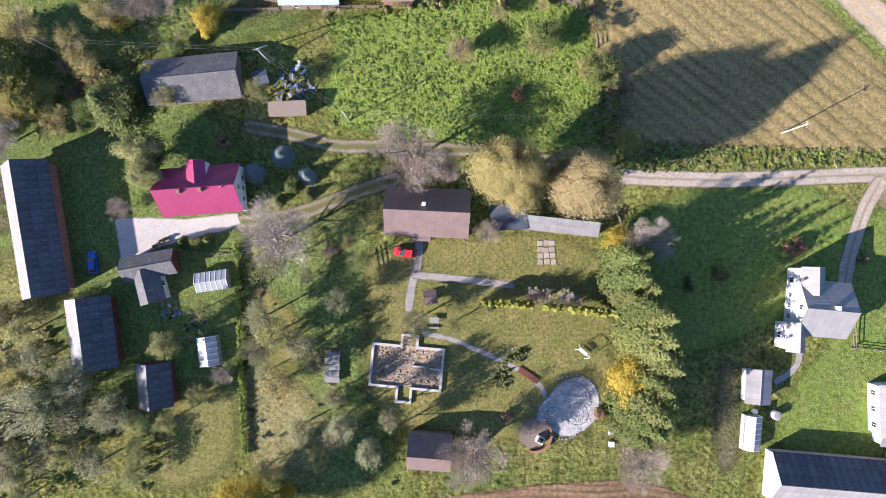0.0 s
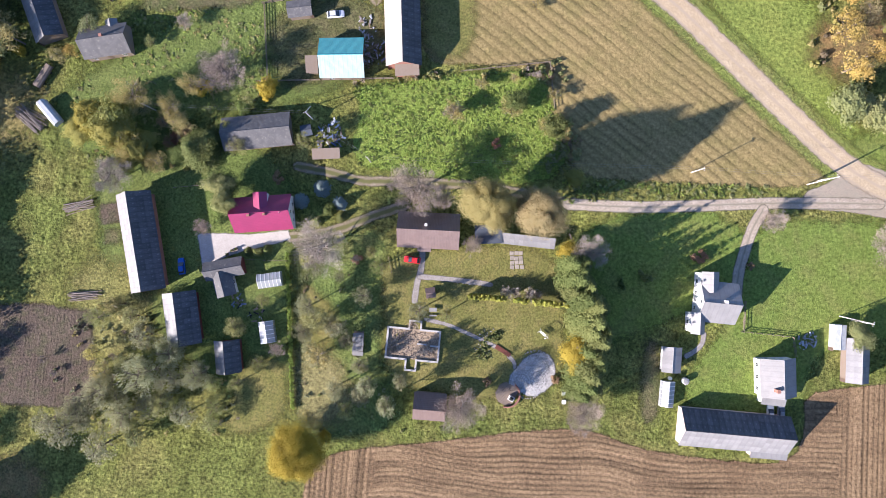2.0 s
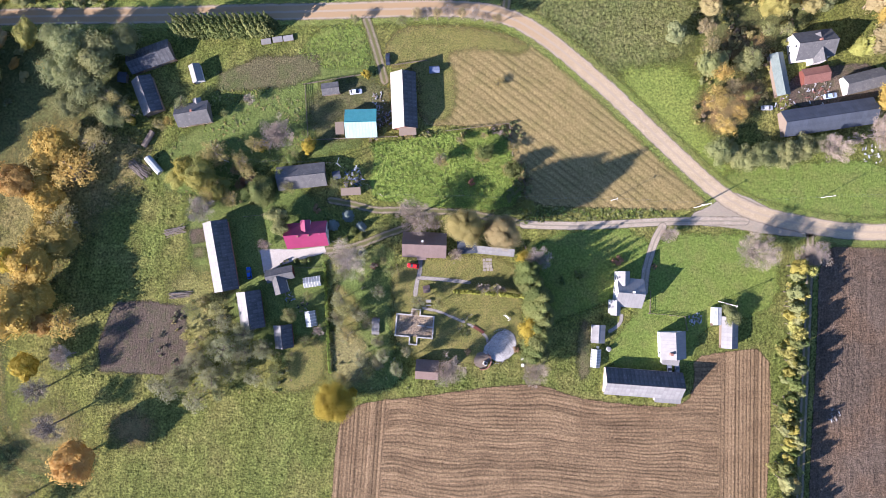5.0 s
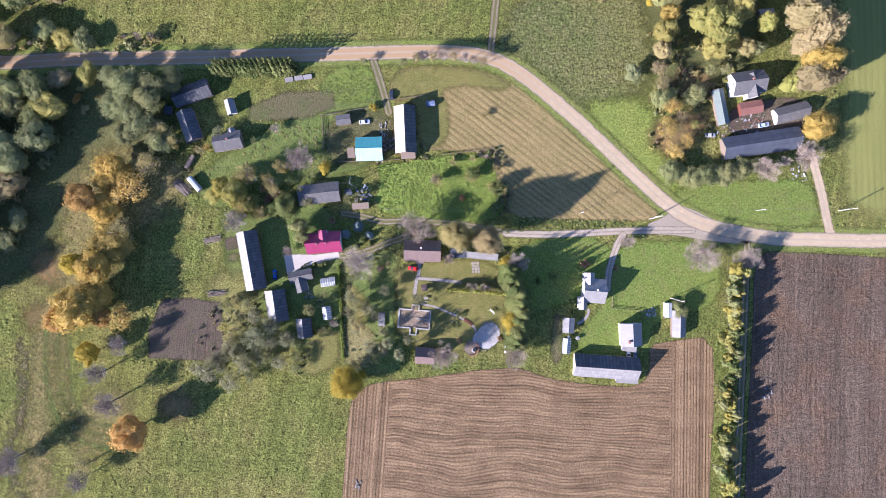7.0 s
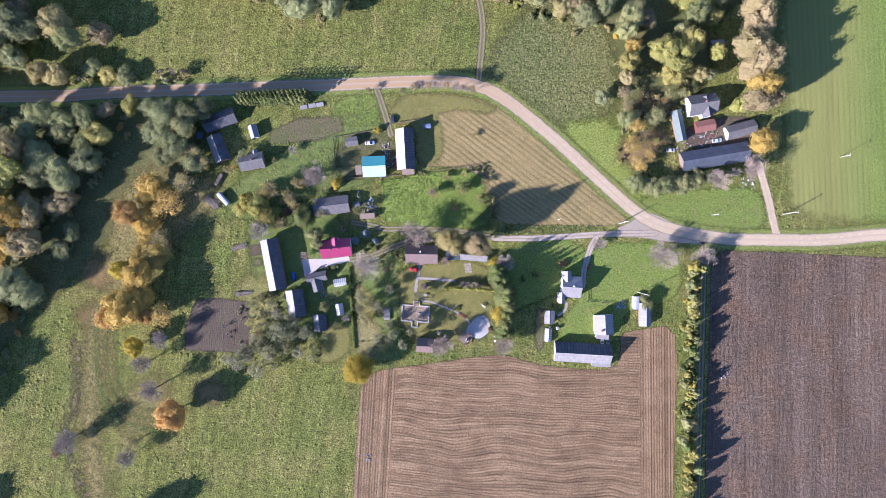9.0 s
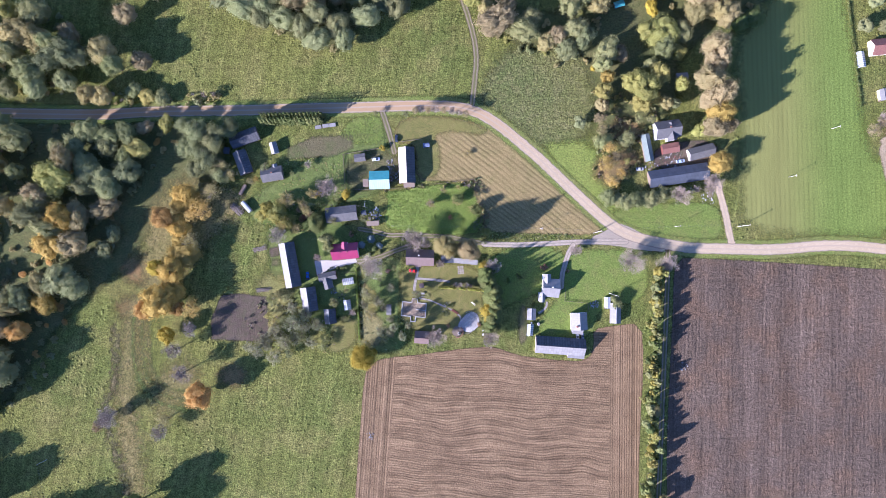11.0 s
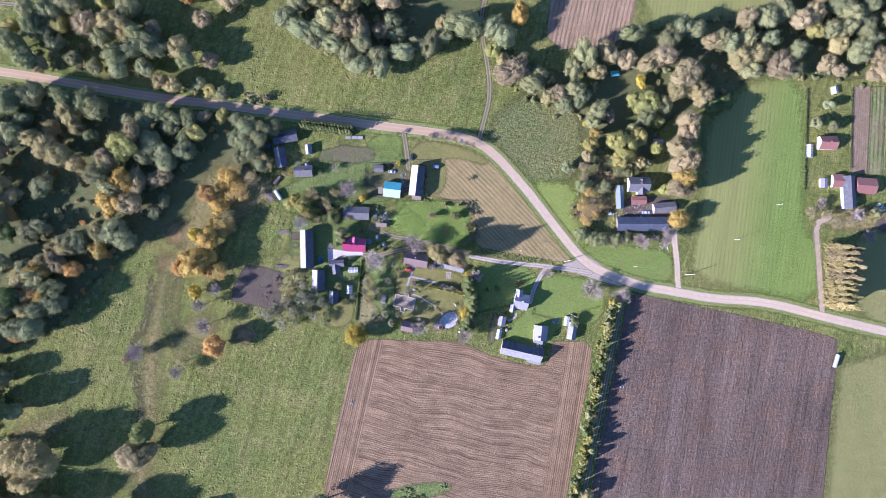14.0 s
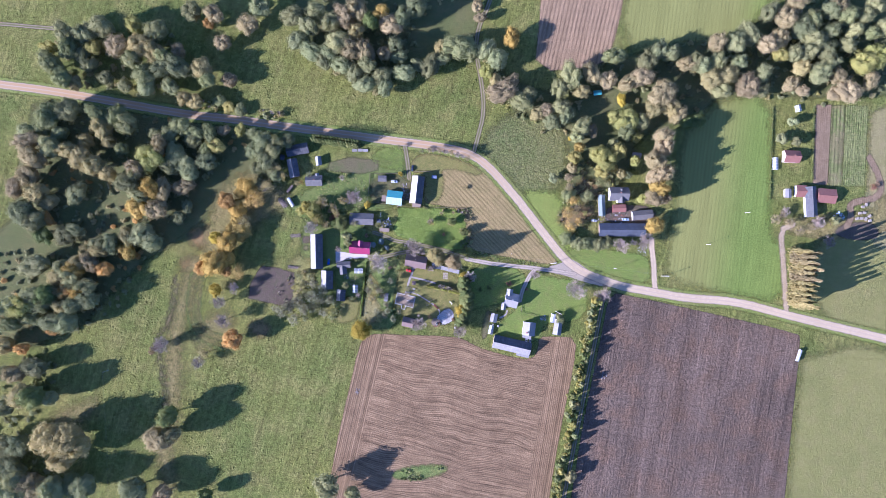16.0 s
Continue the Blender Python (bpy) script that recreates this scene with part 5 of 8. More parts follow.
trees("rust", [(-20.3, -0.5, 1.5), (13.8, 28.2, 1.5), (-40.2, 19.6, 1.8), (11.9, -30.9, 1.3), (28.5, -30.2, 1.3), (64.0, 0.2, 2.2), (77.1, -2.0, 1.2), (-65.2, 28.9, 2.2), (-62.8, 30.0, 3.0)], "bush", 1.0, "bush", "rust-red autumn shrub in grass")
for k in range(22):
    if k not in (8, 9, 13):
        x, y = Vector((7.75, -9.41)).lerp(Vector((31.01, -11.59)), k / 21)
        plant("bright", x, y, 1.2, "coarse", 2.1, "bush", "clipped yellow-green hedge shrub", "garden hedge")
for k in range(42):
    x, y = Vector((-37.72, 0.56)).lerp(Vector((-36.27, -37.34)), k / 41)
    plant("weed", x, y, 0.85, "bush", 1.5, "bush", "fresh green clipped hedge shrub", "boundary hedge")
# west of the village
plant("yellow", -34.1, -46.7, 7.0, "best", 0.9, "tree", "large golden maple at the corner of a field")
# added and stretched tall to throw shade across the garden lawn
trees("silver", [(-17.0, -29.9, 3.3), (-12.6, -34.8, 3.3), (-9.2, -29.4, 2.6)], "thin", 2.1, label="tall thin fruit tree at an orchard's edge", group="orchard trees")
trees("olive", [(-66.4, -35.0, 4.2), (-75.4, -39.5, 4.2), (-54.9, -30.5, 2.8)], "thin", 1.2, label="thin olive-green tree in a rough garden")
trees("silver", [(-69.9, -27.7, 6.4), (-80.0, -31.7, 5.8), (-85.9, -37.4, 5.5), (-64.0, -23.1, 5.2), (-57.8, -28.2, 4.6), (-74.6, -37.5, 5.5)], "thin", 1.0, label="grey-green willow beside a garden plot")
trees("olive", [(-54.8, -36.5, 3.6), (-44.0, -26.0, 2.8), (-49.4, 27.3, 3.6), (-71.1, 22.7, 3.0), (-82.3, -14.9, 4.2), (-77.9, -11.8, 3.3), (-48.6, -17.2, 2.6), (-71.2, 52.7, 2.0), (-44.8, 32.4, 2.3)], "thin", 0.8, label="olive-green broad-leaved tree in a rough garden")
trees("green", [(-77.4, 29.3, 3.3), (-52.4, 16.5, 4.6), (-58.1, 27.3, 4.2), (-63.6, 25.1, 3.0), (-48.1, 36.6, 2.2)], "fine", 0.85, label="green leafy garden tree")
trees("twig", [(-52.0, 44.7, 7.6)], "fine", 0.8, label="large bare grey-brown tree beside a yard")
trees("lilac", [(-78.6, 19.6, 6.0), (-62.6, 57.3, 2.6)], "fine", 0.85, label="bare lilac-grey tree with dense fine twigs")
trees("straw", [(3.3, 35.2, 3.6), (17.2, 36.3, 3.6), (26.2, 32.1, 3.6), (28.1, 39.7, 2.6), (18.3, 44.1, 2.0), (10.0, 42.5, 2.3), (23.5, 62.2, 2.2), (-8.2, 44.4, 2.0)], "thin", 0.7, label="straw-coloured shrubby willow in weeds")
trees("grey", [(-40.9, -154.6, 10.9), (-22.7, -159.5, 7.1)], "mid", 1.0, label="tall grey-green tree beside a ploughed strip")
trees("grey", [(-119.3, 74.2, 7.7), (-111.5, 70.7, 7.7), (-123.9, 66.4, 6.8), (-116.1, 61.8, 7.7), (-120.6, 55.5, 5.9), (-107.6, 51.6, 5.5), (-110.9, 57.0, 5.5), (-102.9, 76.5, 5.9), (-127.7, 78.6, 5.4)], "fine", 0.95, label="pale grey-green willow beside old sheds", group="willows")
# east
trees("twig", [(110.2, 2.7, 9.2), (128.8, 0.9, 7.7), (81.3, 9.2, 4.2)], "fine", 0.62, label="bare pale tree beside the road")
trees("olive", [(102.4, -18.8, 3.9)], "fine", 0.7, label="small olive tree beside a shed")
rng_hedge = np.random.default_rng(5)
HEDGE = [(124.9, -1.1), (123.5, -22.2), (122.3, -41.0), (121.4, -59.7), (120.7, -78.5), (120.0, -97.3), (117.7, -127.8), (116.9, -156.0), (116.6, -184.2)]
for a, b in zip(HEDGE, HEDGE[1:]):
    n = int(math.hypot(b[0] - a[0], b[1] - a[1]) / 1.15)
    for k in range(n):
        t = (k + rng_hedge.uniform(0, 1)) / n
        kind = ("green", "lime", "olive", "olive", "green", "mustard", "lime")[rng_hedge.integers(0, 7)]
        plant(kind, a[0] + (b[0] - a[0]) * t + rng_hedge.normal(0, 1.7), a[1] + (b[1] - a[1]) * t + rng_hedge.normal(0, 0.8), rng_hedge.uniform(1.8, 3.2), "bush" if rng_hedge.random() < 0.25 else "coarse", 1.9, "bush", "wild hedge shrub between two fields", "field hedge")
trees("straw", [(124.7, -126.0, 6.3), (123.1, -77.5, 3.9)], "coarse", 0.8, label="straw-coloured tree in the field hedge")
trees("olive", [(98.6, 37.7, 5.5), (103.4, 36.4, 5.0), (107.7, 34.9, 5.5), (112.8, 35.7, 5.5), (117.6, 36.2, 5.0), (121.9, 36.5, 5.5), (127.5, 37.9, 5.0), (133.8, 39.3, 4.1), (95.4, 67.7, 5.9), (108.4, 67.8, 5.0)], "mid", 0.7, label="low shrubby tree at a farm's edge")
trees("lime", [(32.9, 19.4, 2.8)], "fine", 0.8, label="bright yellow-green bush at a field corner")
trees("lime", [(-78.9, 32.3, 6.4), (-87.7, 30.1, 3.9), (-72.2, 27.5, 3.9), (-76.7, 22.7, 3.3)], "fine", 0.7, label="yellow-green shrubby tree in a garden")
for k in range(22):
    x, y = Vector((257.3, 51.2)).lerp(Vector((261.5, 13.6)), (k // 2 + 0.25 * (k % 2)) / 10.5)
    plant("straw" if k > 12 or k % 3 == 0 else "tan", x + 4.2 * (k % 2), y, TREE_RNG.uniform(3.2, 4.1), "column", TREE_RNG.uniform(3.1, 3.7), "tree", "slender pale yellow poplar in a row" if k > 12 or k % 3 == 0 else "slender tan poplar in a row", "poplar row")
trees("twig", [(270.0, 72.8, 5.9), (246.4, 77.4, 4.7), (279.9, 60.4, 5.5), (137.2, 38.0, 6.9), (152.3, 42.9, 7.4)], "thin", 0.8, label="bare tree round a far farm")
trees("grey", [(236.8, 127.4, 5.5), (247.2, 127.1, 4.7), (83.0, 77.7, 5.1), (243.1, 140.3, 5.1), (282.1, 76.6, 4.7)], "coarse", 0.8, label="grey-green tree in a farm garden")
grove("tan", [(241.2, 71.0, 4.6, 9), (250.7, 70.5, 4.8, 9), (258.8, 66.1, 4.4, 9), (265.9, 69.0, 4.4, 8), (245.6, 75.4, 4.2, 8)], "airy", "pale tan thinning tree beside a far farm", "far farm trees")
grove("lime", [(279.0, 74.0, 4.4, 7)], "airy", "yellow-green shrubby tree beside a far farm", "far farm trees")
grove("rust", [(306.9, 103.6, 3.4, 4), (309.5, 106.0, 2.6, 3)], "airy", "withered reddish-brown shrub beside a track", "far farm trees")
# woods
wood([(-279.7, 120.6), (-269.6, 131.9), (-232.4, 146.2), (-196.5, 142.3), (-181.6, 93.6), (-212.9, 93.0), (-243.9, 90.5), (-274.4, 97.9)], ["olive", "straw", "grey", "straw", "lime", "grey"], 8.0, 3, 0.26, 0.44, label="low dark undergrowth of a mixed wood", tall=0.7)
wood([(-277.7, 79.8), (-203.6, 82.6), (-163.1, 80.1), (-129.5, 78.4), (-129.6, 70.2), (-142.4, 59.2), (-152.4, 51.6), (-154.8, 40.5), (-163.8, 30.6), (-175.7, -1.4), (-189.9, -11.3), (-221.2, -11.9), (-247.6, -19.6), (-280.6, -8.7), (-284.5, 18.1), (-278.5, 58.2)], ["grey", "straw", "grey", "olive", "grey", "straw", "orange", "grey"], 8.0, 4, 0.26, 0.44, label="low dark undergrowth of a mixed wood", tall=0.7)
wood([(-188.0, -16.0), (-190.0, -26.0), (-196.0, -36.0), (-203.6, -52.4), (-227.1, -79.3), (-255.1, -75.5), (-292.2, -104.3), (-303.3, -27.6), (-262.7, -23.7), (-224.0, -20.1), (-189.9, -11.3)], ["grey", "straw", "olive", "grey", "orange", "grey", "straw", "grey"], 8.0, 5, 0.26, 0.44, label="low dark undergrowth of a mixed wood", tall=0.7)
wood([(-291.1, -112.0), (-252.9, -90.8), (-238.1, -112.1), (-256.7, -146.1), (-232.4, -177.8), (-212.9, -204.3), (-276.3, -213.5)], ["grey", "green", "grey", "olive"], 8.0, 6, 0.26, 0.44, label="low dark undergrowth of a mixed wood", tall=0.7)
wood([(-114.0, 167.8), (-98.7, 197.3), (16.1, 213.7), (-7.3, 186.9), (-17.2, 173.7), (-30.0, 140.7), (-43.9, 115.2), (-60.3, 120.7), (-89.9, 136.0)], ["grey", "straw", "grey", "olive", "straw", "grey", "olive"], 8.0, 7, 0.26, 0.44, label="low dark undergrowth of a mixed wood", tall=0.7)
wood([(19.6, 162.9), (35.1, 158.9), (45.6, 140.0), (63.1, 132.8), (83.3, 127.8), (93.4, 117.5), (93.7, 104.7), (80.5, 106.7), (59.9, 113.9), (40.4, 121.7), (28.0, 137.5)], ["grey", "straw", "olive", "lime", "grey"], 8.0, 10, 0.26, 0.44, label="low dark undergrowth of a mixed wood", tall=0.7)
wood([(75.5, 140.1), (83.5, 152.2), (98.5, 156.7), (114.6, 166.0), (135.0, 173.6), (168.0, 187.3), (216.8, 200.1), (226.1, 216.2), (234.8, 237.0), (309.0, 247.5), (318.9, 178.8), (295.5, 165.8), (265.8, 156.4), (227.3, 154.0), (188.9, 150.5), (173.9, 132.8), (157.2, 127.6), (140.6, 134.6), (127.0, 147.5), (104.0, 145.0), (94.9, 127.3), (84.0, 121.8)], ["grey", "olive", "straw", "grey", "straw", "lime", "grey"], 8.0, 12, 0.26, 0.44, label="low dark undergrowth of a mixed wood", tall=0.7)
# the woods, the meadow trees and the farm trees, each on its spot
grove("lime", [(-276.7, 116.9, 5.1, 14), (-245.1, 122.3, 5.5, 16), (-216.4, 139.9, 5.4, 21)], "billow", "yellow-green tree in a wood above the lane", "north-western wood")
grove("olive", [(-270.5, 105.9, 7.0, 21), (-261.4, 97.0, 6.2, 21), (-263.8, 127.3, 7.0, 21), (-259.6, 117.7, 6.2, 21), (-202.4, 138.0, 7.0, 21), (-215.0, 116.2, 5.4, 21), (-205.9, 108.1, 7.0, 21), (-194.0, 120.8, 5.4, 21)], "billow", "olive-green tree in a wood above the lane", "north-western wood")
grove("straw", [(-255.3, 95.2, 4.7, 13), (-210.6, 127.0, 7.7, 21), (-201.5, 123.6, 7.0, 21)], "billow", "straw-coloured tree in a wood above the lane", "north-western wood")
grove("grey", [(-250.3, 129.2, 7.0, 21), (-239.4, 135.5, 7.0, 21), (-252.3, 115.1, 5.5, 15), (-194.1, 113.7, 7.0, 21), (-184.7, 116.2, 7.7, 21), (-205.4, 100.8, 6.3, 15), (-220.6, 98.9, 4.7, 11), (-234.7, 102.4, 4.7, 11), (-245.8, 109.1, 4.7, 14), (-189.3, 102.9, 5.5, 14)], "billow", "grey-green tree in a wood above the lane", "north-western wood")
grove("tan", [(-227.2, 124.6, 6.6, 21), (-186.4, 127.5, 4.7, 16)], "billow", "pale tan tree in a wood above the lane", "north-western wood")
grove("tan", [(-164.9, 155.6, 6.6, 19), (-140.5, 151.8, 7.8, 16), (-156.9, 137.8, 5.9, 13), (-148.9, 112.8, 5.5, 13)], "billow", "pale tan tree at the edge of a meadow", "meadow trees")
grove("orange", [(-168.5, 149.7, 3.9, 13)], "billow", "orange tree at the edge of a meadow", "meadow trees")
grove("grey", [(-134.4, 164.5, 7.0, 16), (-180.1, 155.6, 7.0, 18)], "billow", "grey-green tree at the edge of a meadow", "meadow trees")
grove("straw", [(-167.3, 117.8, 7.8, 19), (-178.2, 95.5, 5.5, 13), (-170.1, 94.7, 5.5, 13)], "billow", "straw-coloured tree at the edge of a meadow", "meadow trees")
grove("olive", [(-163.1, 110.1, 6.2, 17), (-155.2, 98.4, 4.7, 7), (-140.0, 94.0, 4.7, 6)], "billow", "olive-green tree at the edge of a meadow", "meadow trees")
grove("lime", [(-148.1, 94.8, 4.7, 6)], "billow", "yellow-green tree at the edge of a meadow", "meadow trees")
grove("olive", [(-267.3, 69.8, 7.7, 21), (-272.6, 60.8, 5.5, 14), (-232.7, 76.0, 6.2, 21), (-221.0, 76.5, 7.0, 21), (-212.1, 71.8, 6.2, 21), (-215.8, 55.0, 4.3, 15), (-177.7, 76.1, 6.3, 13), (-167.3, 72.9, 5.5, 13), (-157.6, 74.3, 5.5, 13), (-167.8, 68.0, 5.5, 13), (-158.0, 63.1, 4.7, 13)], "billow", "olive-green tree in a wood below the lane", "western wood")
grove("grey", [(-255.8, 75.5, 7.8, 17), (-282.1, 57.9, 5.5, 14), (-262.3, 48.9, 7.0, 21), (-260.4, 59.4, 5.5, 14), (-184.6, 68.8, 5.5, 13), (-195.2, 69.1, 3.9, 11)], "billow", "grey-green tree in a wood below the lane", "western wood")
grove("straw", [(-228.7, 67.1, 7.0, 21), (-240.7, 56.5, 4.7, 16), (-250.4, 48.3, 5.4, 21), (-241.0, 43.4, 7.7, 21), (-230.8, 40.9, 6.2, 21), (-224.2, 58.2, 4.3, 15)], "billow", "straw-coloured tree in a wood below the lane", "western wood")
grove("tan", [(-280.2, 50.3, 7.0, 21), (-272.9, 40.7, 7.7, 21), (-188.5, 61.1, 5.4, 21), (-202.4, 43.0, 5.4, 21), (-148.7, 78.4, 3.9, 9)], "billow", "pale tan tree in a wood below the lane", "western wood")
grove("lime", [(-193.3, 51.0, 8.5, 21), (-137.3, 79.6, 3.9, 9), (-151.5, 66.3, 5.5, 14)], "billow", "yellow-green tree in a wood below the lane", "western wood")
grove("grey", [(-178.2, 55.7, 7.8, 15), (-168.5, 48.7, 7.0, 15), (-181.1, 46.6, 5.5, 14), (-156.1, 54.6, 6.3, 14), (-275.5, 1.9, 8.5, 20), (-266.9, -3.5, 7.0, 20), (-246.4, -9.9, 7.0, 14), (-240.6, -5.9, 5.5, 13), (-243.1, 19.9, 6.7, 13), (-264.4, -33.9, 8.6, 15), (-206.5, 31.5, 7.0, 20), (-197.7, 24.9, 5.4, 20), (-166.3, 44.3, 5.5, 15), (-202.0, 38.0, 5.4, 20), (-171.8, 12.9, 4.3, 8), (-166.3, 21.7, 3.9, 8), (-193.1, -1.9, 7.8, 17), (-184.8, -6.6, 6.2, 16)], "billow", "grey-green tree in a wood along a hollow", "western wood")
grove("tan", [(-281.9, 18.7, 6.6, 20), (-275.1, 26.4, 7.0, 20), (-185.6, 16.9, 7.0, 17), (-182.8, 30.8, 6.2, 17), (-169.2, 35.3, 6.3, 14)], "billow", "pale tan tree in a wood along a hollow", "western wood")
grove("straw", [(-267.8, 16.8, 7.0, 20), (-261.4, 11.7, 6.3, 13), (-222.3, 36.1, 5.5, 17), (-203.1, -5.3, 5.5, 15)], "billow", "straw-coloured tree in a wood along a hollow", "western wood")
grove("orange", [(-262.4, -0.2, 4.3, 10)], "billow", "orange tree in a wood along a hollow", "western wood")
grove("green", [(-262.0, -12.1, 6.3, 13)], "billow", "green tree in a wood along a hollow", "western wood")
grove("gold", [(-190.6, 30.2, 6.2, 20), (-197.5, 17.2, 7.8, 18), (-201.9, -15.4, 5.5, 14)], "billow", "golden tree in a wood along a hollow", "western wood")
grove("grey", [(-212.8, -11.4, 5.9, 19), (-222.1, -51.3, 6.7, 20), (-230.8, -56.5, 5.9, 20), (-234.6, -68.7, 7.5, 22), (-240.0, -123.3, 5.0, 18), (-268.5, -133.8, 5.0, 18), (-256.9, -158.9, 7.6, 18), (-258.5, -174.9, 9.2, 18), (-225.7, -183.9, 8.3, 23), (-254.5, -188.9, 8.3, 23), (-206.3, -178.8, 7.6, 19), (-253.9, -103.5, 7.6, 16)], "billow", "grey-green tree in a wood beside the long meadow", "riverside wood")
grove("straw", [(-220.1, -17.6, 5.0, 18), (-277.0, -69.3, 5.9, 22), (-275.4, -91.4, 5.9, 18)], "billow", "straw-coloured tree in a wood beside the long meadow", "riverside wood")
grove("tan", [(-224.4, -26.5, 5.9, 19), (-265.6, -109.6, 5.9, 19), (-241.6, -183.1, 9.2, 23)], "billow", "pale tan tree in a wood beside the long meadow", "riverside wood")
grove("orange", [(-214.8, -29.1, 5.1, 16), (-239.0, -48.3, 5.0, 19), (-244.1, -75.2, 4.2, 16), (-264.3, -92.1, 4.2, 14)], "billow", "orange tree in a wood beside the long meadow", "riverside wood")
grove("gold", [(-235.1, -32.0, 5.9, 20), (-230.4, -47.8, 5.0, 19)], "billow", "golden tree in a wood beside the long meadow", "riverside wood")
grove("olive", [(-235.9, -37.6, 6.7, 20), (-225.3, -42.4, 5.9, 19), (-251.9, -60.2, 5.9, 22), (-259.0, -68.4, 5.9, 20), (-271.4, -74.8, 5.9, 22)], "billow", "olive-green tree in a wood beside the long meadow", "riverside wood")
grove("green", [(-250.6, -53.3, 7.5, 23), (-248.1, -122.1, 8.3, 24)], "billow", "green tree in a wood beside the long meadow", "riverside wood")
grove("lime", [(-264.5, -63.1, 8.3, 24)], "billow", "yellow-green tree in a wood beside the long meadow", "riverside wood")
# second layer, added half hidden behind the first to deepen the wood's shade
grove("grey", [(-221.3, -12.9, 5.9, 17), (-243.1, -70.2, 7.5, 20), (-265.4, -160.4, 7.6, 17), (-263.0, -190.4, 8.3, 21), (-285.5, -70.8, 5.9, 20), (-274.1, -111.1, 5.9, 17), (-243.6, -33.5, 5.9, 18), (-233.8, -43.9, 5.9, 17), (-279.9, -76.3, 5.9, 20), (-273.0, -64.6, 8.3, 22)], "billow", "grey-green tree in a wood beside the long meadow", "riverside wood")
grove("olive", [(-230.6, -52.8, 6.7, 18), (-248.5, -124.8, 5.0, 17), (-267.0, -176.4, 9.2, 17), (-214.8, -180.3, 7.6, 17), (-283.9, -92.9, 5.9, 17), (-250.1, -184.6, 9.2, 21), (-238.9, -49.3, 5.0, 17), (-260.4, -61.7, 5.9, 20), (-259.1, -54.8, 7.5, 21)], "billow", "olive-green tree in a wood beside the long meadow", "riverside wood")
grove("straw", [(-239.3, -58.0, 5.9, 18), (-277.0, -135.3, 5.0, 17), (-234.2, -185.4, 8.3, 21), (-228.6, -19.1, 5.0, 17), (-232.9, -28.0, 5.9, 17), (-247.5, -49.8, 5.0, 17), (-244.4, -39.1, 6.7, 18), (-267.5, -69.9, 5.9, 18), (-256.6, -123.6, 8.3, 22)], "billow", "straw-coloured tree in a wood beside the long meadow", "riverside wood")
grove("straw", [(-233.7, -148.4, 11.1, 27), (-219.7, -145.4, 10.7, 28), (-222.2, -159.7, 10.0, 24), (-212.4, -152.0, 7.7, 24), (-151.9, -134.4, 7.0, 21)], "billow", "tall straw-coloured tree standing in the long meadow", "meadow trees")
grove("green", [(-155.3, -122.5, 7.7, 25), (-124.3, -174.9, 5.9, 15)], "billow", "tall green tree standing in the long meadow", "meadow trees")
grove("tan", [(-159.2, -137.5, 9.7, 23), (-153.4, -178.4, 7.8, 18)], "billow", "tall pale tan tree standing in the long meadow", "meadow trees")
grove("grey", [(-172.1, -176.5, 10.1, 21)], "billow", "tall grey-green tree standing in the long meadow", "meadow trees")
grove("grey", [(-109.5, 161.1, 7.0, 21), (-98.6, 156.3, 6.2, 21), (-104.1, 146.9, 7.0, 17), (-94.3, 139.7, 7.0, 17), (-86.0, 135.5, 5.9, 16), (-94.5, 166.3, 6.2, 21), (-83.4, 139.8, 6.2, 16), (-72.2, 133.5, 6.2, 16), (-54.7, 135.2, 5.4, 21), (-62.1, 129.1, 6.2, 16), (-54.9, 122.6, 6.2, 16), (-44.1, 130.1, 6.2, 16), (-40.8, 122.9, 5.5, 14), (-35.7, 171.6, 6.2, 21), (-27.4, 179.1, 7.0, 21), (-37.7, 152.3, 5.4, 18), (-34.5, 145.2, 4.7, 14), (-29.0, 134.4, 6.3, 15), (-19.9, 141.9, 4.7, 11)], "billow", "grey-green tree in a wood beyond the meadow", "northern wood")
grove("olive", [(-83.5, 160.8, 6.2, 21), (-76.2, 147.8, 7.7, 21)], "billow", "olive-green tree in a wood beyond the meadow", "northern wood")
grove("tan", [(-74.9, 166.0, 7.0, 21), (-67.1, 171.8, 7.0, 21), (-67.2, 145.1, 7.0, 21), (-57.7, 144.9, 7.0, 21), (-42.7, 165.9, 7.0, 21), (-44.7, 145.4, 4.7, 16)], "billow", "pale tan tree in a wood beyond the meadow", "northern wood")
grove("straw", [(-65.6, 156.9, 4.6, 22)], "billow", "straw-coloured tree in a wood beyond the meadow", "northern wood")
grove("green", [(-57.0, 164.6, 5.4, 21)], "billow", "green tree in a wood beyond the meadow", "northern wood")
grove("gold", [(-49.7, 171.3, 5.4, 22)], "billow", "golden tree in a wood beyond the meadow", "northern wood")
grove("grey", [(-12.0, 142.5, 7.0, 14), (-5.0, 148.6, 4.7, 12), (24.4, 158.4, 6.6, 16), (33.1, 152.9, 7.0, 16), (58.2, 133.5, 4.7, 12), (76.6, 115.9, 5.5, 12), (81.2, 126.6, 5.5, 14), (85.9, 121.3, 5.5, 14)], "billow", "grey-green tree in a strip beside a track", "northern wood")
grove("straw", [(-6.7, 155.3, 4.7, 13), (33.7, 139.2, 4.3, 11), (65.7, 119.9, 4.7, 12), (94.3, 139.5, 5.1, 14)], "billow", "straw-coloured tree in a strip beside a track", "northern wood")
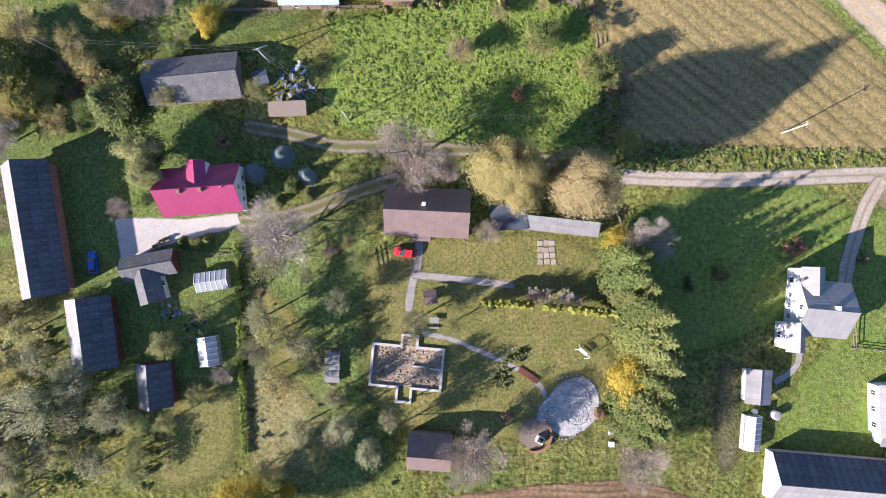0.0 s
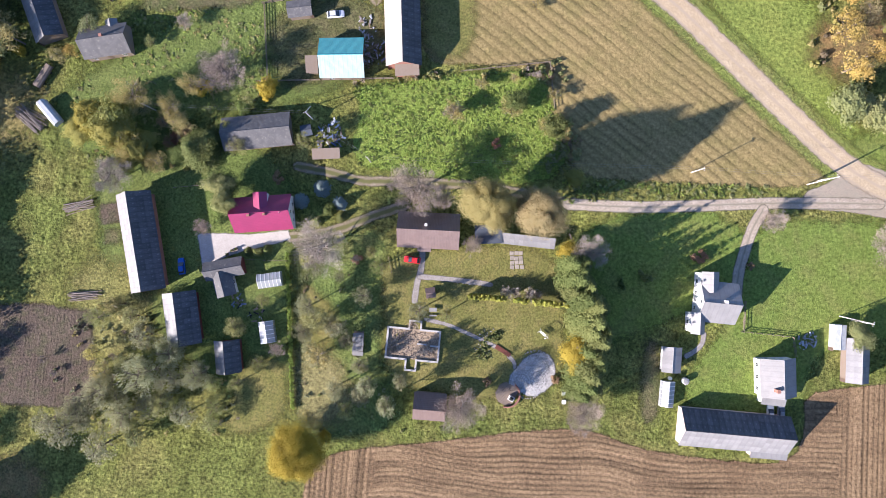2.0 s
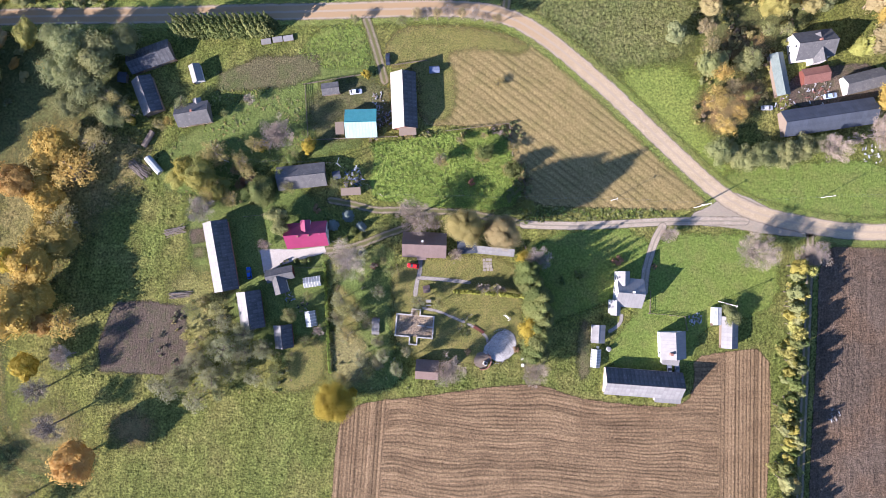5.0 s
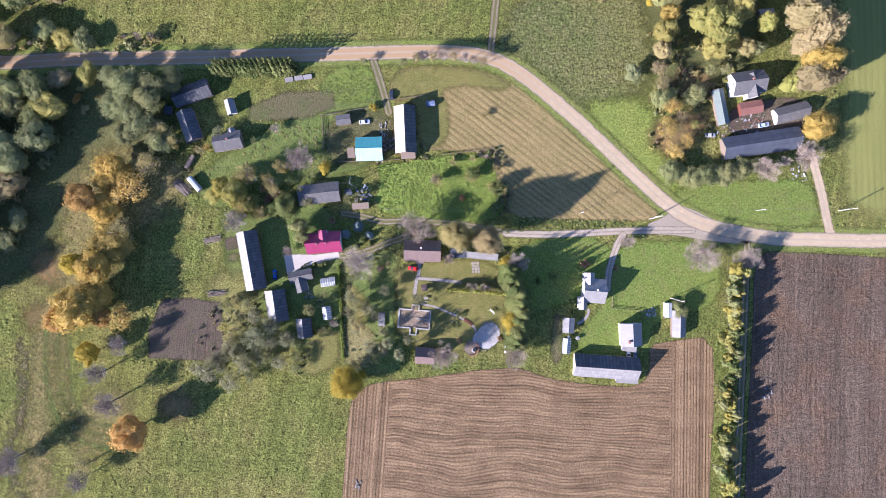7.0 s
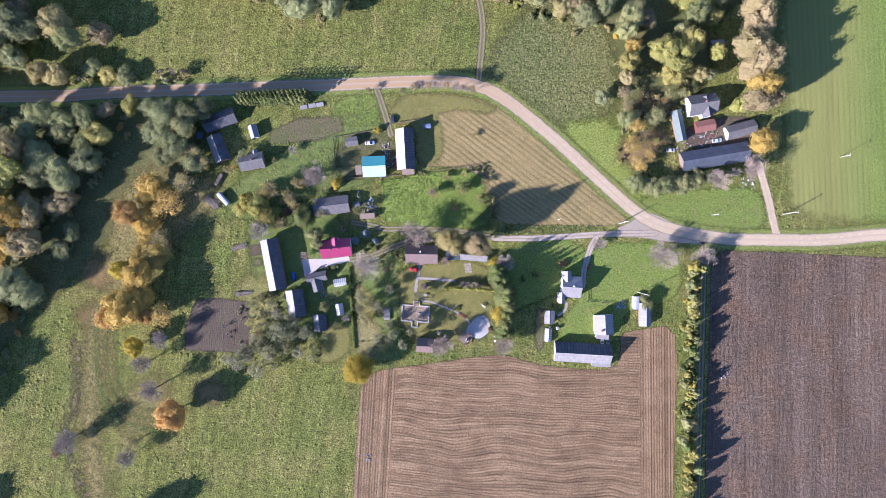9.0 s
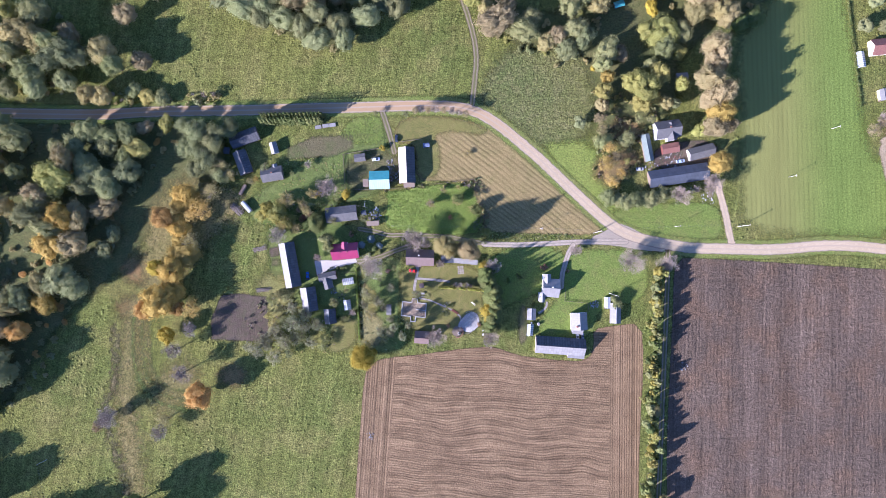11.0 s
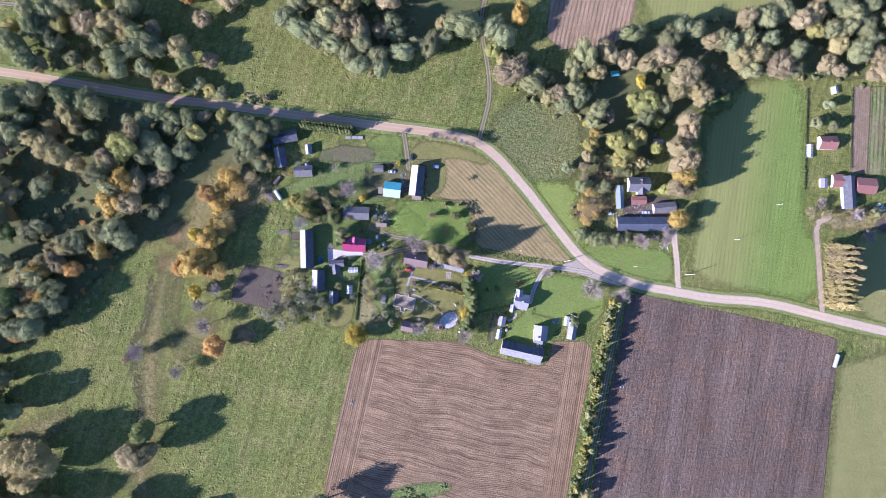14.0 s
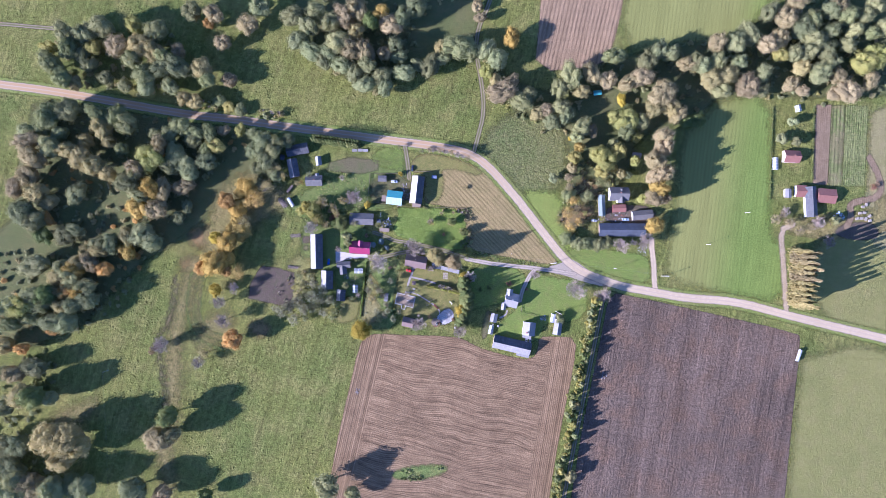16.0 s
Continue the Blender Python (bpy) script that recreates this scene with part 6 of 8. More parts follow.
grove("olive", [(5.7, 156.9, 9.7, 18), (15.6, 154.7, 4.7, 12), (53.5, 126.4, 7.0, 15), (84.7, 148.5, 7.8, 18), (78.3, 139.3, 6.2, 16), (112.1, 166.0, 6.2, 17)], "billow", "olive-green tree in a strip beside a track", "northern wood")
grove("lime", [(27.3, 144.3, 4.7, 13)], "billow", "yellow-green tree in a strip beside a track", "northern wood")
grove("tan", [(40.0, 131.1, 8.6, 18), (45.4, 139.2, 4.7, 14), (71.6, 123.1, 4.7, 12), (98.5, 152.4, 6.2, 16), (110.9, 149.6, 5.5, 15), (124.7, 149.7, 6.2, 17), (133.4, 153.2, 7.0, 18), (17.3, 181.8, 3.9, 9), (13.8, 189.3, 3.9, 9)], "billow", "pale tan tree in a strip beside a track", "northern wood")
grove("gold", [(41.1, 168.9, 5.9, 15)], "billow", "golden tree in a strip beside a track", "northern wood")
grove("grey", [(135.5, 165.1, 7.0, 19), (142.0, 173.8, 6.2, 19), (150.4, 173.0, 5.5, 17), (168.4, 169.8, 5.4, 19), (173.5, 167.3, 5.8, 19), (192.6, 186.6, 7.0, 19), (201.7, 194.1, 7.0, 19), (196.8, 173.8, 5.4, 19), (215.6, 169.2, 5.5, 16), (216.5, 157.9, 5.5, 13)], "billow", "grey-green tree in a wood beside a crop field", "eastern wood")
grove("tan", [(147.3, 145.3, 9.3, 21), (162.5, 131.9, 5.5, 14), (162.5, 167.4, 5.1, 19), (181.1, 184.9, 6.2, 19), (206.0, 159.1, 7.8, 16), (214.3, 188.1, 5.4, 19), (223.0, 193.2, 7.0, 19), (237.4, 165.2, 5.1, 11), (246.0, 162.6, 4.3, 10), (105.7, 113.9, 3.9, 10)], "billow", "pale tan tree in a wood beside a crop field", "eastern wood")
grove("straw", [(145.6, 135.4, 7.0, 17), (157.3, 137.2, 6.2, 16), (180.8, 159.8, 7.0, 19), (190.9, 163.2, 7.0, 19)], "billow", "straw-coloured tree in a wood beside a crop field", "eastern wood")
grove("olive", [(183.0, 171.8, 6.2, 19), (188.8, 153.5, 5.5, 16), (138.8, 124.9, 5.1, 11), (98.0, 114.9, 6.3, 13)], "billow", "olive-green tree in a wood beside a crop field", "eastern wood")
grove("lime", [(225.5, 184.2, 4.7, 15), (128.3, 124.0, 7.8, 13), (120.4, 126.2, 5.1, 11)], "billow", "yellow-green tree in a wood beside a crop field", "eastern wood")
grove("green", [(177.6, 132.2, 5.1, 10), (169.8, 130.0, 4.7, 9)], "billow", "green tree in a wood beside a crop field", "eastern wood")
grove("yellow", [(123.3, 138.3, 3.6, 7)], "billow", "bright yellow tree in a wood beside a crop field", "eastern wood")
grove("grey", [(237.5, 203.4, 7.8, 18), (247.2, 196.1, 7.0, 18), (243.7, 187.8, 6.2, 18), (255.8, 190.3, 6.2, 18), (253.7, 174.5, 7.0, 17), (260.0, 183.0, 5.4, 18), (269.8, 196.2, 5.4, 18), (279.3, 217.2, 5.4, 18), (213.7, 211.0, 6.2, 18), (255.0, 217.6, 5.4, 18), (257.0, 203.8, 5.4, 18), (285.1, 225.9, 6.2, 18), (293.1, 211.3, 6.2, 18), (234.2, 185.2, 5.1, 18)], "billow", "grey-green tree in a wood behind a farm", "eastern wood")
grove("olive", [(244.5, 209.1, 6.2, 18), (267.0, 216.2, 6.2, 18), (273.1, 206.1, 5.1, 18), (284.8, 206.2, 4.7, 18)], "billow", "olive-green tree in a wood behind a farm", "eastern wood")
grove("straw", [(242.3, 177.1, 5.5, 15)], "billow", "straw-coloured tree in a wood behind a farm", "eastern wood")
grove("tan", [(267.4, 174.5, 5.5, 14), (276.4, 165.9, 7.8, 12), (290.8, 175.8, 5.5, 12), (225.7, 209.5, 7.8, 18), (231.4, 219.0, 7.0, 18), (260.2, 222.3, 6.2, 18), (269.6, 164.0, 5.5, 10)], "billow", "pale tan tree in a wood behind a farm", "eastern wood")
grove("lime", [(283.1, 185.5, 7.8, 18), (292.3, 192.3, 7.8, 18)], "billow", "yellow-green tree in a wood behind a farm", "eastern wood")
grove("tan", [(153.6, 108.1, 6.9, 25), (152.0, 114.8, 6.4, 25), (149.0, 98.0, 7.2, 25), (156.3, 90.1, 6.9, 25), (150.9, 87.5, 6.2, 23), (152.3, 72.2, 6.7, 22), (159.7, 73.8, 4.7, 20), (95.3, 86.8, 4.0, 11)], "billow", "pale tan tree around an old farm", "farm trees")
grove("gold", [(154.8, 79.2, 6.9, 23), (98.0, 101.1, 3.9, 13), (123.1, 90.3, 4.0, 11)], "billow", "golden tree around an old farm", "farm trees")
grove("lime", [(146.9, 72.1, 3.9, 12), (117.5, 94.8, 8.3, 19), (111.0, 97.7, 6.2, 18), (124.6, 101.0, 6.2, 18), (115.5, 86.6, 5.2, 15), (96.0, 93.1, 5.0, 14), (137.8, 97.3, 4.2, 11), (136.3, 114.4, 4.8, 10)], "billow", "yellow-green tree around an old farm", "farm trees")
grove("olive", [(95.1, 107.3, 4.7, 15), (128.8, 116.0, 6.8, 13), (120.2, 106.8, 3.7, 14)], "billow", "olive-green tree around an old farm", "farm trees")
grove("straw", [(129.8, 87.1, 4.0, 10)], "billow", "straw-coloured tree around an old farm", "farm trees")
grove("grey", [(134.3, 87.1, 3.2, 9)], "billow", "grey-green tree around an old farm", "farm trees")
grove("yellow", [(91.5, 107.0, 1.6, 5)], "billow", "bright yellow tree around an old farm", "farm trees")
grove("gold", [(157.7, 54.9, 6.6, 13)], "billow", "golden maple beside a farm drive", "farm trees")
grove("tan", [(94.0, 79.3, 4.5, 10), (95.1, 73.2, 4.0, 10), (102.9, 59.4, 3.7, 9)], "airy", "thin pale tan tree in an old orchard", "farm orchard")
grove("amber", [(98.9, 64.7, 5.3, 10), (97.1, 55.1, 5.5, 11), (99.7, 46.2, 5.0, 10), (105.5, 50.1, 3.7, 8)], "airy", "thin amber-brown tree in an old orchard", "farm orchard")
grove("olive", [(109.8, 69.3, 4.5, 9), (115.7, 79.2, 2.9, 7)], "airy", "thin olive-green tree in an old orchard", "farm orchard")
grove("lime", [(92.9, 69.1, 2.7, 7), (109.4, 57.0, 2.4, 5)], "airy", "thin yellow-green tree in an old orchard", "farm orchard")
grove("grey", [(122.1, 78.9, 3.2, 8)], "airy", "thin grey-green tree in an old orchard", "farm orchard")
grove("twig", [(152.5, 42.1, 4.0, 10), (137.0, 39.5, 3.7, 8), (145.0, 41.1, 3.2, 8)], "airy", "thin bare grey tree in an old orchard", "farm orchard")
grove("gold", [(-140.1, -14.2, 9.3, 18), (-133.6, -9.3, 7.2, 15), (-134.1, 1.8, 7.8, 15)], "billow", "golden autumn tree in the long meadow", "pasture trees")
grove("orange", [(-149.0, -18.9, 5.2, 14), (-138.2, 29.5, 6.3, 15), (-120.7, -64.5, 7.5, 17), (-132.2, -18.9, 4.2, 13)], "billow", "orange autumn tree in the long meadow", "pasture trees")
grove("yellow", [(-141.8, 3.0, 5.2, 15), (-137.9, -33.2, 4.7, 12)], "billow", "bright yellow autumn tree in the long meadow", "pasture trees")
grove("gold", [(-128.0, 9.9, 8.6, 12), (-131.3, 25.2, 7.0, 12), (-126.8, 39.2, 8.6, 12), (-130.5, 17.5, 5.0, 9)], "billow", "golden-brown autumn tree in long dry grass", "pasture trees")
grove("amber", [(-120.1, 33.4, 9.5, 12), (-124.9, -18.5, 7.9, 13)], "airy", "thinning amber-brown tree in long dry grass", "pasture trees")
grove("straw", [(-123.7, 15.6, 7.3, 13), (-139.7, -78.1, 5.8, 11), (-113.2, 43.2, 7.4, 12)], "airy", "thinning straw-coloured tree in long dry grass", "pasture trees")
grove("rust", [(-175.7, -81.3, 3.7, 10)], "airy", "thinning rust-brown tree in long dry grass", "pasture trees")
grove("lilac", [(-133.9, -41.0, 5.8, 14), (-129.2, -52.8, 6.8, 15), (-142.2, -84.4, 5.8, 12), (-168.0, -74.8, 7.3, 15), (-124.7, -29.6, 5.2, 13), (-172.3, -78.4, 4.7, 12)], "thin", "tall bare lilac-grey tree without leaves in the pasture", "pasture trees")
grove("silver", [(-90.0, -41.1, 6.3, 11), (-81.3, -45.8, 5.5, 9), (-95.7, -40.1, 3.6, 8), (-85.3, -37.4, 5.8, 10), (-64.6, -29.5, 4.9, 9), (-69.0, -35.3, 4.9, 9), (-61.7, -38.3, 4.1, 8), (-71.4, -19.4, 4.4, 8)], "airy", "dense grey-green willow beside a garden plot", "village willows")
grove("olive", [(-76.2, -26.7, 4.1, 8)], "airy", "dense olive-green willow beside a garden plot", "village willows")
grove("grey", [(-59.3, -27.9, 3.5, 8), (-77.9, -33.6, 4.1, 8), (-73.9, -44.0, 3.2, 7)], "airy", "rough grey-green tree behind old barns", "rough garden trees")
grove("straw", [(-81.7, -28.2, 3.8, 7), (-79.2, -12.0, 2.9, 6)], "airy", "rough straw-coloured tree behind old barns", "rough garden trees")
grove("olive", [(-74.6, -14.8, 3.5, 7), (-66.3, -22.0, 3.5, 8), (-55.9, -40.5, 3.2, 6)], "airy", "rough olive-green tree behind old barns", "rough garden trees")
grove("lime", [(-84.7, -23.7, 2.6, 5)], "airy", "rough yellow-green tree behind old barns", "rough garden trees")
grove("olive", [(-30.6, -3.2, 3.8, 9), (-29.9, -15.1, 4.1, 9)], "airy", "tall olive-green fruit tree in an old orchard", "orchard trees")
grove("silver", [(-24.7, -17.2, 3.2, 8), (-19.6, -33.9, 3.2, 7)], "airy", "tall grey-green fruit tree in an old orchard", "orchard trees")
grove("straw", [(-28.9, -23.8, 4.1, 9), (-31.4, -39.3, 2.9, 6)], "airy", "tall straw-coloured fruit tree in an old orchard", "orchard trees")
grove("mustard", [(-78.4, 30.0, 5.4, 11), (-83.9, 33.5, 4.6, 9), (-73.9, 26.0, 4.2, 8)], "billow", "mustard-yellow tree between village sheds", "village trees")
grove("lime", [(-82.8, 35.6, 3.2, 6), (-52.2, 31.3, 2.3, 5)], "airy", "yellow-green tree between village sheds", "village trees")
grove("straw", [(-63.0, 32.5, 3.8, 6), (-93.0, 48.8, 2.9, 6), (-103.2, 52.5, 4.9, 10), (-107.1, 57.3, 4.9, 11)], "airy", "straw-coloured tree between village sheds", "village trees")
grove("grey", [(-85.4, 56.0, 3.5, 6)], "airy", "grey-green tree between village sheds", "village trees")
grove("amber", [(-90.4, 49.7, 2.6, 5)], "airy", "amber-brown tree between village sheds", "village trees")
grove("olive", [(-72.8, 36.4, 3.5, 5)], "airy", "olive-green tree between village sheds", "village trees")
grove("rust", [(-67.8, 32.7, 2.1, 4), (-66.7, 27.7, 2.2, 4)], "airy", "small rust-brown garden tree", "village trees")
grove("olive", [(-47.3, 38.0, 1.8, 4)], "airy", "small olive-green garden tree", "village trees")
for group, items in WOODS.items():
    stand("woodland", items, "%s of grey-green, olive and straw-coloured autumn trees" % group, "wood", "billow")
# low spruce hedge beside the lane
for k in range(32):
    x, y = Vector((-86.5, 80.6)).lerp(Vector((-54.5, 80.8)), k / 31)
    plant("spruce", x, y + (k % 2) * 2.6, 1.9, "coarse", 2.1, "tree", "slender dark green spruce in a row", "spruce row")

grove("tan", [(-4.3, 84.6, 2.6, 10), (2.6, 84.9, 2.4, 10), (10.8, 85.0, 2.7, 11), (22.6, 82.6, 2.6, 10)], "airy", "slender pale tan birch in a row by the lane", "lane birches")
grove("lilac", [(-0.8, 85.0, 2.6, 10), (6.6, 85.1, 2.8, 11), (15.4, 84.4, 3.0, 12), (19.0, 83.6, 2.4, 10)], "thin", "slender bare pale birch in a row by the lane", "lane birches")
grove("grey", [(-9.4, 83.6, 2.4, 6), (-25.8, 84.4, 2.2, 5)], "airy", "grey-green bush beside a lane", "lane bushes")
for k in range(34):
    x, y = Vector((230.10, 148.98)).lerp(Vector((237.17, 85.67)), k / 33)
    plant("green", x, y, 1.1, "bush", 1.3, "bush", "dark green hedge shrub by a farm", "farm hedge")
for k in range(26):
    x, y = Vector((258.66, 153.87)).lerp(Vector((264.71, 103.30)), k / 25)
    plant("green", x, y, 1.0, "bush", 1.3, "bush", "dark green hedge shrub by a farm", "farm hedge")
trees("green", [(50.6, -4.6, 2.2), (44.9, -6.6, 1.6)], "bush", 1.1, "bush", "leafy green shrub on a shaded lawn")
# low growth
scatter([(8.1, -21.8), (10.6, -22.3), (13.6, -24.9), (11.6, -25.9), (8.8, -25.3)], ["grey", "green", "grey"], 0.5, 56, 0.16, 0.34, "flower_bed", "low grey-green cushion plants among stones", "flower bed", 0.6, -9.0)
scatter([(9.9, -17.8), (12.6, -17.2), (15.4, -19.2), (15.2, -22.0), (12.6, -20.7)], ["grey", "green", "grey"], 0.5, 36, 0.16, 0.34, "flower_bed", "low grey-green cushion plants among stones", "flower bed", 0.6, -9.0)
scatter([(-21.9, 42.3), (-11.8, 43.3), (-1.7, 44.9), (26.1, 47.1), (29.3, 33.6), (32.6, 26.8), (28.3, 19.3), (4.8, 18.8), (-20.4, 22.8), (-19.4, 35.9)], ["weed", "weed", "green", "weed"], 0.78, 21, 0.26, 0.60, "weeds", "lush bright green tall weeds", "weeds", 0.6, -9.0)
scatter([(-35.6, -4.1), (-14.9, 10.4), (-13.8, -12.4), (-14.9, -29.0), (-8.7, -43.6), (-34.6, -45.6)], ["silver", "olive", "olive", "dry"], 4.4, 22, 0.4, 1.1, "undergrowth", "rough undergrowth beneath orchard trees", "undergrowth", 0.8)
scatter([(-98.4, -25.4), (-86.4, -12.1), (-73.0, -15.6), (-61.3, -22.5), (-53.0, -31.0), (-46.4, -42.8), (-66.7, -46.0), (-80.1, -45.8), (-93.5, -38.9)], ["silver", "straw", "twig", "olive", "silver"], 2.7, 23, 0.5, 1.5, "undergrowth", "tangled grey-green shrubs behind the barns", "undergrowth", 1.0)
scatter([(-96.0, 35.1), (-87.4, 45.1), (-73.8, 61.8), (-45.2, 61.4), (-42.1, 39.5), (-62.3, 34.7), (-72.6, 23.1), (-87.7, 23.2)], ["olive", "weed", "grey", "straw", "weed", "green"], 1.25, 24, 0.3, 0.8, "undergrowth", "overgrown garden of mixed weeds", "undergrowth", 0.4)
scatter([(30.8, 19.2), (53.6, 18.5), (81.5, 17.9), (81.5, 15.4), (48.5, 14.4), (30.8, 13.7)], ["green", "olive", "weed", "green"], 0.85, 25, 0.4, 0.95, "undergrowth", "dark green brambles along the village track", "undergrowth", 0.5, -9.0)
scatter([(-176.2, 90.1), (-145.9, 90.9), (-106.4, 89.3), (-106.2, 97.5), (-138.9, 95.5), (-176.1, 98.3)], ["olive", "twig", "straw", "grey"], 2.6, 27, 1.0, 2.6, "undergrowth", "shrubs along the lane", "undergrowth", 1.1)
scatter([(-38.8, 82.7), (-23.5, 86.1), (-20.7, 68.5), (-36.6, 68.2), (-45.9, 73.5)], ["green", "weed", "green"], 0.85, 29, 0.35, 0.7, "crop", "bright green rows of a leafy crop", "crop", 0.3)
scatter([(90.1, 95.3), (125.2, 94.9), (127.4, 76.1), (117.8, 55.2), (103.5, 39.0), (91.8, 43.8)], ["olive", "straw", "lime", "dry", "straw"], 3.0, 30, 0.8, 2.2, "undergrowth", "shrubs and brambles of an old orchard", "undergrowth", 1.0)
scatter([(-21.8, 43.5), (-1.6, 45.7), (26.9, 47.4), (27.8, 45.4), (-1.7, 43.7), (-21.9, 41.6)], ["olive", "twig", "green", "straw"], 1.5, 31, 0.6, 1.5, "undergrowth", "ragged shrubs along a fence", "undergrowth", 1.0)
scatter([(26.3, 49.2), (31.0, 48.7), (34.2, 28.1), (34.1, 19.9), (26.0, 21.2), (28.4, 32.8)], ["olive", "dry", "grey"], 1.8, 32, 0.6, 1.6, "undergrowth", "ragged shrubs at the stubble field's corner", "undergrowth", 1.0)
scatter([(-81.3, 24.9), (-62.6, 39.5), (-56.4, 27.0), (-57.4, 21.8), (-75.1, 19.8), (-87.5, 18.7)], ["olive", "straw", "lime", "olive"], 3.0, 34, 0.6, 1.4, "undergrowth", "mixed shrubs north of the barn", "undergrowth", 1.0)
scatter([(3.9, -142.4), (19.0, -134.9), (38.8, -133.2), (28.4, -144.8), (4.8, -148.3)], ["green", "olive"], 1.6, 35, 0.7, 1.6, "undergrowth", "green island of shrubs in a field", "undergrowth", 0.8)

# ---- buildings ----
def window(parent, x, y, z, w, h, face):
    """A framed window on a wall whose outside looks along face (0: +x, 1: -x, 2: +y, 3: -y)."""
    t, g = 0.05, 0.07
    def put(u0, u1, z0, z1, d0, d1):
        if face < 2:
            s = 1 if face == 0 else -1
            return box(*sorted((x + s * d0, x + s * d1)), y + u0, y + u1, z0, z1)
        s = 1 if face == 2 else -1
        return box(x + u0, x + u1, *sorted((y + s * d0, y + s * d1)), z0, z1)
    win = part("window", *join(put(-w / 2, w / 2, z, z + g, 0.003, t), put(-w / 2, w / 2, z + h - g, z + h, 0.003, t), put(-w / 2, -w / 2 + g, z + g, z + h - g, 0.003, t), put(w / 2 - g, w / 2, z + g, z + h - g, 0.003, t), put(-g / 2, g / 2, z + g, z + h - g, 0.003, t)), M_FRAME, parent, "white-framed window")
    part("pane", *put(-w / 2 + g, w / 2 - g, z + g, z + h - g, 0.004, 0.02), M_PANE, win)


def house(name, a, b, ridge, wide, eave, roof, walls, label, category, over=0.35, sheets=False, chimneys=(), windows=0, gable_windows=0, door=True, roof2=None, group="", lean=False, hip=0.0, panel=1.12):
    """A gabled building on the ridge from a to b, with roof width wide; lean: one slope alone, high at +y; hip: the roof's end at b slopes back by so much."""
    (ax, ay), (bx, by) = a, b
    length = math.hypot(bx - ax, by - ay)
    ob = thing(name, (ax + bx) / 2, (ay + by) / 2, math.degrees(math.atan2(by - ay, bx - ax)), label, category, group)
    L, W = length / 2, wide / 2
    iw, il = W - over, L - over
    th = 0.09
    slope = (ridge - eave) / (2 * W if lean else W)
    top = ridge - th - 0.02
    def roof_z(y):
        return top - slope * ((W - y) if lean else abs(y))
    t = 0.22
    low, high = roof_z(-iw), roof_z(iw)
    part("wall", *box(-il, il, -iw, -iw + t, 0, low), walls, ob)
    part("wall", *box(-il, il, iw - t, iw, 0, high), walls, ob)
    for s in (-1, 1):
        x0, x1 = sorted((s * (il - t), s * il))
        prof = [(-iw + t, 0), (iw - t, 0), (iw - t, roof_z(iw - t))] + ([] if lean else [(0, top if not (hip and s > 0) else roof_z(iw - t))]) + [(-iw + t, roof_z(-iw + t))]
        n = len(prof)
        v = [(x0, p, z) for p, z in prof] + [(x1, p, z) for p, z in prof]
        part("gable_wall", v, [tuple(reversed(range(n))), tuple(range(n, 2 * n))] + [(i, (i + 1) % n, (i + 1) % n + n, i + n) for i in range(n)], walls, ob)
    slopes = []
    if lean:
        slopes.append(([(-L, -W, eave), (L, -W, eave), (L, W, ridge), (-L, W, ridge)], roof))
    else:
        slopes.append(([(-L, -W, eave), (L, -W, eave), (L - hip, 0, ridge), (-L, 0, ridge)], roof))
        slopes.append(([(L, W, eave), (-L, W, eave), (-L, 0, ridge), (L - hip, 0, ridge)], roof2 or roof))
    if hip:
        slopes.append(([(L, -W, eave), (L, W, eave), (L - hip, 0, ridge)], roof))
    rng = np.random.default_rng(int(abs(ax * 13 + ay * 7)) + 1)
    for corners, cover in slopes:
        r = part("roof_slope", *slab(corners, th), cover, ob)
        if sheets and len(corners) == 4 and not hip:
            c0, c1, c3 = Vector(corners[0]), Vector(corners[1]), Vector(corners[3])
            u, v = c1 - c0, c3 - c0
            nx, ny = max(1, round(u.length / panel)), max(1, round(v.length / (panel * 1.5)))
            du, dv = u.length / nx, v.length / ny
            me = mesh_of("roof_sheet", *box(-du / 2 - 0.02, du / 2 - 0.004, -dv / 2 - 0.06, dv / 2 - 0.004, 0.0, 0.014), cover)
            rot = Matrix((u.normalized(), v.normalized(), u.cross(v).normalized())).transposed().to_4x4()
            n = u.cross(v).normalized()
            for i in range(nx):
                for j in range(ny):
                    p = new("roof_sheet", me)
                    p.parent = r
                    p.matrix_basis = Matrix.Translation(c0 + u * ((i + 0.5) / nx) + v * ((j + 0.5) / ny) + n * 0.022) @ rot @ pose(0, 0, 0, -1.0 + rng.normal(0, 0.35), rng.normal(0, 0.35), rng.normal(0, 0.25))
    if not lean:
        part("ridge_cap", *tube((-L, 0, ridge + 0.0), (L - hip, 0, ridge + 0.0), 0.09, 0.09, 6), roof2 or roof, ob)
    for cx, cy, size, h, mat in chimneys:
        base = roof_z(cy) - 0.2
        part("chimney", *join(box(cx - size / 2, cx + size / 2, cy - size / 2, cy + size / 2, base, ridge + h), box(cx - size / 2 - 0.06, cx + size / 2 + 0.06, cy - size / 2 - 0.06, cy + size / 2 + 0.06, ridge + h + 0.002, ridge + h + 0.1)), mat, ob)
    for k in range(windows):
        x = -il + (2 * il) * (k + 0.5) / windows
        for y, f in ((iw, 2), (-iw, 3)):
            if door and k == windows // 2 and f == 3:
                continue
            window(ob, x, y, 0.9, 1.0, min(1.3, low - 1.2), f)
    for k in range(gable_windows):
        y = (k - (gable_windows - 1) / 2) * 1.9
        window(ob, il, y, 0.9, 0.9, 1.2, 0)
        window(ob, -il, y, 0.9, 0.9, 1.2, 1)
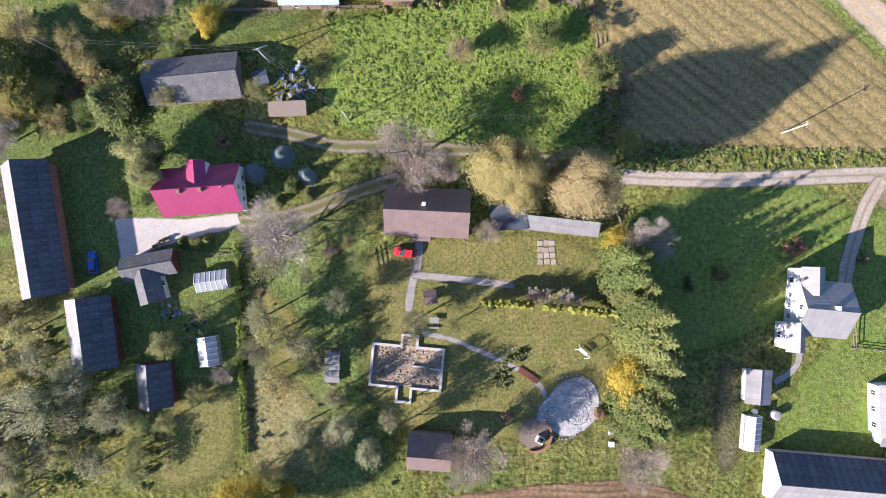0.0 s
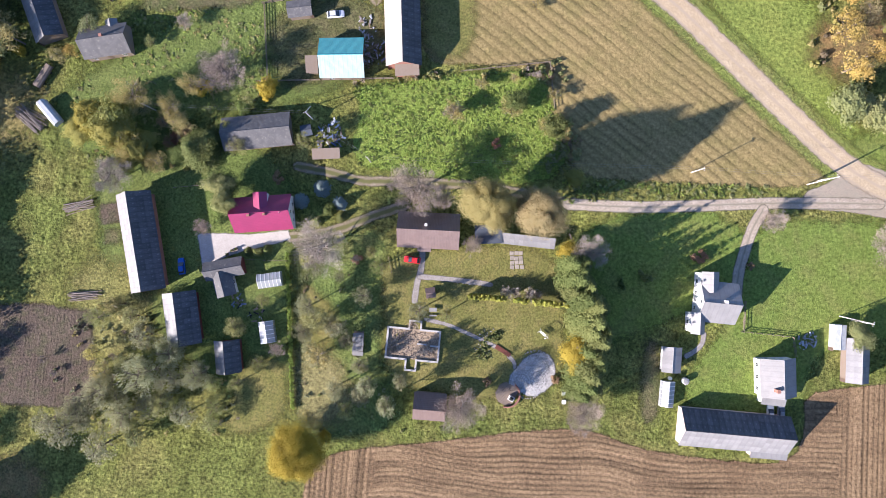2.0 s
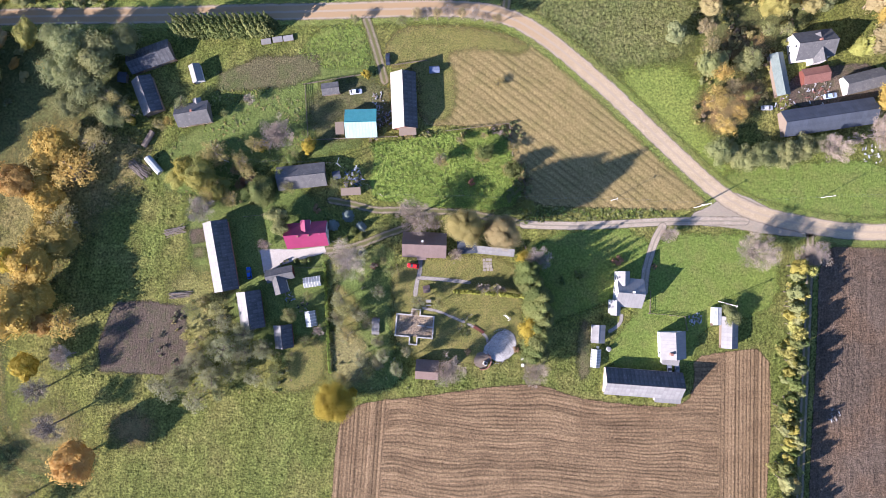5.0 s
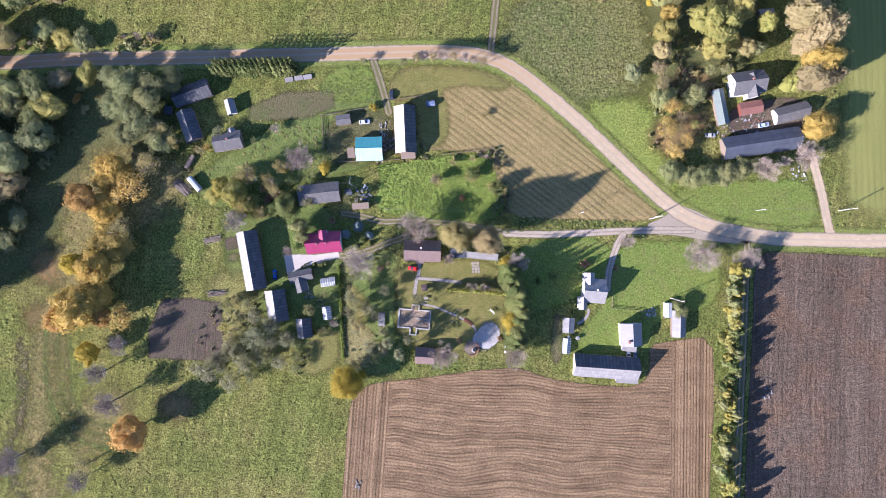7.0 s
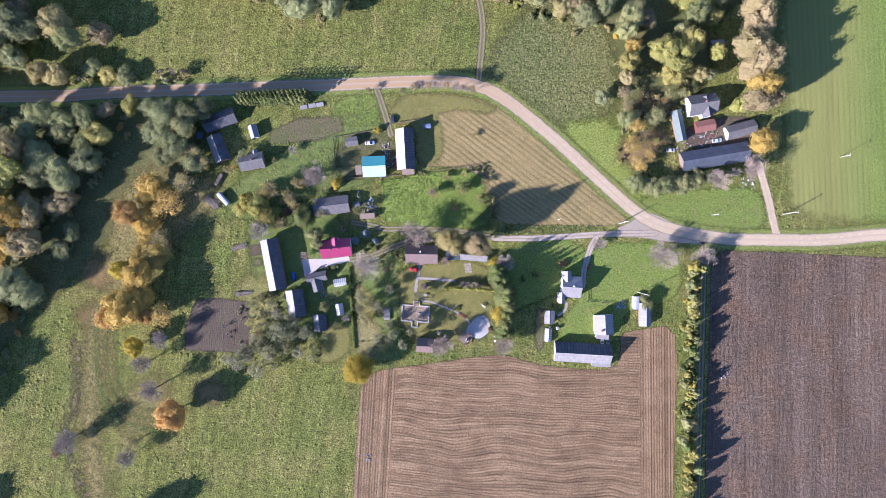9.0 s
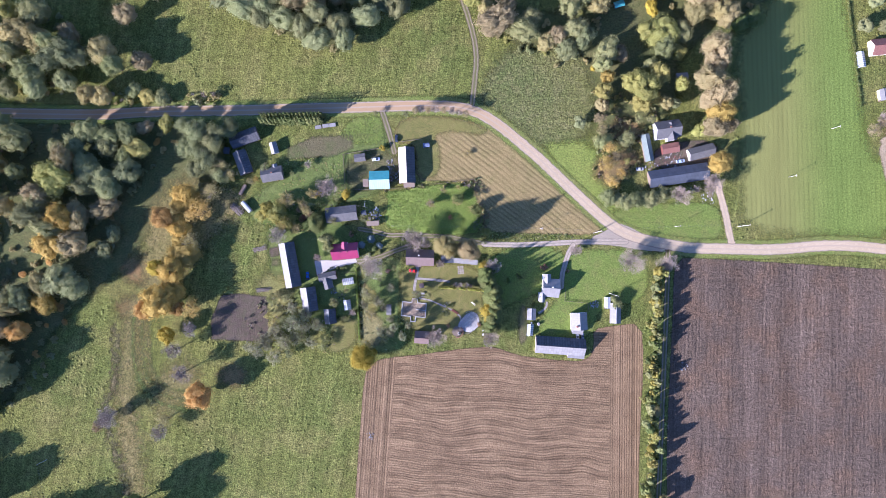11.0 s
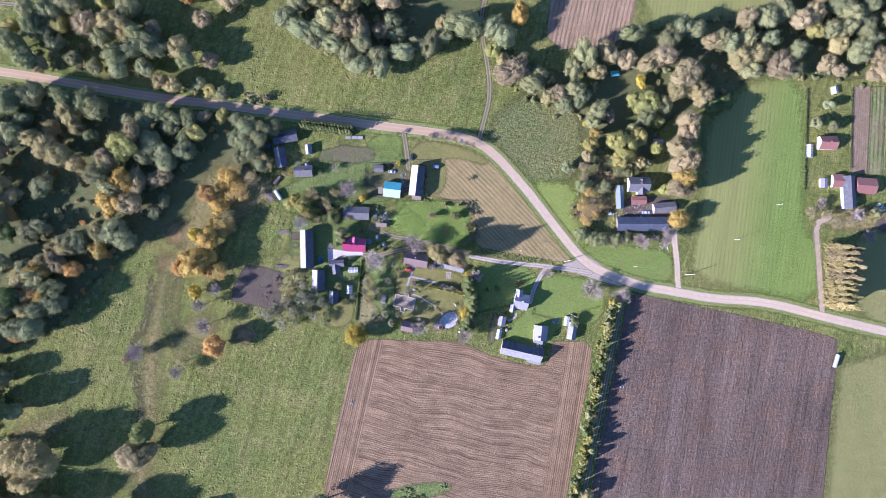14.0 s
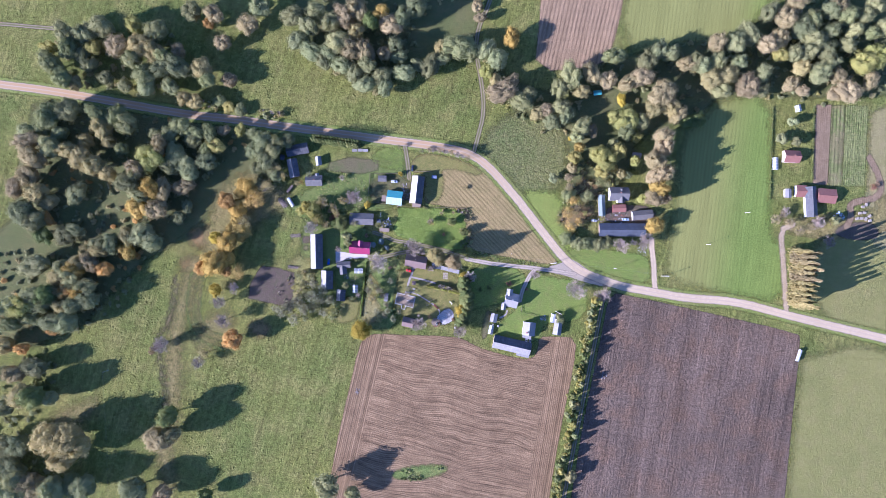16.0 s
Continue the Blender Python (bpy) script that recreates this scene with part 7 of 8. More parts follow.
    if gable_windows and ridge - eave > 2.5 and not hip:
        window(ob, il, 0, eave + 0.2, 0.9, 1.1, 0)
        window(ob, -il, 0, eave + 0.2, 0.9, 1.1, 1)
    if door:
        hd = min(2.0, low - 0.15)
        d = part("door", *box(-0.45 + il / max(windows, 1) * (windows % 2 == 0), 0.45 + il / max(windows, 1) * (windows % 2 == 0), -iw - 0.05, -iw - 0.003, 0.05, hd), M_DOOR, ob)
        x = 0.3 + il / max(windows, 1) * (windows % 2 == 0)
        part("handle", *box(x, x + 0.1, -iw - 0.1, -iw - 0.051, 1.0, 1.03), M_CHROME, d)
    return ob


def greenhouse(a, b, ridge, wide, eave, label, group=""):
    (ax, ay), (bx, by) = a, b
    L, W = math.hypot(bx - ax, by - ay) / 2, wide / 2
    ob = thing("greenhouse", (ax + bx) / 2, (ay + by) / 2, math.degrees(math.atan2(by - ay, bx - ax)), label, "greenhouse", group)
    n = max(3, round(2 * L / 1.0))
    for k in range(n + 1):
        x = -L + 2 * L * k / n
        part("frame_rib", *join(tube((x, -W, 0), (x, -W, eave), 0.05, 0.05, 4), tube((x, W, 0), (x, W, eave), 0.05, 0.05, 4), tube((x, -W, eave + 0.05), (x, 0, ridge + 0.05), 0.06, 0.06, 4), tube((x, W, eave + 0.05), (x, 0, ridge + 0.05), 0.06, 0.06, 4)), M_FRAME, ob)
    for k in range(n):
        x0, x1 = -L + 2 * L * k / n + 0.02, -L + 2 * L * (k + 1) / n - 0.02
        for s in (-1, 1):
            q = [(x0, s * W, eave + 0.04), (x1, s * W, eave + 0.04), (x1, 0, ridge + 0.04), (x0, 0, ridge + 0.04)]
            part("roof_panel", *slab(q if s < 0 else q[::-1], 0.012), M_GHOUSE, ob)
            part("side_panel", *box(x0, x1, *sorted((s * (W + 0.04), s * (W + 0.052))), 0.1, eave), M_GHOUSE, ob)
    for s in (-1, 1):
        q = [(s * L, -W, 0.1), (s * L, W, 0.1), (s * L, W, eave), (s * L, 0, ridge), (s * L, -W, eave)]
        part("end_panel", *slab(q if s > 0 else q[::-1], 0.012), M_GHOUSE, ob)
    for k in range(2):
        part("soil_bed", *box(-L + 0.3, L - 0.3, -W + 0.25 if k == 0 else 0.4, -0.4 if k == 0 else W - 0.25, 0.0, 0.2), M_DOOR, ob)
    return ob


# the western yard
# on these three, pale roof and dark roof2 put sun and shade into colour
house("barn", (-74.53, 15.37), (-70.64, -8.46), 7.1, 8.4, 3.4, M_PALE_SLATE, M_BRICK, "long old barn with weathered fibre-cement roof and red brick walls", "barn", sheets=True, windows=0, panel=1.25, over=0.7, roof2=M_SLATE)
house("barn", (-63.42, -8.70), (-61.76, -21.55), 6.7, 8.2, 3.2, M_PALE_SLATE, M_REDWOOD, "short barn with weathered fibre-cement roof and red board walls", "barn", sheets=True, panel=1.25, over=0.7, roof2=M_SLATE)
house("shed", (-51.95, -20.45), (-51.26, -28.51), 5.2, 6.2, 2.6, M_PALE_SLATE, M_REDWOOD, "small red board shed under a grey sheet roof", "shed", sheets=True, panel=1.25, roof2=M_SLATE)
house("cottage", (-57.43, -3.95), (-47.96, -2.15), 4.4, 4.6, 2.6, M_SHINGLE, M_REDWOOD, "small cottage with weathered grey shingle roof and red gable", "cottage", windows=2)
house("cottage_wing", (-53.49, -3.75), (-51.90, -9.74), 4.3, 5.0, 2.6, M_SHINGLE, M_WHITE, "low wing of a cottage under a grey shingle roof", "cottage", windows=1)
greenhouse((-44.67, -6.25), (-38.99, -5.44), 2.5, 3.5, 1.7, "milky white plastic greenhouse in a garden", "greenhouses")
greenhouse((-42.82, -16.02), (-42.11, -21.20), 2.3, 3.6, 1.6, "milky white plastic greenhouse beside a hedge", "greenhouses")
red = house("house", (-50.08, 9.89), (-35.78, 10.96), 7.6, 8.6, 3.4, M_RED, M_WHITE, "white house under a bright raspberry-red metal roof", "house", chimneys=((-2.3, -0.5, 0.45, 0.35, M_BRICK), (1.4, -0.5, 0.45, 0.35, M_BRICK)), windows=4, gable_windows=3)
part("dormer", *join(box(-1.1, 1.7, 1.6, 4.7, 3.0, 6.0)), M_WHITE, red, "white dormer block")
part("dormer_roof", *join(slab([(-1.4, 0.6, 6.05), (0.3, 0.6, 7.0), (0.3, 4.95, 7.0), (-1.4, 4.95, 6.05)][::-1], -0.08), slab([(0.3, 0.6, 7.0), (2.0, 0.6, 6.05), (2.0, 4.95, 6.05), (0.3, 4.95, 7.0)][::-1], -0.08)), M_RED, red)
part("vent_pipe", *tube((5.0, -0.3, 7.2), (5.0, -0.3, 8.2), 0.1, 0.1, 8), M_POLE, red)
house("barn", (-53.18, 29.68), (-36.43, 31.37), 4.9, 8.2, 2.5, M_SHINGLE, M_PLANK, "old barn with a patchy grey shingle roof", "barn")
house("shed", (-31.35, 25.07), (-24.56, 25.37), 2.6, 2.6, 2.1, M_PLANK, M_PLANK, "low open woodshed with a brown board roof", "shed", lean=True, door=False)
house("shed", (-34.18, 30.64), (-31.55, 31.25), 2.6, 2.8, 2.0, M_DARKROOF, M_PLANK, "small dark-roofed garden shed", "shed", door=False)
# the middle garden
main = house("house", (-10.27, 6.83), (4.79, 6.14), 6.7, 8.8, 2.7, M_BROWN, M_CREAM, "long cream house under a brown metal-tile roof", "house", chimneys=((-0.6, 1.2, 0.55, 0.1, M_WHITE),), windows=5, gable_windows=2, roof2=M_BROWN)
part("porch", *join(box(-2.3, 0.6, -4.9, -3.95, 0, 0.25), slab([(-2.5, -5.2, 2.3), (0.8, -5.2, 2.3), (0.8, -3.9, 2.75), (-2.5, -3.9, 2.75)], 0.07), tube((-2.3, -5.0, 0.2), (-2.3, -5.0, 2.25), 0.05, 0.05), tube((0.6, -5.0, 0.2), (0.6, -5.0, 2.25), 0.05, 0.05)), M_BROWN, main)
house("shed", (8.53, 5.48), (15.19, 5.78), 3.2, 4.6, 2.6, M_DARKROOF, M_PLANK, "low lean-to under dark roofing felt", "shed", lean=True)
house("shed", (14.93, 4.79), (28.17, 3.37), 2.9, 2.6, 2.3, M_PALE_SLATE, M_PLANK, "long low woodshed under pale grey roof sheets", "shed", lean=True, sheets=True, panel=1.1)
house("shed", (-6.28, -36.24), (1.65, -36.84), 5.9, 6.8, 2.4, M_BROWN, M_PLANK, "brown-roofed garden shed among bare trees", "shed")
# the white farm
house("house", (62.52, -10.21), (71.71, -11.08), 7.6, 10.0, 4.4, M_PALE_SLATE, M_WHITE, "white house under a pale grey gabled roof", "house", windows=4, gable_windows=3, chimneys=((0.5, 0.5, 0.6, 0.4, M_WHITE),), door=False)
house("house_wing", (62.44, -12.95), (62.25, -18.26), 5.8, 3.4, 4.3, M_PALE_SLATE, M_WHITE, "white wing of a farmhouse under a pale roof", "house", windows=1, gable_windows=1, door=False)
house("house_wing", (65.06, -3.18), (64.96, -8.15), 6.8, 4.2, 5.0, M_PALE_SLATE, M_WHITE, "white upper wing of a farmhouse", "house", windows=1, gable_windows=1, door=False)
house("outhouse", (57.04, -21.74), (56.64, -28.00), 3.2, 4.6, 2.3, M_PALE_SLATE, M_WHITE, "white outhouse under a patched grey roof", "outhouse", sheets=True, door=False)
greenhouse((56.46, -30.44), (55.95, -36.54), 2.4, 3.1, 1.5, "white plastic tunnel greenhouse", "greenhouses")
se = house("house", (82.05, -24.17), (82.27, -33.57), 6.4, 8.8, 3.6, M_PALE_SLATE, M_WHITE, "broad white farmhouse under a pale grey roof", "house", windows=3, gable_windows=3, chimneys=((2.6, -1.6, 0.7, 0.4, M_BRICK),), door=False)
house("house_wing", (78.56, -33.99), (84.48, -34.72), 3.4, 3.0, 2.8, M_PALE_SLATE, M_WHITE, "low white porch of a farmhouse", "house", lean=True)
# the darker roof2 paints the north slope's shade
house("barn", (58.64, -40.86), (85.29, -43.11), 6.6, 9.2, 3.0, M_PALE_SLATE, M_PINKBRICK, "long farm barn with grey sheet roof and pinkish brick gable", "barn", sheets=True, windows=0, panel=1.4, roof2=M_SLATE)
house("barn_wing", (76.03, -46.27), (85.06, -47.03), 3.6, 4.6, 2.6, M_PALE_SLATE, M_PINKBRICK, "pale-roofed lean-to against a long barn", "barn", lean=True, door=False)
house("shed", (102.20, -19.32), (101.91, -30.29), 4.4, 5.6, 2.7, M_PALE_SLATE, M_PLANK, "long pale-roofed farm shed", "shed", sheets=True, panel=1.3)
house("container", (98.15, -16.18), (97.91, -22.30), 2.6, 2.8, 2.4, M_WHITETARP, M_WHITE, "white metal storage container", "container", over=0.05)
# the northern yard
house("workshop", (-29.53, 48.39), (-18.60, 48.58), 5.4, 9.8, 2.9, M_PALETEAL, M_PLANK, "workshop under a shiny teal metal roof", "workshop", windows=2, roof2=M_TEAL)
# cream for the sunny slope, dark roof2 for the shaded one, both by colour
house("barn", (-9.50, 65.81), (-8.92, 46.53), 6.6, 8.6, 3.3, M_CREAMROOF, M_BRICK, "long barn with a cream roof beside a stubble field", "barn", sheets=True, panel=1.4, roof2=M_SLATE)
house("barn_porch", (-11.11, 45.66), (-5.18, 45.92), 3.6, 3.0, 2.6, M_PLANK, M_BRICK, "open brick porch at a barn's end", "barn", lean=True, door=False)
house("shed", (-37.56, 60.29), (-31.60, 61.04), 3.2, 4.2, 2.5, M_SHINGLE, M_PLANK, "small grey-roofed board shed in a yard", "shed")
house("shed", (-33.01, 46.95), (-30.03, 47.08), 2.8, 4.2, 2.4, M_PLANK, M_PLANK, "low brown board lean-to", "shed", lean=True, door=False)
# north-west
# sun on the west slope and shade on the east are painted in
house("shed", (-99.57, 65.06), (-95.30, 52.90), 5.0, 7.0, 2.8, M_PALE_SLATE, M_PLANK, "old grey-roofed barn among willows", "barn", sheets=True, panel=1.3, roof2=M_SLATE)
house("house", (-87.47, 51.50), (-76.04, 53.31), 5.6, 7.6, 2.8, M_SHINGLE, M_PLANK, "old board house under a grey shingle roof", "house", windows=3, chimneys=((0.5, 0.3, 0.6, 0.4, M_BRICK),))
house("house_porch", (-80.62, 57.79), (-80.00, 54.48), 3.4, 3.0, 2.6, M_PALE_SLATE, M_PLANK, "small white-roofed porch of a board house", "house")
house("shed", (-81.54, 69.60), (-79.97, 63.49), 3.6, 4.0, 2.3, M_PALE_SLATE, M_WHITE, "small white shed with a pale roof", "shed")
house("barn", (-103.85, 69.72), (-89.13, 74.82), 4.6, 7.4, 2.6, M_SLATE, M_PLANK, "old low barn with a patchy grey roof", "barn", sheets=True, panel=1.4)
house("shed", (-107.85, 65.70), (-104.87, 65.33), 2.5, 3.6, 2.0, M_DARKROOF, M_PLANK, "tiny dark shed among trees", "shed")
# the eastern farm
house("shed", (119.09, 71.30), (121.70, 56.73), 3.6, 4.8, 2.5, M_GREENROOF, M_PLANK, "long narrow shed under a mossy green roof", "shed")
house("house", (124.00, 72.51), (137.40, 74.17), 8.2, 9.4, 4.6, M_SHINGLE, M_WHITE, "white two-storey farmhouse under a pale roof", "house", windows=4, gable_windows=2, chimneys=((0.5, 0.5, 0.6, 0.5, M_BRICK),), door=False)
house("house_wing", (131.71, 76.85), (133.20, 67.28), 7.0, 5.0, 4.4, M_SHINGLE, M_WHITE, "white cross wing of a farmhouse", "house", windows=1, door=False)
house("shed", (128.24, 62.89), (137.51, 64.39), 3.6, 5.4, 2.4, M_RUST, M_REDWOOD, "low shed under a rust-red roof", "shed")
house("garage", (142.57, 59.69), (156.42, 62.97), 4.8, 6.6, 2.6, M_SHINGLE, M_WHITE, "white garage under a pale sheet roof", "garage")
house("barn", (120.86, 46.72), (152.81, 51.15), 5.6, 9.0, 2.8, M_DARKROOF, M_PLANK, "long dark barn at the farm's edge", "barn", sheets=True, panel=1.5)
house("shed", (136.63, 102.01), (142.89, 102.40), 3.0, 4.0, 2.2, M_PALE_SLATE, M_PLANK, "small pale-roofed shed under trees", "shed")
# the far farm
house("house", (241.2, 116.10), (252.3, 117.05), 6.2, 8.6, 3.2, M_RUST, M_CREAM, "far cream house under a dull red roof", "house", windows=3, chimneys=((0.5, 0.4, 0.6, 0.5, M_BRICK),))
house("house", (262.47, 97.55), (266.63, 76.74), 5.6, 8.0, 3.2, M_SLATE, M_WHITE, "far white farmhouse with a grey roof", "house", windows=4, door=False)
house("barn", (268.31, 92.50), (281.28, 93.18), 5.0, 10.0, 3.0, M_RUST, M_BRICK, "far barn under a dull red roof", "barn")
house("shed", (253.2, 93.2), (260.6, 93.9), 4.2, 8.4, 2.8, M_RUST, M_WHITE, "low wing of a far farm under a brownish roof", "shed")
house("shed", (247.85, 94.13), (248.75, 87.88), 3.0, 4.4, 2.4, M_PALE_SLATE, M_WHITE, "far small pale shed", "shed")
greenhouse((236.50, 114.55), (237.68, 106.32), 2.4, 3.6, 1.6, "far white tunnel greenhouse", "greenhouses")
greenhouse((246.91, 153.21), (248.31, 149.01), 2.4, 3.6, 1.6, "far small white greenhouse", "greenhouses")
house("shed", (103.69, 141.06), (109.06, 142.62), 2.6, 3.4, 2.0, M_TEAL, M_PLANK, "small teal-roofed hut under trees", "shed")

# ---- loose things ----
def lathe(profile, sides=12):
    verts, faces = [], []
    for r, z in profile:
        verts += [(r * math.cos(2 * math.pi * i / sides), r * math.sin(2 * math.pi * i / sides), z) for i in range(sides)]
    for k in range(len(profile) - 1):
        faces += [(k * sides + i, k * sides + (i + 1) % sides, (k + 1) * sides + (i + 1) % sides, (k + 1) * sides + i) for i in range(sides)]
    return verts, faces + [tuple(reversed(range(sides))), tuple(range(len(verts) - sides, len(verts)))]


def shifted(piece, x=0.0, y=0.0, z=0.0):
    return [(a + x, b + y, c + z) for a, b, c in piece[0]], piece[1]


def loft(sections):
    """A closed skin through rows of points that have the same count."""
    n = len(sections[0])
    verts = [p for s in sections for p in s]
    faces = [(k * n + i, k * n + (i + 1) % n, (k + 1) * n + (i + 1) % n, (k + 1) * n + i) for k in range(len(sections) - 1) for i in range(n)]
    return verts, faces + [tuple(reversed(range(n))), tuple(range(len(verts) - n, len(verts)))]


def car(x, y, angle, paint, label, size=1.0):
    ob = thing("car", x, y, angle, label, "car")
    rows = [(-2.05, 0.70, 0.45, 0.80), (-1.9, 0.80, 0.32, 0.92), (-1.0, 0.84, 0.28, 0.98), (0.6, 0.84, 0.28, 0.96), (1.5, 0.82, 0.28, 0.84), (1.95, 0.74, 0.36, 0.72), (2.08, 0.62, 0.44, 0.62)]
    def ring(px, w, lo, hi):
        return [(px * size, s * w * k * size, z * size) for s, k, z in ((-1, 0.9, lo), (1, 0.9, lo), (1, 1, (lo + hi) / 2), (1, 0.9, hi), (-1, 0.9, hi), (-1, 1, (lo + hi) / 2))]
    part("body", *loft([ring(*r) for r in rows]), paint, ob)
    cab = [(-1.75, 0.70, 0.9, 0.98), (-1.35, 0.62, 0.93, 1.38), (0.15, 0.62, 0.93, 1.42), (0.95, 0.70, 0.9, 0.97)]
    part("windows", *loft([ring(*r) for r in cab]), M_PANE, ob, "dark car windows")
    part("roof", *shifted(box(-1.25 * size, 0.1 * size, -0.56 * size, 0.56 * size, 1.40 * size, 1.45 * size)), paint, ob)
    part("bumper", *box(2.03 * size, 2.14 * size, -0.6 * size, 0.6 * size, 0.36 * size, 0.52 * size), M_TYRE, ob)
    for sy in (-1, 1):
        part("headlight", *box(1.9 * size, 2.05 * size, sorted((sy * 0.42, sy * 0.66))[0] * size, sorted((sy * 0.42, sy * 0.66))[1] * size, 0.58 * size, 0.72 * size), M_CHROME, ob)
        for wx in (-1.28, 1.3):
            w = part("wheel", *[[(wx * size + a, sy * 0.76 * size + c, 0.3 * size + b) for a, b, c in lathe([(0.2, -0.09), (0.3, -0.08), (0.3, 0.08), (0.2, 0.09)], 14)[0]], lathe([(0.2, -0.09), (0.3, -0.08), (0.3, 0.08), (0.2, 0.09)], 14)[1]], M_TYRE, ob)
            part("rim", *[[(wx * size + a, sy * 0.76 * size + c, 0.3 * size + b) for a, b, c in lathe([(0.02, -0.1), (0.19, -0.095), (0.19, 0.095), (0.02, 0.1)], 10)[0]], lathe([(0.02, -0.1), (0.19, -0.095), (0.19, 0.095), (0.02, 0.1)], 10)[1]], M_CHROME, w)
    return ob


def paint(name, r, g, b):
    return surface(name, (r, g, b), (r * 0.93, g * 0.93, b * 0.93), rough=0.25, bump=0.02, spec=0.6)


car(-6.78, -0.69, 172, paint("red_paint", 0.50, 0.022, 0.020), "small bright red parked car", 1.0)
car(-63.86, -2.55, 96, paint("blue_paint", 0.020, 0.075, 0.32), "blue parked car in a barn's shade", 1.0)
car(-26.02, 60.00, 5, paint("silver_paint", 0.55, 0.57, 0.60), "silver estate car on a lawn", 1.05)
car(81.86, -38.10, 88, paint("white_paint", 0.62, 0.62, 0.62), "white car parked behind a barn", 1.0)
car(84.55, -37.80, 88, paint("grey_paint", 0.24, 0.25, 0.27), "grey car parked behind a barn", 1.0)
car(138.90, 56.80, 8, paint("pale_blue_paint", 0.42, 0.52, 0.64), "pale blue car in a farmyard", 1.1)
car(-14.79, 71.12, 92, paint("dark_paint", 0.03, 0.035, 0.05), "dark car beside a hedge", 1.0)
car(116.80, 52.85, 0, paint("pearl_paint", 0.50, 0.50, 0.48), "pale car at a farmyard's edge", 1.0)


def pole(x, y, h=8.0, legs=1, lean=0.0, angle=0.0, label="pale wooden power pole", arm=True):
    ob = thing("power_pole", x, y, angle, label, "power pole", "power poles")
    part("shaft", *tube((0, 0, -0.3), (0, 0, h), 0.13, 0.09, 8), M_POLE, ob)
    if legs == 2:
        part("strut", *tube((lean, 0, -0.3), (0.12, 0, h - 0.4), 0.13, 0.09, 8), M_POLE, ob, "leaning support strut")
    if arm:
        part("crossarm", *box(-0.05, 0.05, -0.6, 0.6, h - 0.5, h - 0.4), M_PLANK, ob)
        for s in (-0.5, -0.2, 0.2, 0.5):
            part("insulator", *shifted(lathe([(0.03, 0.0), (0.06, 0.05), (0.05, 0.14), (0.02, 0.18)], 8), 0, s, h - 0.38), M_FRAME, ob)
    return ob


def wire(a, b, ha, hb, off=0.25):
    """A pair of wires that sag between two poles."""
    a, b = Vector((*a, ha)), Vector((*b, hb))
    side = Vector((-(b - a).y, (b - a).x, 0)).normalized()
    ob = thing("power_line", a.x, a.y, 0, "pair of thin sagging grey power lines", "power line", "power lines")
    for s in (-off, off):
        pts = [a.lerp(b, k / 10) + side * s - Vector((a.x, a.y, 4 * 0.7 * (k / 10) * (1 - k / 10))) for k in range(11)]
        part("wire", *loft([[(p.x, p.y, p.z + 0.016), (p.x + side.x * 0.014, p.y + side.y * 0.014, p.z - 0.008), (p.x - side.x * 0.014, p.y - side.y * 0.014, p.z - 0.008)] for p in pts]), M_WIRE, ob)


POLES = [((-31.7, 34.1)), ((-17.2, 23.5)), ((62.4, 21.3)), ((93.9, 19.4)), ((135.7, 21.5)), ((172.6, 21.5)), ((102.3, -15.3))]
pole(*POLES[0], 8.0, 2, 3.4, 100, "pale double power pole with a strut")
pole(*POLES[1], 7.5, 1, 0, 60)
pole(*POLES[2], 7.8)
pole(*POLES[3], 8.0, 2, 3.0, 200, "pale double power pole at a road junction")
pole(*POLES[4], 7.8)
pole(*POLES[5], 8.0, 2, 3.0, 190, "pale double power pole beside the road")
pole(*POLES[6], 8.0, 2, 3.2, 160, "pale double power pole beside a shed")
pole(221.29, 73.34, 7.5, 1)
pole(197.72, 47.43, 7.5, 1)
wire(POLES[0], POLES[1], 7.8, 7.3)
wire(POLES[1], POLES[2], 7.3, 7.6)
wire(POLES[2], POLES[3], 7.6, 7.8)
wire(POLES[3], POLES[4], 7.8, 7.6)
wire(POLES[4], POLES[5], 7.6, 7.8)
wire(((-206.8, -100.4)), ((-188.4, -196.6)), 8.0, 8.0)
pole(-206.76, -100.44, 8.2, 1, 0, 90, "pale power pole in the wet pasture")
wire(((-70.7, 36.2)), POLES[0], 7.0, 7.8)
pole(-70.72, 36.16, 7.2, 1, 0, 90, "pale power pole among shrubs")

# the bare foundation of a house
FX, FY = -6.58, -21.71
foundation = thing("foundation", FX, FY, -5.4, "bare pale concrete foundation of an unbuilt house, overgrown inside", "foundation")
def footing(x0, x1, y0, y1):
    part("footing_wall", *box(x0, x1, y0, y1, -0.2, 0.5), M_CONCRETE, foundation)
t = 0.45
for b in ((-6.7, -1.5, 4.0 - t, 4.0), (1.8, 6.7, 4.0 - t, 4.0), (-6.7, -6.7 + t, -4.0, 4.0 - t), (6.7 - t, 6.7, -4.0, 4.0 - t), (-6.7 + t, -1.6, -4.0, -4.0 + t), (1.4, 6.7 - t, -4.0, -4.0 + t),
          (-1.5, -1.5 + t, 4.0 - t, 5.6), (1.35, 1.8, 4.0 - t, 5.6), (-1.5, 1.8, 5.6, 5.6 + t), (-1.6, -1.6 + t, -6.2, -4.0 + t), (0.95, 1.4, -6.2, -4.0 + t), (-1.6, 1.4, -6.2 - t, -6.2), (1.0, 3.4, 0.1, 0.45), (4.2, 6.7 - t, -0.1, 0.25)):
    footing(*b)
rubble_rng = np.random.default_rng(3)
pieces = []
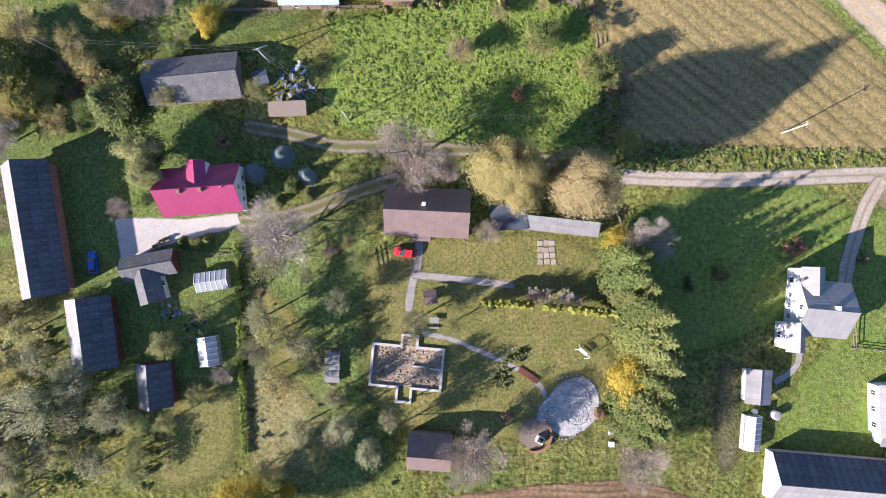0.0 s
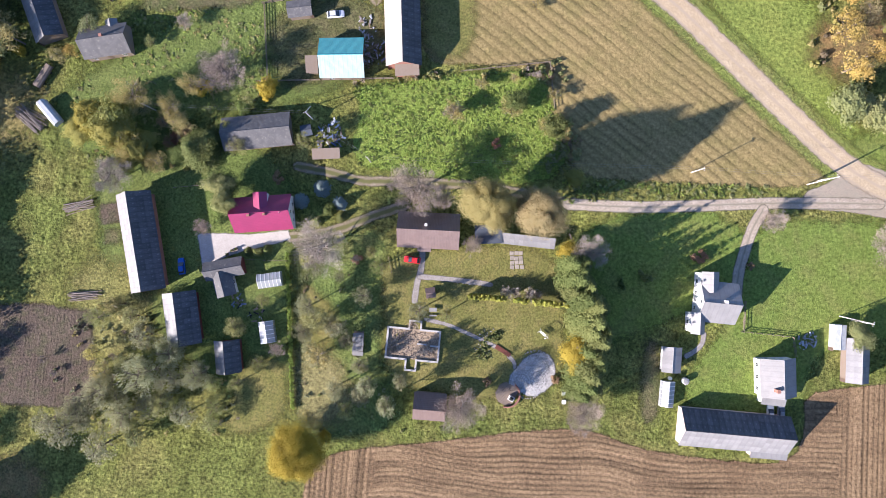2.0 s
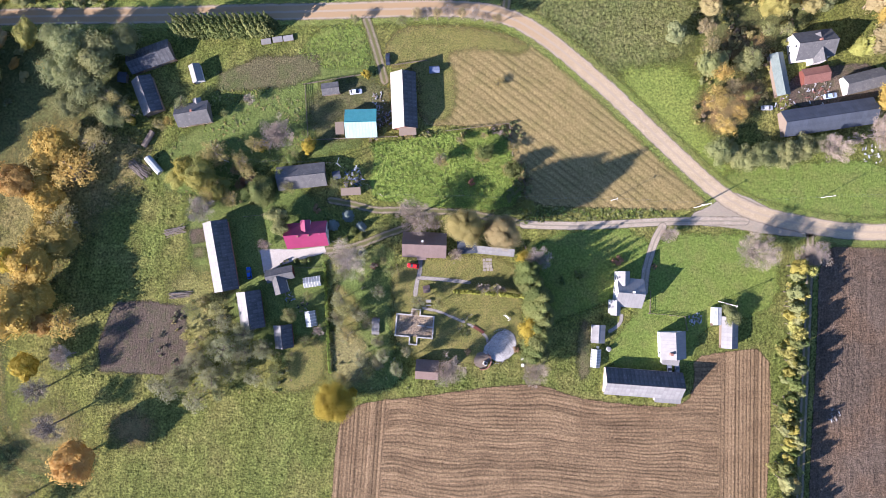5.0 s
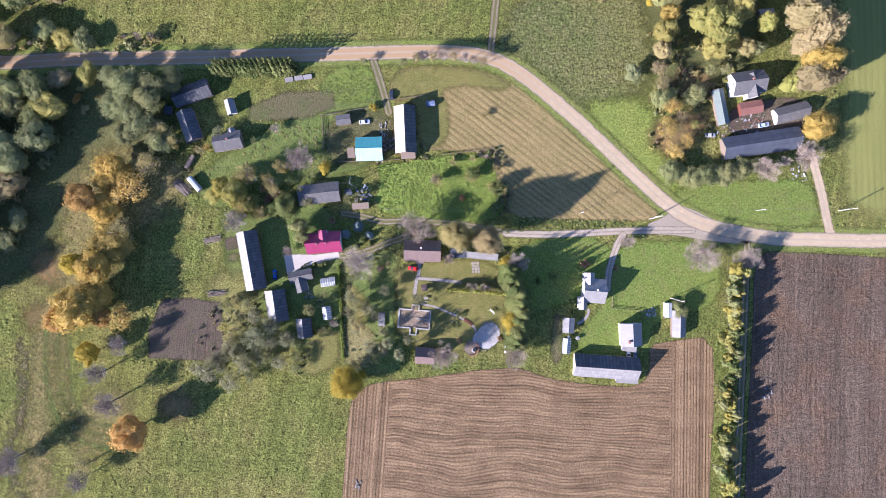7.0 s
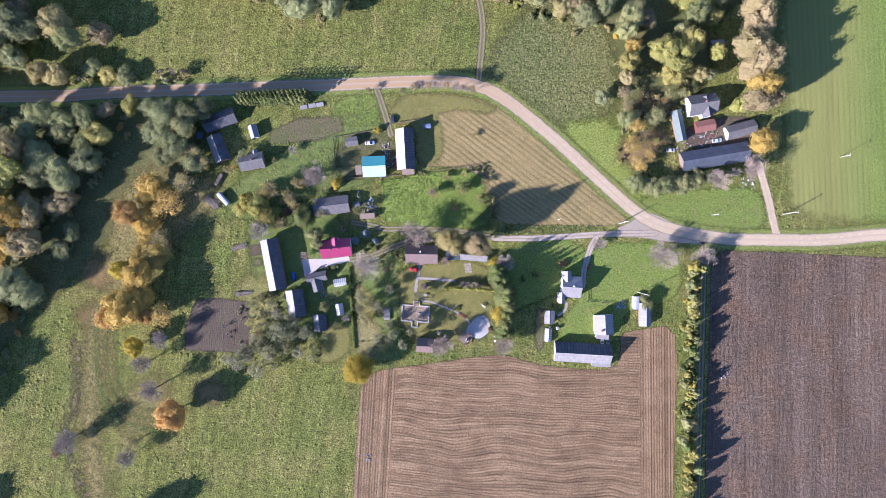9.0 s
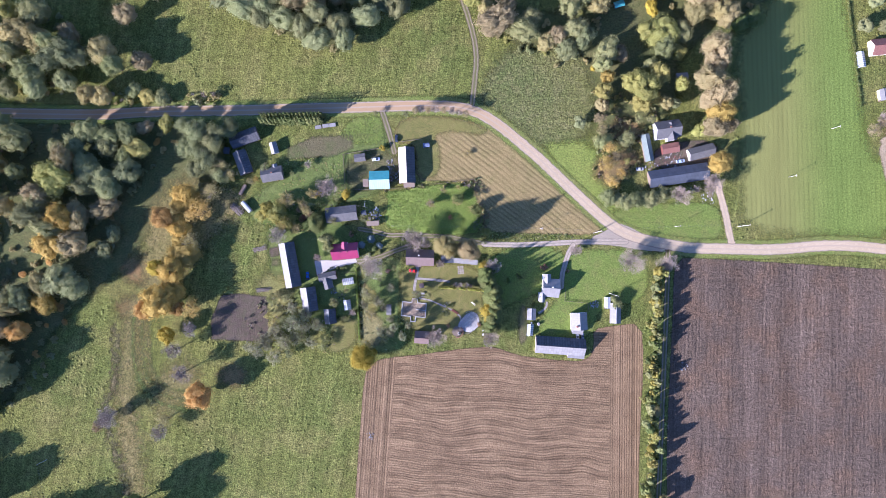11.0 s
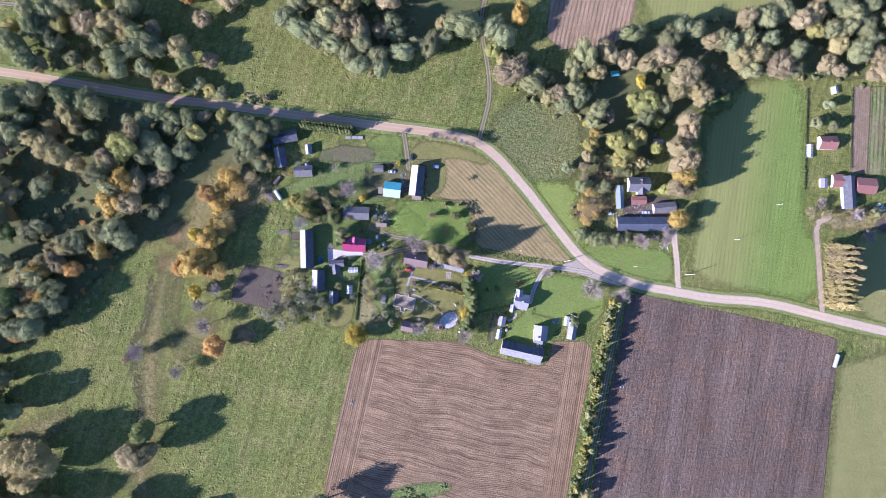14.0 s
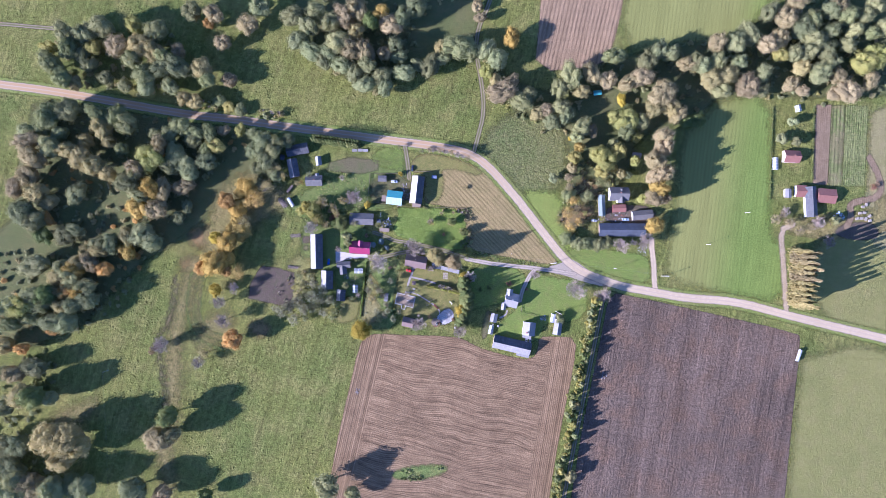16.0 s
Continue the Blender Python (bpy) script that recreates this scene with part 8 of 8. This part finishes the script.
for _ in range(260):
    rx, ry, s = rubble_rng.uniform(-5.6, 5.6), rubble_rng.uniform(-3.4, 3.4), rubble_rng.uniform(0.05, 0.22)
    pieces.append(shifted(lathe([(s * 0.5, 0.0), (s, s * 0.4), (s * 0.4, s * 0.8)], 5), rx, ry, 0.05))
tagged(part("rubble", *join(*pieces), M_PLANK, foundation, "scattered brown rubble and litter"), kind="stuff")
scatter([(-12.0, -18.1), (-0.3, -18.9), (-1.2, -24.9), (-12.6, -23.6)], ["dry", "straw", "tan", "dry"], 0.95, 41, 0.2, 0.45, "undergrowth", "withered brown plants inside the foundation", "undergrowth", 0.8)

# flagstones on the lawn
terrace = thing("flagstone_terrace", 19.07, -0.69, 0, "small terrace of square brown flagstones on a lawn", "terrace")
slab_mesh = mesh_of("flagstone", *loft([[(-0.5, -0.5, 0), (0.5, -0.5, 0), (0.5, 0.5, 0), (-0.5, 0.5, 0)], [(-0.5, -0.5, 0.1), (0.5, -0.5, 0.1), (0.5, 0.5, 0.1), (-0.5, 0.5, 0.1)], [(-0.47, -0.47, 0.13), (0.47, -0.47, 0.13), (0.47, 0.47, 0.13), (-0.47, 0.47, 0.13)]]), M_SLAB)
slab_rng = np.random.default_rng(8)
for i in range(3):
    for j in range(4):
        p = new("flagstone", slab_mesh)
        p.parent = terrace
        p.matrix_basis = pose((i - 1) * 1.12 + slab_rng.normal(0, 0.06) - (j - 1.5) * 0.08, (j - 1.5) * 1.12 + slab_rng.normal(0, 0.06), 0.0, slab_rng.normal(0, 0.8), slab_rng.normal(0, 0.8), slab_rng.normal(0, 3)) @ Matrix.Diagonal((1.0, 0.98, 1, 1))
# dry garden beds: rings of stones in the pebble bed
stone_mesh = [mesh_of("stone", *loft([[(math.cos(a) * r * (1 + 0.2 * math.sin(a * 3 + v)), math.sin(a) * r, z) for a in (2 * math.pi * i / 7 for i in range(7))] for r, z in ((0.40, -0.05), (0.5, 0.15), (0.36, 0.34), (0.14, 0.42))]), M_STONE) for v in range(3)]
pond = thing("stone_rings", 23.02, -29.25, 0, "rings of grey boulders laid in a dry pebble garden", "stone garden")
stone_rng = np.random.default_rng(9)
def ring_of(cx, cy, r, n, lo, hi, start=0.0, stop=2 * math.pi):
    for k in range(n):
        a = start + (stop - start) * k / n + stone_rng.normal(0, 0.04)
        p = new("stone", stone_mesh[int(stone_rng.integers(0, 3))])
        p.parent = pond
        s = stone_rng.uniform(lo, hi)
        p.matrix_basis = pose(cx + math.cos(a) * r + stone_rng.normal(0, 0.05), cy + math.sin(a) * r + stone_rng.normal(0, 0.05), 0.06, 0, 0, stone_rng.uniform(0, 360)) @ Matrix.Diagonal((s, s * stone_rng.uniform(0.7, 1.0), s * 0.8, 1))
ring_of(1.6, -1.2, 2.0, 30, 0.22, 0.45)
ring_of(1.6, -1.2, 1.2, 18, 0.22, 0.42)
ring_of(1.6, -1.2, 0.5, 7, 0.22, 0.42)
ring_of(-2.6, -1.6, 1.7, 26, 0.22, 0.5)
ring_of(0.4, 1.2, 3.6, 32, 0.22, 0.5, -0.3, 2.6)
ring_of(0.9, 1.4, 4.7, 38, 0.22, 0.5, -0.6, 2.3)
ring_of(-1.0, -2.2, 3.6, 24, 0.22, 0.45, 3.3, 5.9)
for name, (rx, ry), n, w, h in (("rock_garden", (12.63, -19.17), 30, 2.6, 1.8), ("rock_garden", (10.56, -23.22), 30, 2.2, 2.2)):
    bed = thing(name, rx, ry, 0, "flower bed with pale stones and low green plants", "rock garden", "rock gardens")
    for _ in range(n):
        a, r = stone_rng.uniform(0, 2 * math.pi), math.sqrt(stone_rng.uniform(0, 1))
        p = new("stone", stone_mesh[int(stone_rng.integers(0, 3))])
        p.parent = bed
        s = stone_rng.uniform(0.14, 0.34)
        p.matrix_basis = pose(math.cos(a) * r * w, math.sin(a) * r * h, 0.03, 0, 0, stone_rng.uniform(0, 360)) @ Matrix.Diagonal((s, s, s * 0.7, 1))
    ringp = [(rx + math.cos(k) * w * 1.1, ry + math.sin(k) * h * 1.1) for k in (0, 0.8, 1.6, 2.4, 3.2, 4.0, 4.8, 5.6)]
    scatter(ringp, ["green", "olive", "green", "spruce"], 0.42, n + int(rx), 0.28, 0.5, "undergrowth", "low plants among pale stones", "undergrowth", 0.7)
# a red plank footbridge
BX, BY = 15.75, -23.22
bridge = thing("footbridge", BX, BY, -33, "low reddish-brown plank footbridge", "footbridge")
for k in range(14):
    part("plank", *box(-2.1 + k * 0.3, -2.1 + k * 0.3 + 0.26, -0.55, 0.55, 0.22, 0.28), M_REDWOOD, bridge)
for s in (-0.5, 0.42):
    part("beam", *box(-2.15, 2.15, s, s + 0.08, 0.02, 0.218), M_REDWOOD, bridge)
# barbecue terrace with a curved brick wall
GX, GY = 16.79, -34.02
patio = thing("barbecue_terrace", GX, GY, -28, "weathered plank terrace with a curved brick wall", "terrace")
for k in range(16):
    y = -2.6 + k * 0.33
    half = math.sqrt(max(0.2, 2.9 ** 2 - y * y))
    part("plank", *box(-min(2.7, half), min(2.2, half), y, y + 0.30, 0.05, 0.16), M_PLANK, patio)
for k in range(18):
    a0 = -1.35 + k * 0.15
    p0, p1 = Vector((math.cos(a0), math.sin(a0), 0)), Vector((math.cos(a0 + 0.145), math.sin(a0 + 0.145), 0))
    v = [tuple(p0 * 2.95), tuple(p1 * 2.95), tuple(p1 * 3.3), tuple(p0 * 3.3)]
    part("brick_block", [(x, y, 0.0) for x, y, _ in v] + [(x, y, 0.75) for x, y, _ in v], [(3, 2, 1, 0), (4, 5, 6, 7), (0, 1, 5, 4), (1, 2, 6, 5), (2, 3, 7, 6), (3, 0, 4, 7)], M_BRICK, patio)
grill = thing("barbecue", GX + 1.0, GY - 0.9, -28, "white stone barbecue with a black hood", "barbecue", z=0.16)
part("base", *box(-0.7, 0.7, -0.6, 0.6, 0.0, 0.9), M_WHITE, grill)
part("hood", *loft([[(-0.5, -0.45, 0.904), (0.5, -0.45, 0.904), (0.5, 0.45, 0.904), (-0.5, 0.45, 0.904)], [(-0.25, -0.2, 1.7), (0.25, -0.2, 1.7), (0.25, 0.2, 1.7), (-0.25, 0.2, 1.7)]]), M_TYRE, grill)
# garden swing
SX, SY = 25.61, -18.86
swing = thing("garden_swing", SX, SY, -42, "white-framed garden swing on a lawn", "garden swing")
for s in (-1.2, 1.2):
    part("leg", *tube((s, -0.7, 0), (s, 0, 2.2), 0.06, 0.05), M_FRAME, swing)
    part("leg", *tube((s, 0.7, 0), (s, 0, 2.2), 0.06, 0.05), M_FRAME, swing)
part("top_beam", *tube((-1.3, 0, 2.2), (1.3, 0, 2.2), 0.06, 0.06), M_FRAME, swing)
for k in range(4):
    part("seat_slat", *box(-0.8, 0.8, -0.25 + k * 0.13, -0.15 + k * 0.13, 0.55, 0.58), M_FRAME, swing)
    part("back_slat", *box(-0.8, 0.8, 0.3, 0.34, 0.65 + k * 0.13, 0.75 + k * 0.13), M_FRAME, swing)
for s in (-0.75, 0.75):
    part("hanger", *tube((s, 0.1, 0.58), (s, 0, 2.18), 0.015, 0.015, 4), M_WIRE, swing)
# beehives
for x, y in ((30.81, -33.61), (30.81, -35.69)):
    hive = thing("beehive", x, y, 0, "white wooden beehive on a lawn", "beehive", "beehives")
    part("hive_box", *box(-0.42, 0.42, -0.42, 0.42, 0.2, 0.9), M_WHITE, hive)
    part("lid", *box(-0.48, 0.48, -0.48, 0.48, 0.902, 1.0), M_FRAME, hive)
    for a in (-0.35, 0.35):
        for b in (-0.35, 0.35):
            part("leg", *box(a - 0.04, a + 0.04, b - 0.04, b + 0.04, 0.0, 0.198), M_PLANK, hive)
# a well house and garden seats by the path
well = thing("well_house", -2.22, -8.79, 8, "small well house with a dark gabled roof", "well")
part("well_box", *box(-0.8, 0.8, -0.8, 0.8, 0, 1.0), M_STONE, well)
part("roof", *join(slab([(-1.2, -1.3, 1.4), (1.2, -1.3, 1.4), (1.2, 0, 2.3), (-1.2, 0, 2.3)], 0.06), slab([(1.2, 1.3, 1.4), (-1.2, 1.3, 1.4), (-1.2, 0, 2.3), (1.2, 0, 2.3)], 0.06)), M_BROWN, well)
for a in (-0.9, 0.9):
    part("post", *box(a - 0.06, a + 0.06, -0.06, 0.06, 1.0, 2.2), M_PLANK, well)
table = thing("garden_table", -1.59, -13.04, 0, "pale garden table with a dark frame", "table")
part("tabletop", *box(-0.9, 0.9, -0.5, 0.5, 0.70, 0.75), M_PALE_SLATE, table)
for a in (-0.8, 0.8):
    for b in (-0.4, 0.4):
        part("leg", *box(a - 0.04, a + 0.04, b - 0.04, b + 0.04, 0, 0.698), M_PLANK, table)
bench = thing("garden_bench", -1.59, -14.50, 0, "pale garden bench beside a table", "bench")
part("seat", *box(-0.9, 0.9, -0.18, 0.18, 0.42, 0.47), M_PALE_SLATE, bench)
for a in (-0.75, 0.75):
    part("leg", *box(a - 0.04, a + 0.04, -0.15, 0.15, 0, 0.418), M_PLANK, bench)


def stack(x, y, angle, length, wide, high, rows, mat, label, category, name="timber_stack"):
    """A stack of boards or logs, each its own piece."""
    ob = thing(name, x, y, angle, label, category)
    rng = np.random.default_rng(int(abs(x * 10)) + 2)
    for j in range(high):
        for k in range(rows):
            w = wide / rows
            dx = rng.normal(0, length * 0.03)
            part("board", *box(-length / 2 + dx, length / 2 + dx, -wide / 2 + k * w, -wide / 2 + k * w + w * 0.9, 0.02 + j * 0.22, 0.02 + j * 0.22 + 0.2), mat, ob)
    return ob


def heap(x, y, r, h, mats, n, label, category, name="heap", flat=0.5):
    """A heap of odds and ends: boards, sheets and lumps."""
    ob = thing(name, x, y, 0, label, category)
    rng = np.random.default_rng(int(abs(x * 7 + y * 3)) + 4)
    for k in range(n):
        a, q = rng.uniform(0, 2 * math.pi), math.sqrt(rng.uniform(0, 1))
        l, w, t = rng.uniform(0.25, 1.3), rng.uniform(0.08, 0.45), rng.uniform(0.04, 0.28)
        p = part("scrap", *box(-l / 2, l / 2, -w / 2, w / 2, 0, t), mats[k % len(mats)], ob)
        p.matrix_basis = pose(math.cos(a) * q * r, math.sin(a) * q * r, 0.02 + h * (1 - q) * rng.uniform(0.2, 1.0), rng.normal(0, 8) * flat, rng.normal(0, 8) * flat, rng.uniform(0, 180))
    return ob


stack(-20.07, -21.56, 88, 5.6, 2.4, 4, 6, M_PLANK, "weathered grey stack of sawn boards under pale sheets", "timber stack")
cover = thing("roofing_sheets", -20.07, -21.56, 88, "pale corrugated sheets lying on a board stack", "roofing sheets", z=0.92)
for k in range(5):
    p = part("sheet", *box(-0.55, 0.5, -1.35, 1.35, 0.0, 0.03), M_PALE_SLATE, cover)
    p.matrix_basis = pose(-2.3 + k * 1.12, 0.1 * (k % 2), 0.01, 0.6 * k, 0.5, (k % 3 - 1) * 4)
heap(-27.33, 29.62, 3.6, 0.8, [M_TARP, M_PLANK, M_DARKROOF, M_WIRE, M_TARP, M_SLATE, M_PLANK, M_WHITETARP], 80, "untidy heap of scrap boards, sheets and junk", "junk heap")
heap(-26.29, 33.46, 0.9, 0.7, [M_WHITETARP], 10, "crumpled white plastic sheeting on a heap", "plastic sheeting")
heap(-50.17, -11.17, 1.7, 0.3, [M_TARP, M_TARP, M_PLANK, M_WHITETARP, M_TYRE], 14, "blue sheet and boards lying in a yard", "junk heap")
heap(-45.50, -13.97, 2.2, 0.2, [M_PLANK, M_TYRE, M_STONE, M_PLANK], 14, "odd boards and tubs beside a greenhouse", "junk heap")
heap(-17.05, 50.98, 4.2, 0.7, [M_PLANK, M_WHITETARP, M_TARP, M_PLANK, M_STONE], 80, "heap of firewood and boards beside a barn", "firewood heap")
heap(-18.32, 57.38, 2.6, 0.3, [M_PALE_SLATE, M_WHITETARP, M_PLANK], 26, "pale boards strewn over a lawn", "board heap")
heap(134.23, 58.50, 6.0, 0.4, [M_PLANK, M_RUST, M_BRICK, M_WHITETARP, M_STONE], 90, "farmyard clutter of boards and tubs", "clutter")
heap(123.60, 52.77, 4.0, 0.5, [M_RUST, M_WHITETARP, M_PLANK], 40, "rusty scrap beside a barn", "scrap heap")
heap(153.94, 36.48, 4.0, 0.8, [M_WHITETARP, M_PALE_SLATE, M_WHITE], 26, "white wrapped bundles by a drive", "bundles")
heap(287.27, 80.03, 3.6, 1.4, [M_SKYTARP, M_SKYTARP, M_WHITE], 46, "pile under blue and white sheets", "covered pile")
for x, y, a in ((302.5, 89.3, 10), (299.6, 80.5, 25), (304.1, 85.3, 0), (308.0, 83.5, 40), (301.2, 84.6, 15), (305.6, 81.2, 70), (302.6, 81.0, 5), (308.6, 80.4, 20), (304.6, 91.0, 80)):
    stack(x, y, a, 2.2, 1.7, 4, 3, M_SLAB, "small tan board stack in a far yard", "board stack")
heap(91.30, -20.58, 2.6, 1.0, [M_PALE_SLATE, M_STONE, M_WHITETARP], 34, "pale heap of rubble on a lawn", "rubble heap")
heap(139.26, -54.29, 2.2, 0.8, [M_STONE, M_STONE, M_PLANK], 20, "stone pile in a ploughed field", "stone pile")
heap(-31.05, -89.87, 2.4, 0.7, [M_STONE, M_PALE_SLATE], 16, "pale stone pile in a harrowed field", "stone pile")

def log_pile(x, y, angle, length, wide, n, label, category, fan=5.0):
    """Long poles thrown on a pile, each lying a little askew."""
    ob = thing("log_pile", x, y, angle, label, category)
    rng = np.random.default_rng(int(abs(x * 9 + y)) + 6)
    for k in range(n):
        r = rng.uniform(0.08, 0.16)
        layer = k % 3
        half = length / 2 * rng.uniform(0.75, 1.05)
        p = part("log", *tube((-half, 0, 0), (half, 0, 0), r, r * 0.7, 7), M_PALEBARK if rng.random() < 0.6 else M_PLANK, ob)
        p.matrix_basis = pose(rng.normal(0, 0.3), (k / n - 0.5) * wide * (1 - 0.2 * layer) + rng.normal(0, 0.08), 0.16 + layer * 0.24, 0, 0, rng.normal(0, fan))


log_pile(-101.89, 33.85, 142, 8.0, 4.2, 26, "pile of long dark and pale poles in a meadow", "pole pile", 7.0)
log_pile(-89.52, 12.33, 15, 7.5, 2.6, 20, "pile of pale logs beside a barn", "log pile", 7.0)
log_pile(-88.10, -9.89, 5, 8.0, 2.2, 18, "pile of grey logs beside a plot", "log pile", 4.0)


def trailer(x, y, angle, length, wide, high, mat, label, wheels=2):
    ob = thing("trailer", x, y, angle, label, "trailer", "trailers")
    L, W = length / 2, wide / 2
    part("floor", *box(-L, L, -W, W, 0.7, 0.8), M_PLANK, ob)
    part("load_cover", *loft([[(px, -W * k, 0.804), (px, W * k, 0.804), (px, W * k * 0.92, high * 0.8), (px, W * k * 0.45, high), (px, -W * k * 0.45, high), (px, -W * k * 0.92, high * 0.8)] for px, k in ((-L, 0.94), (-L * 0.9, 1.0), (L * 0.9, 1.0), (L, 0.94))]), mat, ob)
    part("drawbar", *tube((L, 0, 0.7), (L + 1.2, 0, 0.5), 0.06, 0.06), M_TYRE, ob)
    for k in range(wheels):
        wx = (k - (wheels - 1) / 2) * length * 0.5
        for s in (-1, 1):
            v, f = lathe([(0.15, -0.1), (0.36, -0.09), (0.36, 0.09), (0.15, 0.1)], 12)
            part("wheel", [(wx + a, s * (W - 0.15) + c, 0.36 + b) for a, b, c in v], f, M_TYRE, ob)
    return ob


trailer(-98.23, 44.40, 58, 6.2, 2.0, 1.5, M_PLANK, "old grey board trailer in long grass")
trailer(-96.15, 35.13, -50, 7.0, 2.4, 2.4, M_WHITETARP, "white-covered trailer in a meadow")
trailer(1.30, 67.22, 4, 3.6, 2.4, 1.9, M_TARP, "blue-grey covered trailer in a barn's shade", 1)
trailer(272.42, -20.52, 80, 8.5, 2.0, 2.4, M_WHITETARP, "long white field wagon at a field's edge", 3)

for x, y in ((-57.04, 77.79), (-53.06, 78.45), (-49.32, 78.87)):
    frame_box = thing("cold_frame", x, y, 8, "low wooden cold frame with a pale grey cover", "cold frame", "cold frames")
    part("frame_box", *join(box(-1.7, 1.7, -0.9, -0.8, 0, 0.6), box(-1.7, 1.7, 0.8, 0.9, 0, 0.7), box(-1.7, -1.6, -0.8, 0.8, 0, 0.6), box(1.6, 1.7, -0.8, 0.8, 0, 0.6)), M_PLANK, frame_box)
    part("cover", *slab([(-1.72, -0.95, 0.62), (1.72, -0.95, 0.62), (1.72, 0.95, 0.73), (-1.72, 0.95, 0.73)], 0.03), M_PALE_SLATE, frame_box)
tank = thing("water_tank", 60.83, -30.39, 0, "round white water tank beside an outhouse", "water tank")
part("drum", *lathe([(0.75, 0), (0.8, 0.1), (0.8, 1.3), (0.72, 1.36)], 16), M_WHITE, tank)
part("lid", *lathe([(0.74, 1.362), (0.3, 1.42)], 16), M_PALE_SLATE, tank)
drum = thing("barrel", 57.09, -29.77, 0, "white plastic barrel by a fence", "barrel")
part("drum", *lathe([(0.4, 0), (0.46, 0.3), (0.46, 0.7), (0.4, 0.95)], 14), M_WHITE, drum)
part("lid", *lathe([(0.41, 0.952), (0.38, 1.0)], 14), M_FRAME, drum)


def fence(a, b, gap=2.4, high=1.1, label="weathered board garden fence", rails=2):
    (ax, ay), (bx, by) = a, b
    n = max(1, round(math.hypot(bx - ax, by - ay) / gap))
    length = math.hypot(bx - ax, by - ay)
    ob = thing("fence", ax, ay, math.degrees(math.atan2(by - ay, bx - ax)), label, "fence", "garden fences")
    for k in range(n + 1):
        part("post", *box(length * k / n - 0.06, length * k / n + 0.06, -0.06, 0.06, -0.1, high + 0.05), M_PLANK, ob)
    for r in range(rails):
        z = high * (r + 0.6) / rails
        part("rail", *box(0, length, 0.062, 0.10, z - 0.06, z + 0.06), M_PLANK, ob)


fence(((-45.4, 43.3)), ((-11.7, 44.2)), 2.6, 1.3, rails=4)
fence(((-44.3, 62.7)), ((-21.6, 66.2)), 2.6, 1.3, rails=4)
fence(((-43.8, 62.7)), ((-42.9, 43.7)), 2.6, 1.3, rails=4)
fence(((5.1, 46.0)), ((27.0, 48.4)), 2.6, 1.2, rails=3)
fence(((27.0, 48.4)), ((28.2, 37.0)), 2.6, 1.2, rails=3)
fence(((-12.8, 69.1)), ((-1.3, 70.6)), 2.6, 1.2, rails=4)
fence(((74.9, -18.2)), ((87.5, -19.5)), 2.6, 1.2, rails=3)
fence(((75.6, -10.6)), ((75.2, -18.2)), 2.6, 1.2, rails=3)
fence(((87.5, -19.5)), ((88.2, -24.2)), 2.6, 1.2, rails=3)
fence(((-12.8, 0.0)), ((-12.0, -3.9)), 2.4, 1.2, rails=3)
fence(((-65.7, 16.9)), ((-54.3, 17.9)), 2.6, 1.2, rails=2)
fence(((-49.1, -0.8)), ((-37.9, -1.2)), 2.6, 1.2, rails=2)
fence(((32.0, 5.8)), ((32.6, 4.0)), 1.2, 1.6, "orange-brown board gate beside a lawn", 5)

# small dark shapes of unclear kind at the yard's edge, built as planters
for x, y in ((-51.52, 1.29), (-50.48, 1.70), (-52.66, 0.35)):
    tub = thing("planter", x, y, 15, "square wooden planter with a dark green shrub", "planter", "planters")
    part("tub", *loft([[(-0.35, -0.35, 0), (0.35, -0.35, 0), (0.35, 0.35, 0), (-0.35, 0.35, 0)], [(-0.42, -0.42, 0.5), (0.42, -0.42, 0.5), (0.42, 0.42, 0.5), (-0.42, 0.42, 0.5)]]), M_PLANK, tub)
    shrub = new("shrub", model("green", "bush", 0)[1])
    shrub.parent = tub
    shrub.matrix_basis = pose(0, 0, 0.5) @ Matrix.Diagonal((0.42, 0.42, 0.6, 1))
